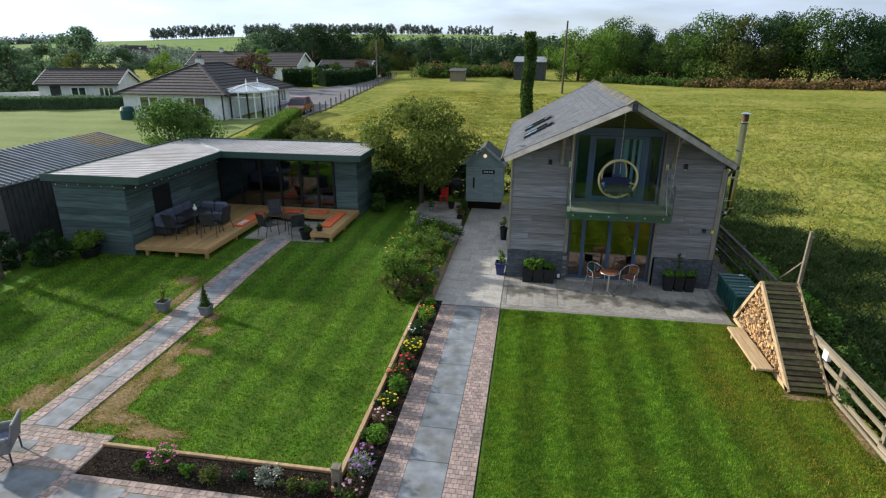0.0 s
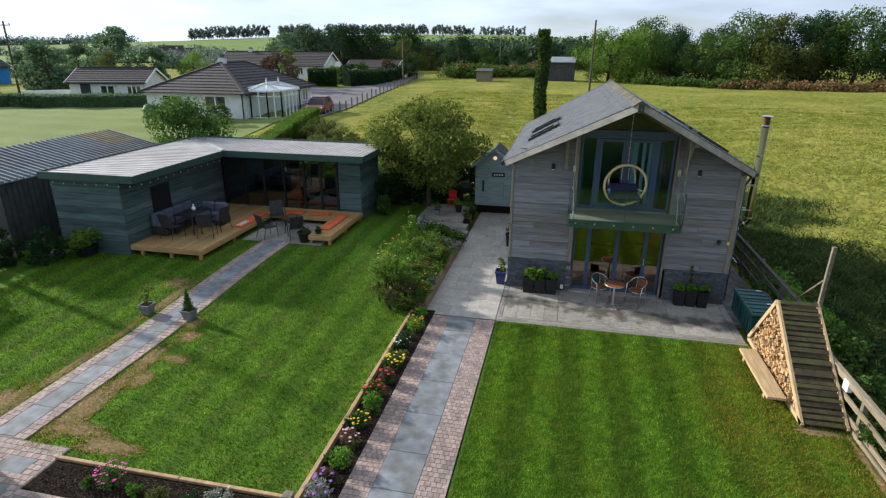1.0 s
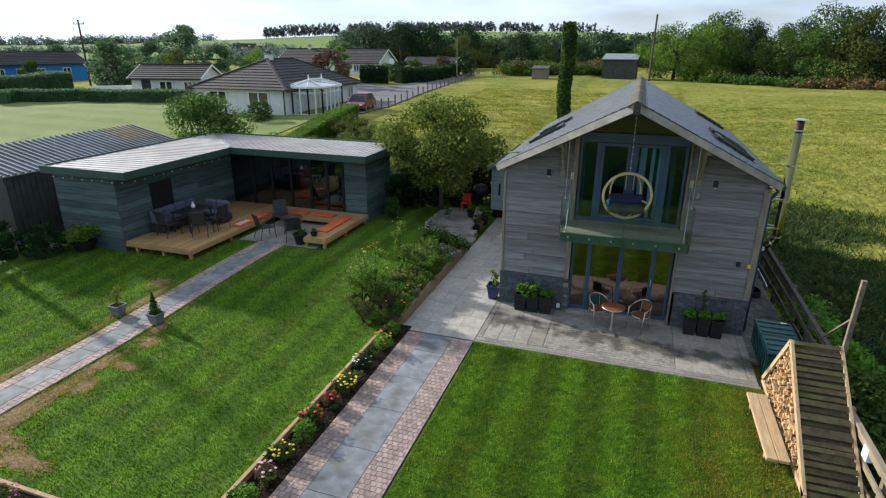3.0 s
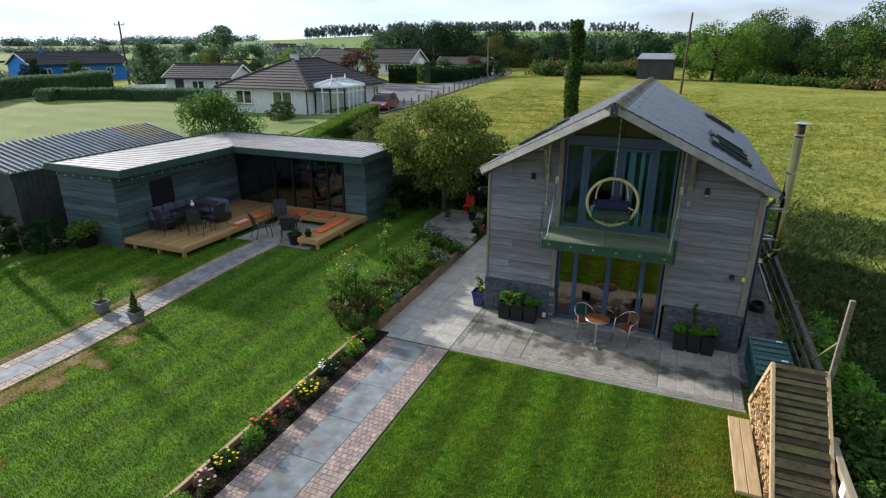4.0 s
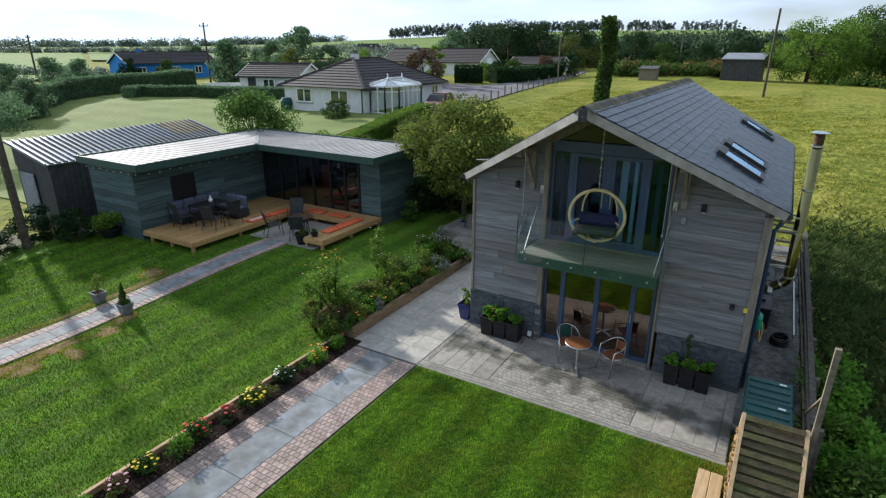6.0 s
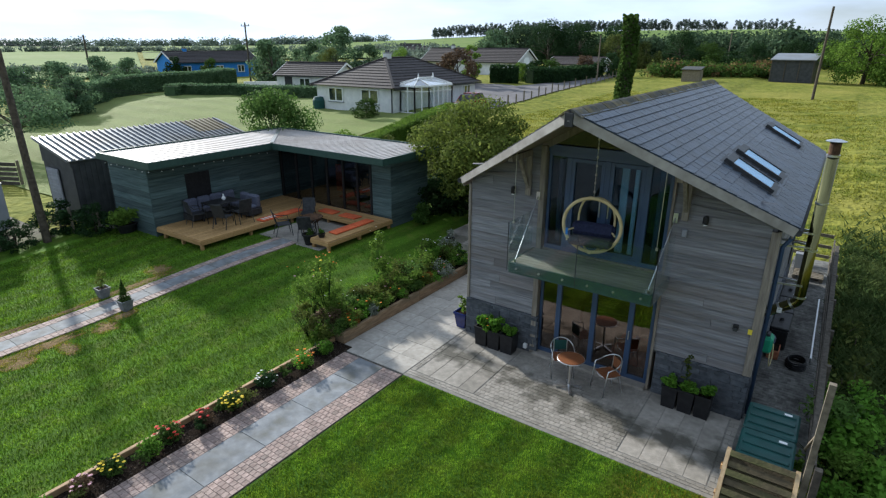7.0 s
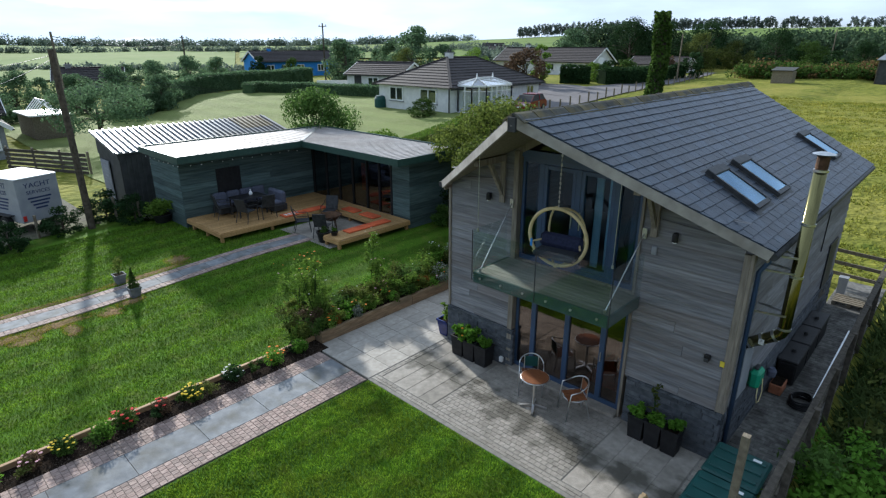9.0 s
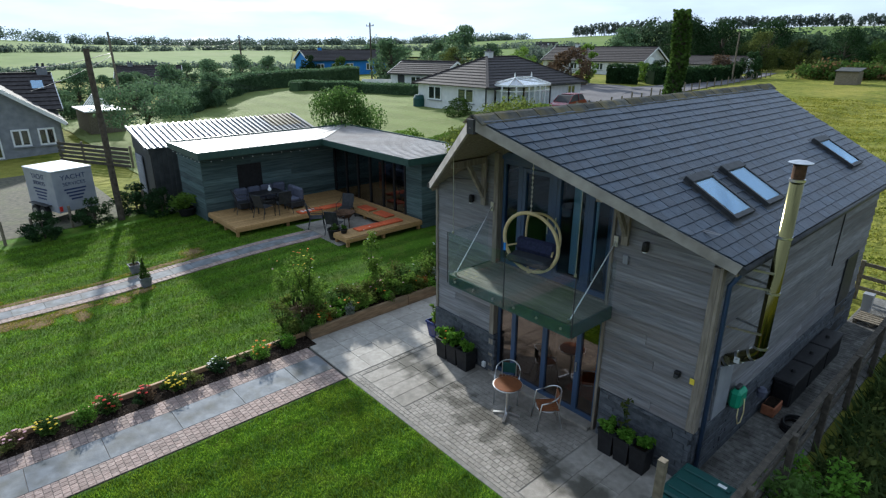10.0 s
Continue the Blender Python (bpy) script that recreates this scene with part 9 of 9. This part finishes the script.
# raised bed: tall mixed border
for i, (x, y, w, h, mt, pet, pn, ps, lb) in enumerate((
        (-4.35, 14.7, 1.15, 1.85, "leaf_light", "petal_orange", 30, 0.045, "tall airy plant with orange flower tips"), (-4.7, 14.9, 0.5, 1.75, "leaf_light", "petal_yellow", 12, 0.06, "tall stem with yellow flower heads"), (-4.0, 14.6, 0.8, 0.75, "leaf_olive", "petal_dusty", 6, 0.04, "dusky olive-leaved bush"), (-3.75, 14.9, 0.7, 0.45, "leaf_light", "petal_orange", 9, 0.05, "green clump with orange flowers"),
        (-4.3, 15.6, 0.9, 1.05, "leaf_olive", "petal_white", 14, 0.035, "mixed tall border plant"), (-3.8, 15.7, 0.8, 0.6, "leaf_bright", "petal_orange", 4, 0.05, "bright leafy border plant"), (-4.5, 16.8, 0.6, 2.1, "leaf_light", "petal_white", 10, 0.035, "tall open stem with pale leaves"), (-4.1, 16.5, 0.9, 0.95, "leaf_thorn", "petal_dusty", 10, 0.05, "green border plant with pink blooms"), (-3.75, 16.7, 0.6, 0.5, "leaf_olive", "", 0, 0.04, "olive-leaved low bush"),
        (-4.2, 17.5, 0.9, 0.9, "leaf_olive", "petal_yellow", 6, 0.04, "olive border bush"), (-3.75, 17.7, 0.75, 0.6, "leaf_thorn", "", 0, 0.04, "yellow-green low bush"), (-4.2, 18.4, 1.0, 1.0, "leaf_light", "petal_white", 12, 0.035, "dense green border bush"), (-3.75, 18.7, 0.8, 0.6, "leaf_silver", "", 0, 0.04, "grey-green lavender bush"), (-4.2, 19.4, 1.0, 1.05, "leaf_olive", "petal_white", 14, 0.04, "pale flowering border bush"), (-3.75, 19.7, 0.8, 0.5, "leaf_dark", "", 0, 0.04, "dark spreading evergreen"), (-4.6, 20.3, 0.9, 0.9, "leaf_silver", "petal_white", 16, 0.045, "white-flowered grey bush"))):
    plant("border_plant", lb + " in the raised bed", x, y, 0.26, w * (0.95 if h > 1.2 else 1.15), h * (0.95 if h > 1.2 else 0.52 if y < 17 else 0.62), (1000 if h > 1.2 else 1500) if h > 0.9 else 1200, 0.065, mt, 360 + i, pet, (pn + 1) // 2, ps, "plant", 0.5, 0.5, "plants in the raised bed")

for i in range(9):
    y = 14.75 + i * 0.62
    big_one = i == 0
    plant("border_bush", "dense leafy border bush in the raised bed", -4.2 if big_one else -4.0 - 0.22 * (i % 2), y, 0.26, 0.95 if big_one else 0.85 + 0.1 * (i % 3), 0.6 if big_one else (0.3 if y < 17 else 0.45) + 0.05 * ((i * 5) % 4), 900 if big_one else 1900, 0.065, ("leaf_light", "leaf_bush", "leaf_thorn", "leaf_bright")[i % 4], 380 + i, "petal_orange" if i % 3 == 1 else "", 3 if i % 3 == 1 else 0, 0.045, "plant", 0.55, 0.5, "plants in the raised bed")

for i in range(17):
    plant("low_plant", "low leafy ground cover in the raised bed", -3.6 - 0.1 * (i % 2), 14.45 + 0.36 * i, 0.26, 0.58, 0.3 + 0.08 * math.sin(i * 2.3), 620, 0.055, ("leaf_light", "leaf_thorn", "leaf_bright", "leaf_thorn")[i % 4], 620 + i, ("petal_orange", "", "petal_dusty")[i % 3], 2 if i % 3 != 1 else 0, 0.06, "plant", 0.55, 0.5, "plants in the raised bed")
for i, (x, y, mt, w, h) in enumerate(((-3.7, 13.98, "leaf_thorn", 0.6, 0.4), (-4.3, 13.95, "leaf_olive", 0.8, 0.7), (-4.0, 14.0, "leaf_light", 0.6, 0.5), (-4.75, 14.4, "leaf_thorn", 0.6, 0.9), (-4.75, 15.4, "leaf_light", 0.5, 0.8))):
    plant("edge_plant", "leafy plant spilling round the raised bed", x, y, gz(x, y) + 0.03, w, h, 700, 0.06, mt, 395 + i, "", 0, 0.05, "plant", 0.55, 0.5, "plants in the raised bed")

for i, (x, y, w, h, mt, pet, lb) in enumerate((
        (-4.55, 14.4, 0.85, 1.45, "leaf_light", "petal_dusty", "pale airy small-leaved plant"), (-4.3, 14.75, 0.75, 1.05, "leaf_light", "petal_white", "pale airy small-leaved plant"), (-4.3, 16.75, 0.6, 1.15, "leaf_light", "petal_dusty", "tall fresh green leafy stems"), (-4.35, 19.3, 0.5, 1.0, "leaf_light", "petal_white", "tall fresh green leafy stems"),
        (-3.95, 14.6, 0.7, 0.45, "leaf_red", "", "dark purple-brown leaved mound"), (-4.1, 16.35, 0.8, 0.55, "leaf_red", "", "dark purple-brown leaved mound"), (-3.62, 14.75, 0.4, 0.26, "leaf_rust", "", "rust-orange heather clump"), (-3.7, 17.9, 0.45, 0.32, "leaf_rust", "", "rust-orange heather clump"),
        (-3.5, 17.2, 0.6, 0.3, "leaf", "", "green clump spilling over the sleeper"), (-3.55, 14.3, 0.55, 0.3, "leaf", "", "green clump spilling over the sleeper"), (-3.48, 15.4, 0.4, 0.28, "leaf_silver", "", "grey-green clump spilling over the sleeper"))):
    plant("mixed_plant", lb + " in the raised bed", x, y, 0.26, w, h, 1000 if h > 0.9 else 1300, 0.062 if h > 0.9 else 0.045, mt, 660 + i, pet, 5 if pet else 0, 0.04, "plant", 0.45, 0.5, "plants in the raised bed")

# pots and planters
def trough(x0, x1, y0, y1, seeds, label):
    t = thing("planter", (0, 0, 0.026), label, "planter")
    n = 3
    w = (x1 - x0) / n
    for i in range(n):
        bm = bmesh.new()
        lathe(bm, [(w / 2 - 0.03, 0), (w / 2 - 0.008, 0.44), (w / 2 + 0.004, 0.445), (w / 2 + 0.004, 0.48), (w / 2 - 0.03, 0.48), (w / 2 - 0.04, 0.40)], 4, (x0 + (i + 0.5) * w, (y0 + y1) / 2, 0), True)
        part("tub", bm, M["black"], t)
        part("soil", boxed(x0 + i * w + 0.05, x0 + (i + 1) * w - 0.05, (y0 + y1) / 2 - w / 2 + 0.05, (y0 + y1) / 2 + w / 2 - 0.05, 0.39, 0.42), M["soil"], t)
    return t


trough(-0.81, 0.21, 16.0, 16.34, 1, "black square-tub planter before the wall")
for i, (x, w, h, pet) in enumerate(((-0.55, 0.5, 0.4, "petal_orange"), (-0.25, 0.45, 0.42, ""), (0.08, 0.35, 0.25, ""))):
    plant("leafy_plant", "bright leafy plant in the black planter", x - 0.03, 16.17, 0.44, w * 0.9, h * 0.9, 560, 0.085, "leaf_bright", 400 + i, pet, 3 if pet else 0, 0.05)
trough(3.5, 4.42, 16.02, 16.34, 2, "black square-tub planter beside the glass doors")
for i, (x, w, h) in enumerate(((3.66, 0.35, 0.25), (3.97, 0.35, 0.22), (4.3, 0.4, 0.3))):
    plant("leafy_plant", "bright leafy plant in the black planter", x, 16.18, 0.44, w * 0.85, h * 0.85, 420, 0.08, "leaf_bright", 410 + i)
plant("sapling", "thin sapling with few leaves in the planter", 3.9, 16.2, 0.44, 0.25, 0.95, 60, 0.09, "leaf_olive", 415)


def pot(name, x, y, r, h, mat, label, square=False, z=None):
    z = gz(x, y) + 0.03 if z is None else z
    p = thing(name, (x, y, z), label, "pot")
    bm = bmesh.new()
    lathe(bm, [(r * 0.68, 0), (r * 0.95, h * 0.86), (r * 1.06, h * 0.88), (r * 1.06, h), (r * 0.9, h), (r * 0.88, h * 0.88)], 18, (0, 0, 0), square)
    part("vessel", bm, M[mat], p)
    bm = bmesh.new()
    lathe(bm, [(r * 0.86, h * 0.88), (r * 0.86, h * 0.92)], 14, (0, 0, 0), square)
    part("soil", bm, M["soil"], p)
    return z + h * 0.92


zt = pot("glazed_pot", -1.52, 16.62, 0.17, 0.42, "pot_blue", "cobalt blue glazed pot by the house corner", True, 0.03)
plant("pot_plant", "yellow-green leggy plant in the blue pot", -1.52, 16.62, zt, 0.35, 0.5, 160, 0.09, "leaf_light", 420)
for i, (x, y, mt, w, h) in enumerate(((-10.6, 12.14, "leaf_olive", 0.4, 0.55), (-9.29, 12.1, "leaf_light", 0.3, 0.55))):
    zt = pot("square_pot", x, y, 0.155, 0.3, "pot_grey", "square grey stone pot beside the path", True, gz(x, y) + 0.03)
    if i == 0:
        plant("pot_shrub", "sparse small shrub in the grey pot", x, y, zt, w * 1.1, h * 1.1, 420, 0.05, "leaf_thorn", 430)
    else:
        con = thing("conifer", (x, y, zt), "small upright conifer in the grey pot", "plant")
        rg = np.random.default_rng(431)
        u, a = rg.uniform(0, 1, 1500) ** 1.3, rg.uniform(0, 2 * np.pi, 1500)
        q = 0.17 * (1 - u) * (0.75 + 0.25 * np.sin(5 * a + 9 * u)) * rg.uniform(0.6, 1.1, 1500)
        part("stem", rod(bmesh.new(), (0, 0, -0.02), (0, 0, 0.5), 0.014, 0.005), M["bark"], con)
        leaf_part("needles", con, np.stack([q * np.cos(a), q * np.sin(a), 0.02 + 0.58 * u], -1), 0.05, "leaf", 432, 0, 0.4)
zt = pot("black_planter", -15.5, 15.35, 0.38, 0.35, "black", "wide black tub against the dark cladding", False, gz(-15.5, 15.35) + 0.02)
plant("leafy_plant", "bushy pale green plant in the black tub", -15.5, 15.3, zt, 1.1, 0.55, 900, 0.14, "leaf_light", 440)
plant("leafy_plant", "broad green fern against the end of the garden room", -7.1, 22.4, gz(-7.1, 22.4) + 0.02, 1.1, 0.8, 1100, 0.12, "leaf_bush", 452)
tagged(link("paving_slab", boxed(-17.1, -16.3, 15.0, 15.4, gz(-16.7, 15.2), gz(-16.7, 15.2) + 0.07, 0.01), M["concrete"]), "loose grey slab lying at the garden edge", "slab")
plant("leafy_plant", "small green plant beside the loose slab", -17.0, 15.1, gz(-17, 15.1) + 0.07, 0.35, 0.3, 260, 0.07, "leaf_light", 453)
zt = pot("black_planter", -8.85, 18.2, 0.24, 0.38, "black", "round black tub by the bench end", False, PG)
plant("leafy_plant", "small green plant in the black tub", -8.85, 18.2, zt, 0.4, 0.2, 240, 0.07, "leaf", 445)
zt = pot("small_pot", -8.35, 18.3, 0.13, 0.13, "black", "small black pot on the bench", False, DZ)
plant("leafy_plant", "small bright plant in the pot", -8.35, 18.3, zt, 0.22, 0.16, 120, 0.06, "leaf_bright", 447)
zt = pot("tall_pot", -1.62, 20.2, 0.15, 0.5, "black", "tall dark pot against the house side", False, 0.03)
plant("pot_plant", "brownish upright plant in the tall pot", -1.62, 20.2, zt, 0.4, 0.5, 240, 0.08, "leaf_olive", 448)
# steps and the nook behind the bed
for i, (x0, x1, y0, y1, z1) in enumerate(((-4.3, -3.36, 20.9, 21.4, 0.12), (-4.7, -3.45, 21.4, 21.9, 0.26), (-5.6, -3.7, 21.9, 24.3, 0.36))):
    tagged(link("stone_step", boxed(x0, x1, y0, y1, -0.05, z1, 0.008), M["concrete"]), "grey slab step up to the shaded nook", "step", "steps to the nook", "structure")
for i, (x, y, r, h, mt, lm) in enumerate(((-3.6, 22.2, 0.18, 0.3, "black", "leaf_olive"), (-3.65, 22.7, 0.2, 0.32, "terracotta", "leaf"), (-4.1, 23.2, 0.16, 0.28, "black", "leaf_bright"), (-4.9, 22.6, 0.14, 0.22, "pot_grey", "leaf"), (-5.2, 21.4, 0.18, 0.25, "pot_grey", "leaf_silver"), (-3.6, 23.4, 0.2, 0.35, "black", "leaf"))):
    zt = pot("flower_pot", x, y, r, h, mt, "small flower pot at the steps", False, 0.36 if x < -3.7 and y > 21.9 else 0.12 if y < 21.5 else 0.03)
    plant("pot_plant", "green plant in a pot by the steps", x, y, zt, 0.4, 0.35, 220, 0.07, lm, 450 + i, "petal_orange" if i == 1 else "", 4 if i == 1 else 0, 0.05)
bar = thing("red_chair", (-4.55, 24.0, 0.36), "small bright red garden stool in the nook", "stool")
part("seat", boxed(-0.18, 0.18, -0.18, 0.18, 0.32, 0.36, 0.01), M["petal_red"], bar)
part("back", boxed(-0.18, 0.18, 0.15, 0.18, 0.36, 0.72, 0.01), M["petal_red"], bar)
for x, y in ((-0.15, -0.15), (0.15, -0.15), (0.15, 0.15), (-0.15, 0.15)):
    part("leg", boxed(x - 0.015, x + 0.015, y - 0.015, y + 0.015, 0, 0.32), M["petal_red"], bar)
grill = thing("barbecue", (-4.1, 24.6, 0.3), "black kettle barbecue in the shade", "barbecue")
bm = bmesh.new()
lathe(bm, [(0.1, 0.6), (0.32, 0.75), (0.36, 0.88), (0.34, 0.92), (0.2, 1.08), (0.03, 1.12)], 20)
part("kettle", bm, M["black"], grill)
for i in range(3):
    part("leg", rod(bmesh.new(), (0.2 * math.cos(i * 2.1), 0.2 * math.sin(i * 2.1), 0.68), (0.32 * math.cos(i * 2.1), 0.32 * math.sin(i * 2.1), 0), 0.014), M["dark_metal"], grill)
cage = thing("bird_cage", (-4.75, 22.9, 1.85), "hanging wooden bird feeder cage under the hawthorn", "bird feeder")
for z in (0.0, 0.22, 0.44):
    for s in (-1, 1):
        part("bar", boxed(-0.2, 0.2, s * 0.18 - 0.012, s * 0.18 + 0.012, z, z + 0.025), M["old_wood"], cage)
        part("bar", boxed(s * 0.19 - 0.012, s * 0.19 + 0.012, -0.18, 0.18, z, z + 0.025), M["old_wood"], cage)
for s in (-1, 1):
    for t in (-1, 1):
        part("corner", boxed(s * 0.19 - 0.012, s * 0.19 + 0.012, t * 0.18 - 0.012, t * 0.18 + 0.012, 0, 0.46), M["old_wood"], cage)
        part("rafter", beam(bmesh.new(), (s * 0.2, t * 0.18, 0.46), (0, 0, 0.72), 0.02, 0.02), M["old_wood"], cage)
part("cord", rod(bmesh.new(), (0, 0, 0.72), (0, 0, 1.35), 0.006), M["black"], cage)
stake = thing("stake_fence", (0, 0, 0), "few short grey stakes at the garden edge", "fence")
for i, (x, y, h) in enumerate(((-16.6, 14.9, 0.9), (-17.1, 14.2, 1.0), (-16.6, 9.4, 0.9), (-16.9, 10.3, 0.8), (-16.3, 8.4, 0.9), (-17.3, 11.6, 0.9))):
    part("stake", rod(bmesh.new(), (x, y, 0), (x + 0.05 * math.sin(i * 5), y, gz(x, y) + h), 0.05), M["old_wood"], stake)

# far woods and hedgerows
def woods(name, label, spots, leaf, mat, n_each, seed, trunks=False):
    rg = np.random.default_rng(seed)
    P, tv = [], bmesh.new()
    for x, y, h, w in spots:
        z = gz(x, y)
        if trunks:
            bl = [(x + rg.normal(0, w * 0.13), y + rg.normal(0, w * 0.13), z + h * (0.3 + 0.6 * j / 6), w * rg.uniform(0.15, 0.24), 1.1) for j in range(7)]
            rod(tv, (x, y, z - 0.5), (x, y, z + h * 0.75), h * 0.02, h * 0.012, 5)
        else:
            bl = [(x + rg.normal(0, w * 0.25), y + rg.normal(0, w * 0.25), z + h * rg.uniform(0.15, 0.8), w * rg.uniform(0.2, 0.34), 0.85) for _ in range(7)]
        P.append(np.concatenate(clump_points(rg, n_each, bl, 0.5, True), 1))
    P = np.concatenate(P)
    v, f = leaf_quads(P[:, :3], leaf, rg, 0, 0.8, P[:, 3:])
    o = tagged(raw(name, v, f, M[mat]), label, "woods", "", "stuff")
    if trunks:
        t = part("trunks", tv, M["bark"], o)
    else:
        tv.free()
    return o


rw = random.Random(77)


def polar(az, r):
    return (-r * math.sin(radians(az)), 10 + r * math.cos(radians(az)))


pines = []
for a0, a1, r0, r1, k in ((35.6, 28.7, 470, 480, 40), (27.8, 24.7, 490, 500, 22), (23.4, 13.8, 510, 535, 70), (13.3, 9.3, 535, 545, 22), (8.6, 4.3, 545, 560, 18)):
    for i in range(k):
        f = (i + rw.uniform(-0.3, 0.3)) / k
        x, y = polar(a0 + (a1 - a0) * f, r0 + (r1 - r0) * f + rw.uniform(-5, 5))
        pines.append((x, y, rw.uniform(7.0, 10.5), rw.uniform(5, 7)))
woods("pine_row", "row of tall dark pines on the far hill", pines, 0.8, "leaf_pine_haze", 260, 80, True)
band = []
for i in range(70):
    az = rw.uniform(-12, 40)
    x, y = polar(az, rw.choice((rw.uniform(170, 215), rw.uniform(215, 330))))
    band.append((x, y, rw.uniform(3, 4.6), rw.uniform(8, 14)))
woods("far_wood", "far hedgerows and copses, haze put in their leaf colour", band, 0.9, "leaf_far_haze", 320, 81)
# hedgerows in long lines over the far fields
for r, h0, w0, leaf, n_each, seed in ((146, 1.6, 3.0, 0.5, 150, 86), (330, 2.6, 7.5, 0.8, 260, 88), (480, 3.6, 15, 1.3, 500, 82)):
    band = []
    az = 41.0
    while az < 100:
        x, y = polar(az, r + 22 * math.sin(az * 0.16 + r) + rw.uniform(-3, 3))
        if rw.random() > (0.12 if r < 400 else 0.02):
            swell = 1 + 1.3 * math.exp(-((az - 84) / 4) ** 2) if r > 400 else 1
            band.append((x, y, h0 * swell * rw.uniform(0.85, 1.2), w0 * rw.uniform(0.9, 1.2)))
        az += math.degrees(w0 * 0.5 / r)
    woods("far_wood", "hedgerow across the far fields, haze put in its leaf colour", band, leaf, "leaf_far_haze", n_each, seed)
band = []
for i in range(120):
    x, y = polar(rw.uniform(-9, 17), rw.uniform(150, 205))
    band.append((x, y, rw.uniform(6, 9), rw.uniform(8, 12)))
woods("far_wood", "dark wood beyond the lane end", band, 0.8, "leaf_dusk", 420, 83)
band = []
for i in range(30):
    f = i / 29
    az = 29.3 - 15.3 * f
    top = (6.5 + 4.2 * math.sin(min(1, f / 0.5) * math.pi) ** 0.7) if f < 0.5 else 7.0 - 1.2 * (f - 0.5)
    for rr in (134, 140):
        x, y = polar(az + rw.uniform(-0.3, 0.3), rr + rw.uniform(-2, 2))
        band.append((x, y, top * rw.uniform(0.9, 1.08), rw.uniform(5.5, 7.5)))
woods("far_wood", "dense wind-swept shelterbelt behind the white house", band, 0.5, "leaf_dusk", 620, 89)
# nettles, docks and scrub where the field ends
band = []
for i in range(26):
    f = i / 25
    band.append((11 + 13 * f + rw.uniform(-1, 1), 99 - 7 * f + rw.uniform(-1, 1), rw.uniform(0.8, 1.5), rw.uniform(2.5, 3.6)))
woods("scrub", "green nettle scrub at the wood's foot", band, 0.3, "leaf", 200, 84)
band = []
for i in range(80):
    f = i / 79
    band.append((23 + 64 * f + rw.uniform(-1, 1), 91.5 - 4.5 * min(1, f * 3) + rw.uniform(-0.8, 0.8), rw.uniform(0.7, 1.4), rw.uniform(2.2, 3.4)))
woods("scrub", "brown dock scrub at the wood's foot", band, 0.3, "leaf_brown", 200, 85)
for k, (mt, lb) in enumerate((("leaf_olive", "rough olive scrub across the field end"), ("leaf_brown", "brown bramble scrub across the field end"), ("leaf", "dark green scrub across the field end"))):
    band = []
    for i in range(22):
        f = (i + k / 3) / 22
        band.append((-20.5 + 15.5 * f + rw.uniform(-1, 1), 103 + 8 * f - 2.0 * k + rw.uniform(-1.5, 1.5), rw.uniform(1.2, 2.6), rw.uniform(2.4, 4)))
    woods("scrub", lb, band, 0.3, mt, 260, 90 + k)

# ---- small pieces: slates, bricks, setts ----
put_slates(1, False, 18.8)
for c in near:
    o = new("brick", brick_me)
    o.parent = path
    o.location = (c[0], c[1], c[2])
bm = boxed(-0.052, 0.052, -0.0515, 0.0515, -0.03, 0.0, 0.003)
sett_me = bpy.data.meshes.new("sett")
bm.to_mesh(sett_me)
bm.free()
sett_me.materials.append(M["concrete"])
for c in setts:
    if tuple(c) in sids:
        o = new("sett", sett_me)
        o.parent = patio
        o.location = (c[0], c[1], c[2])
        o.scale = (c[3] / 0.052, c[4] / 0.0515, 1)
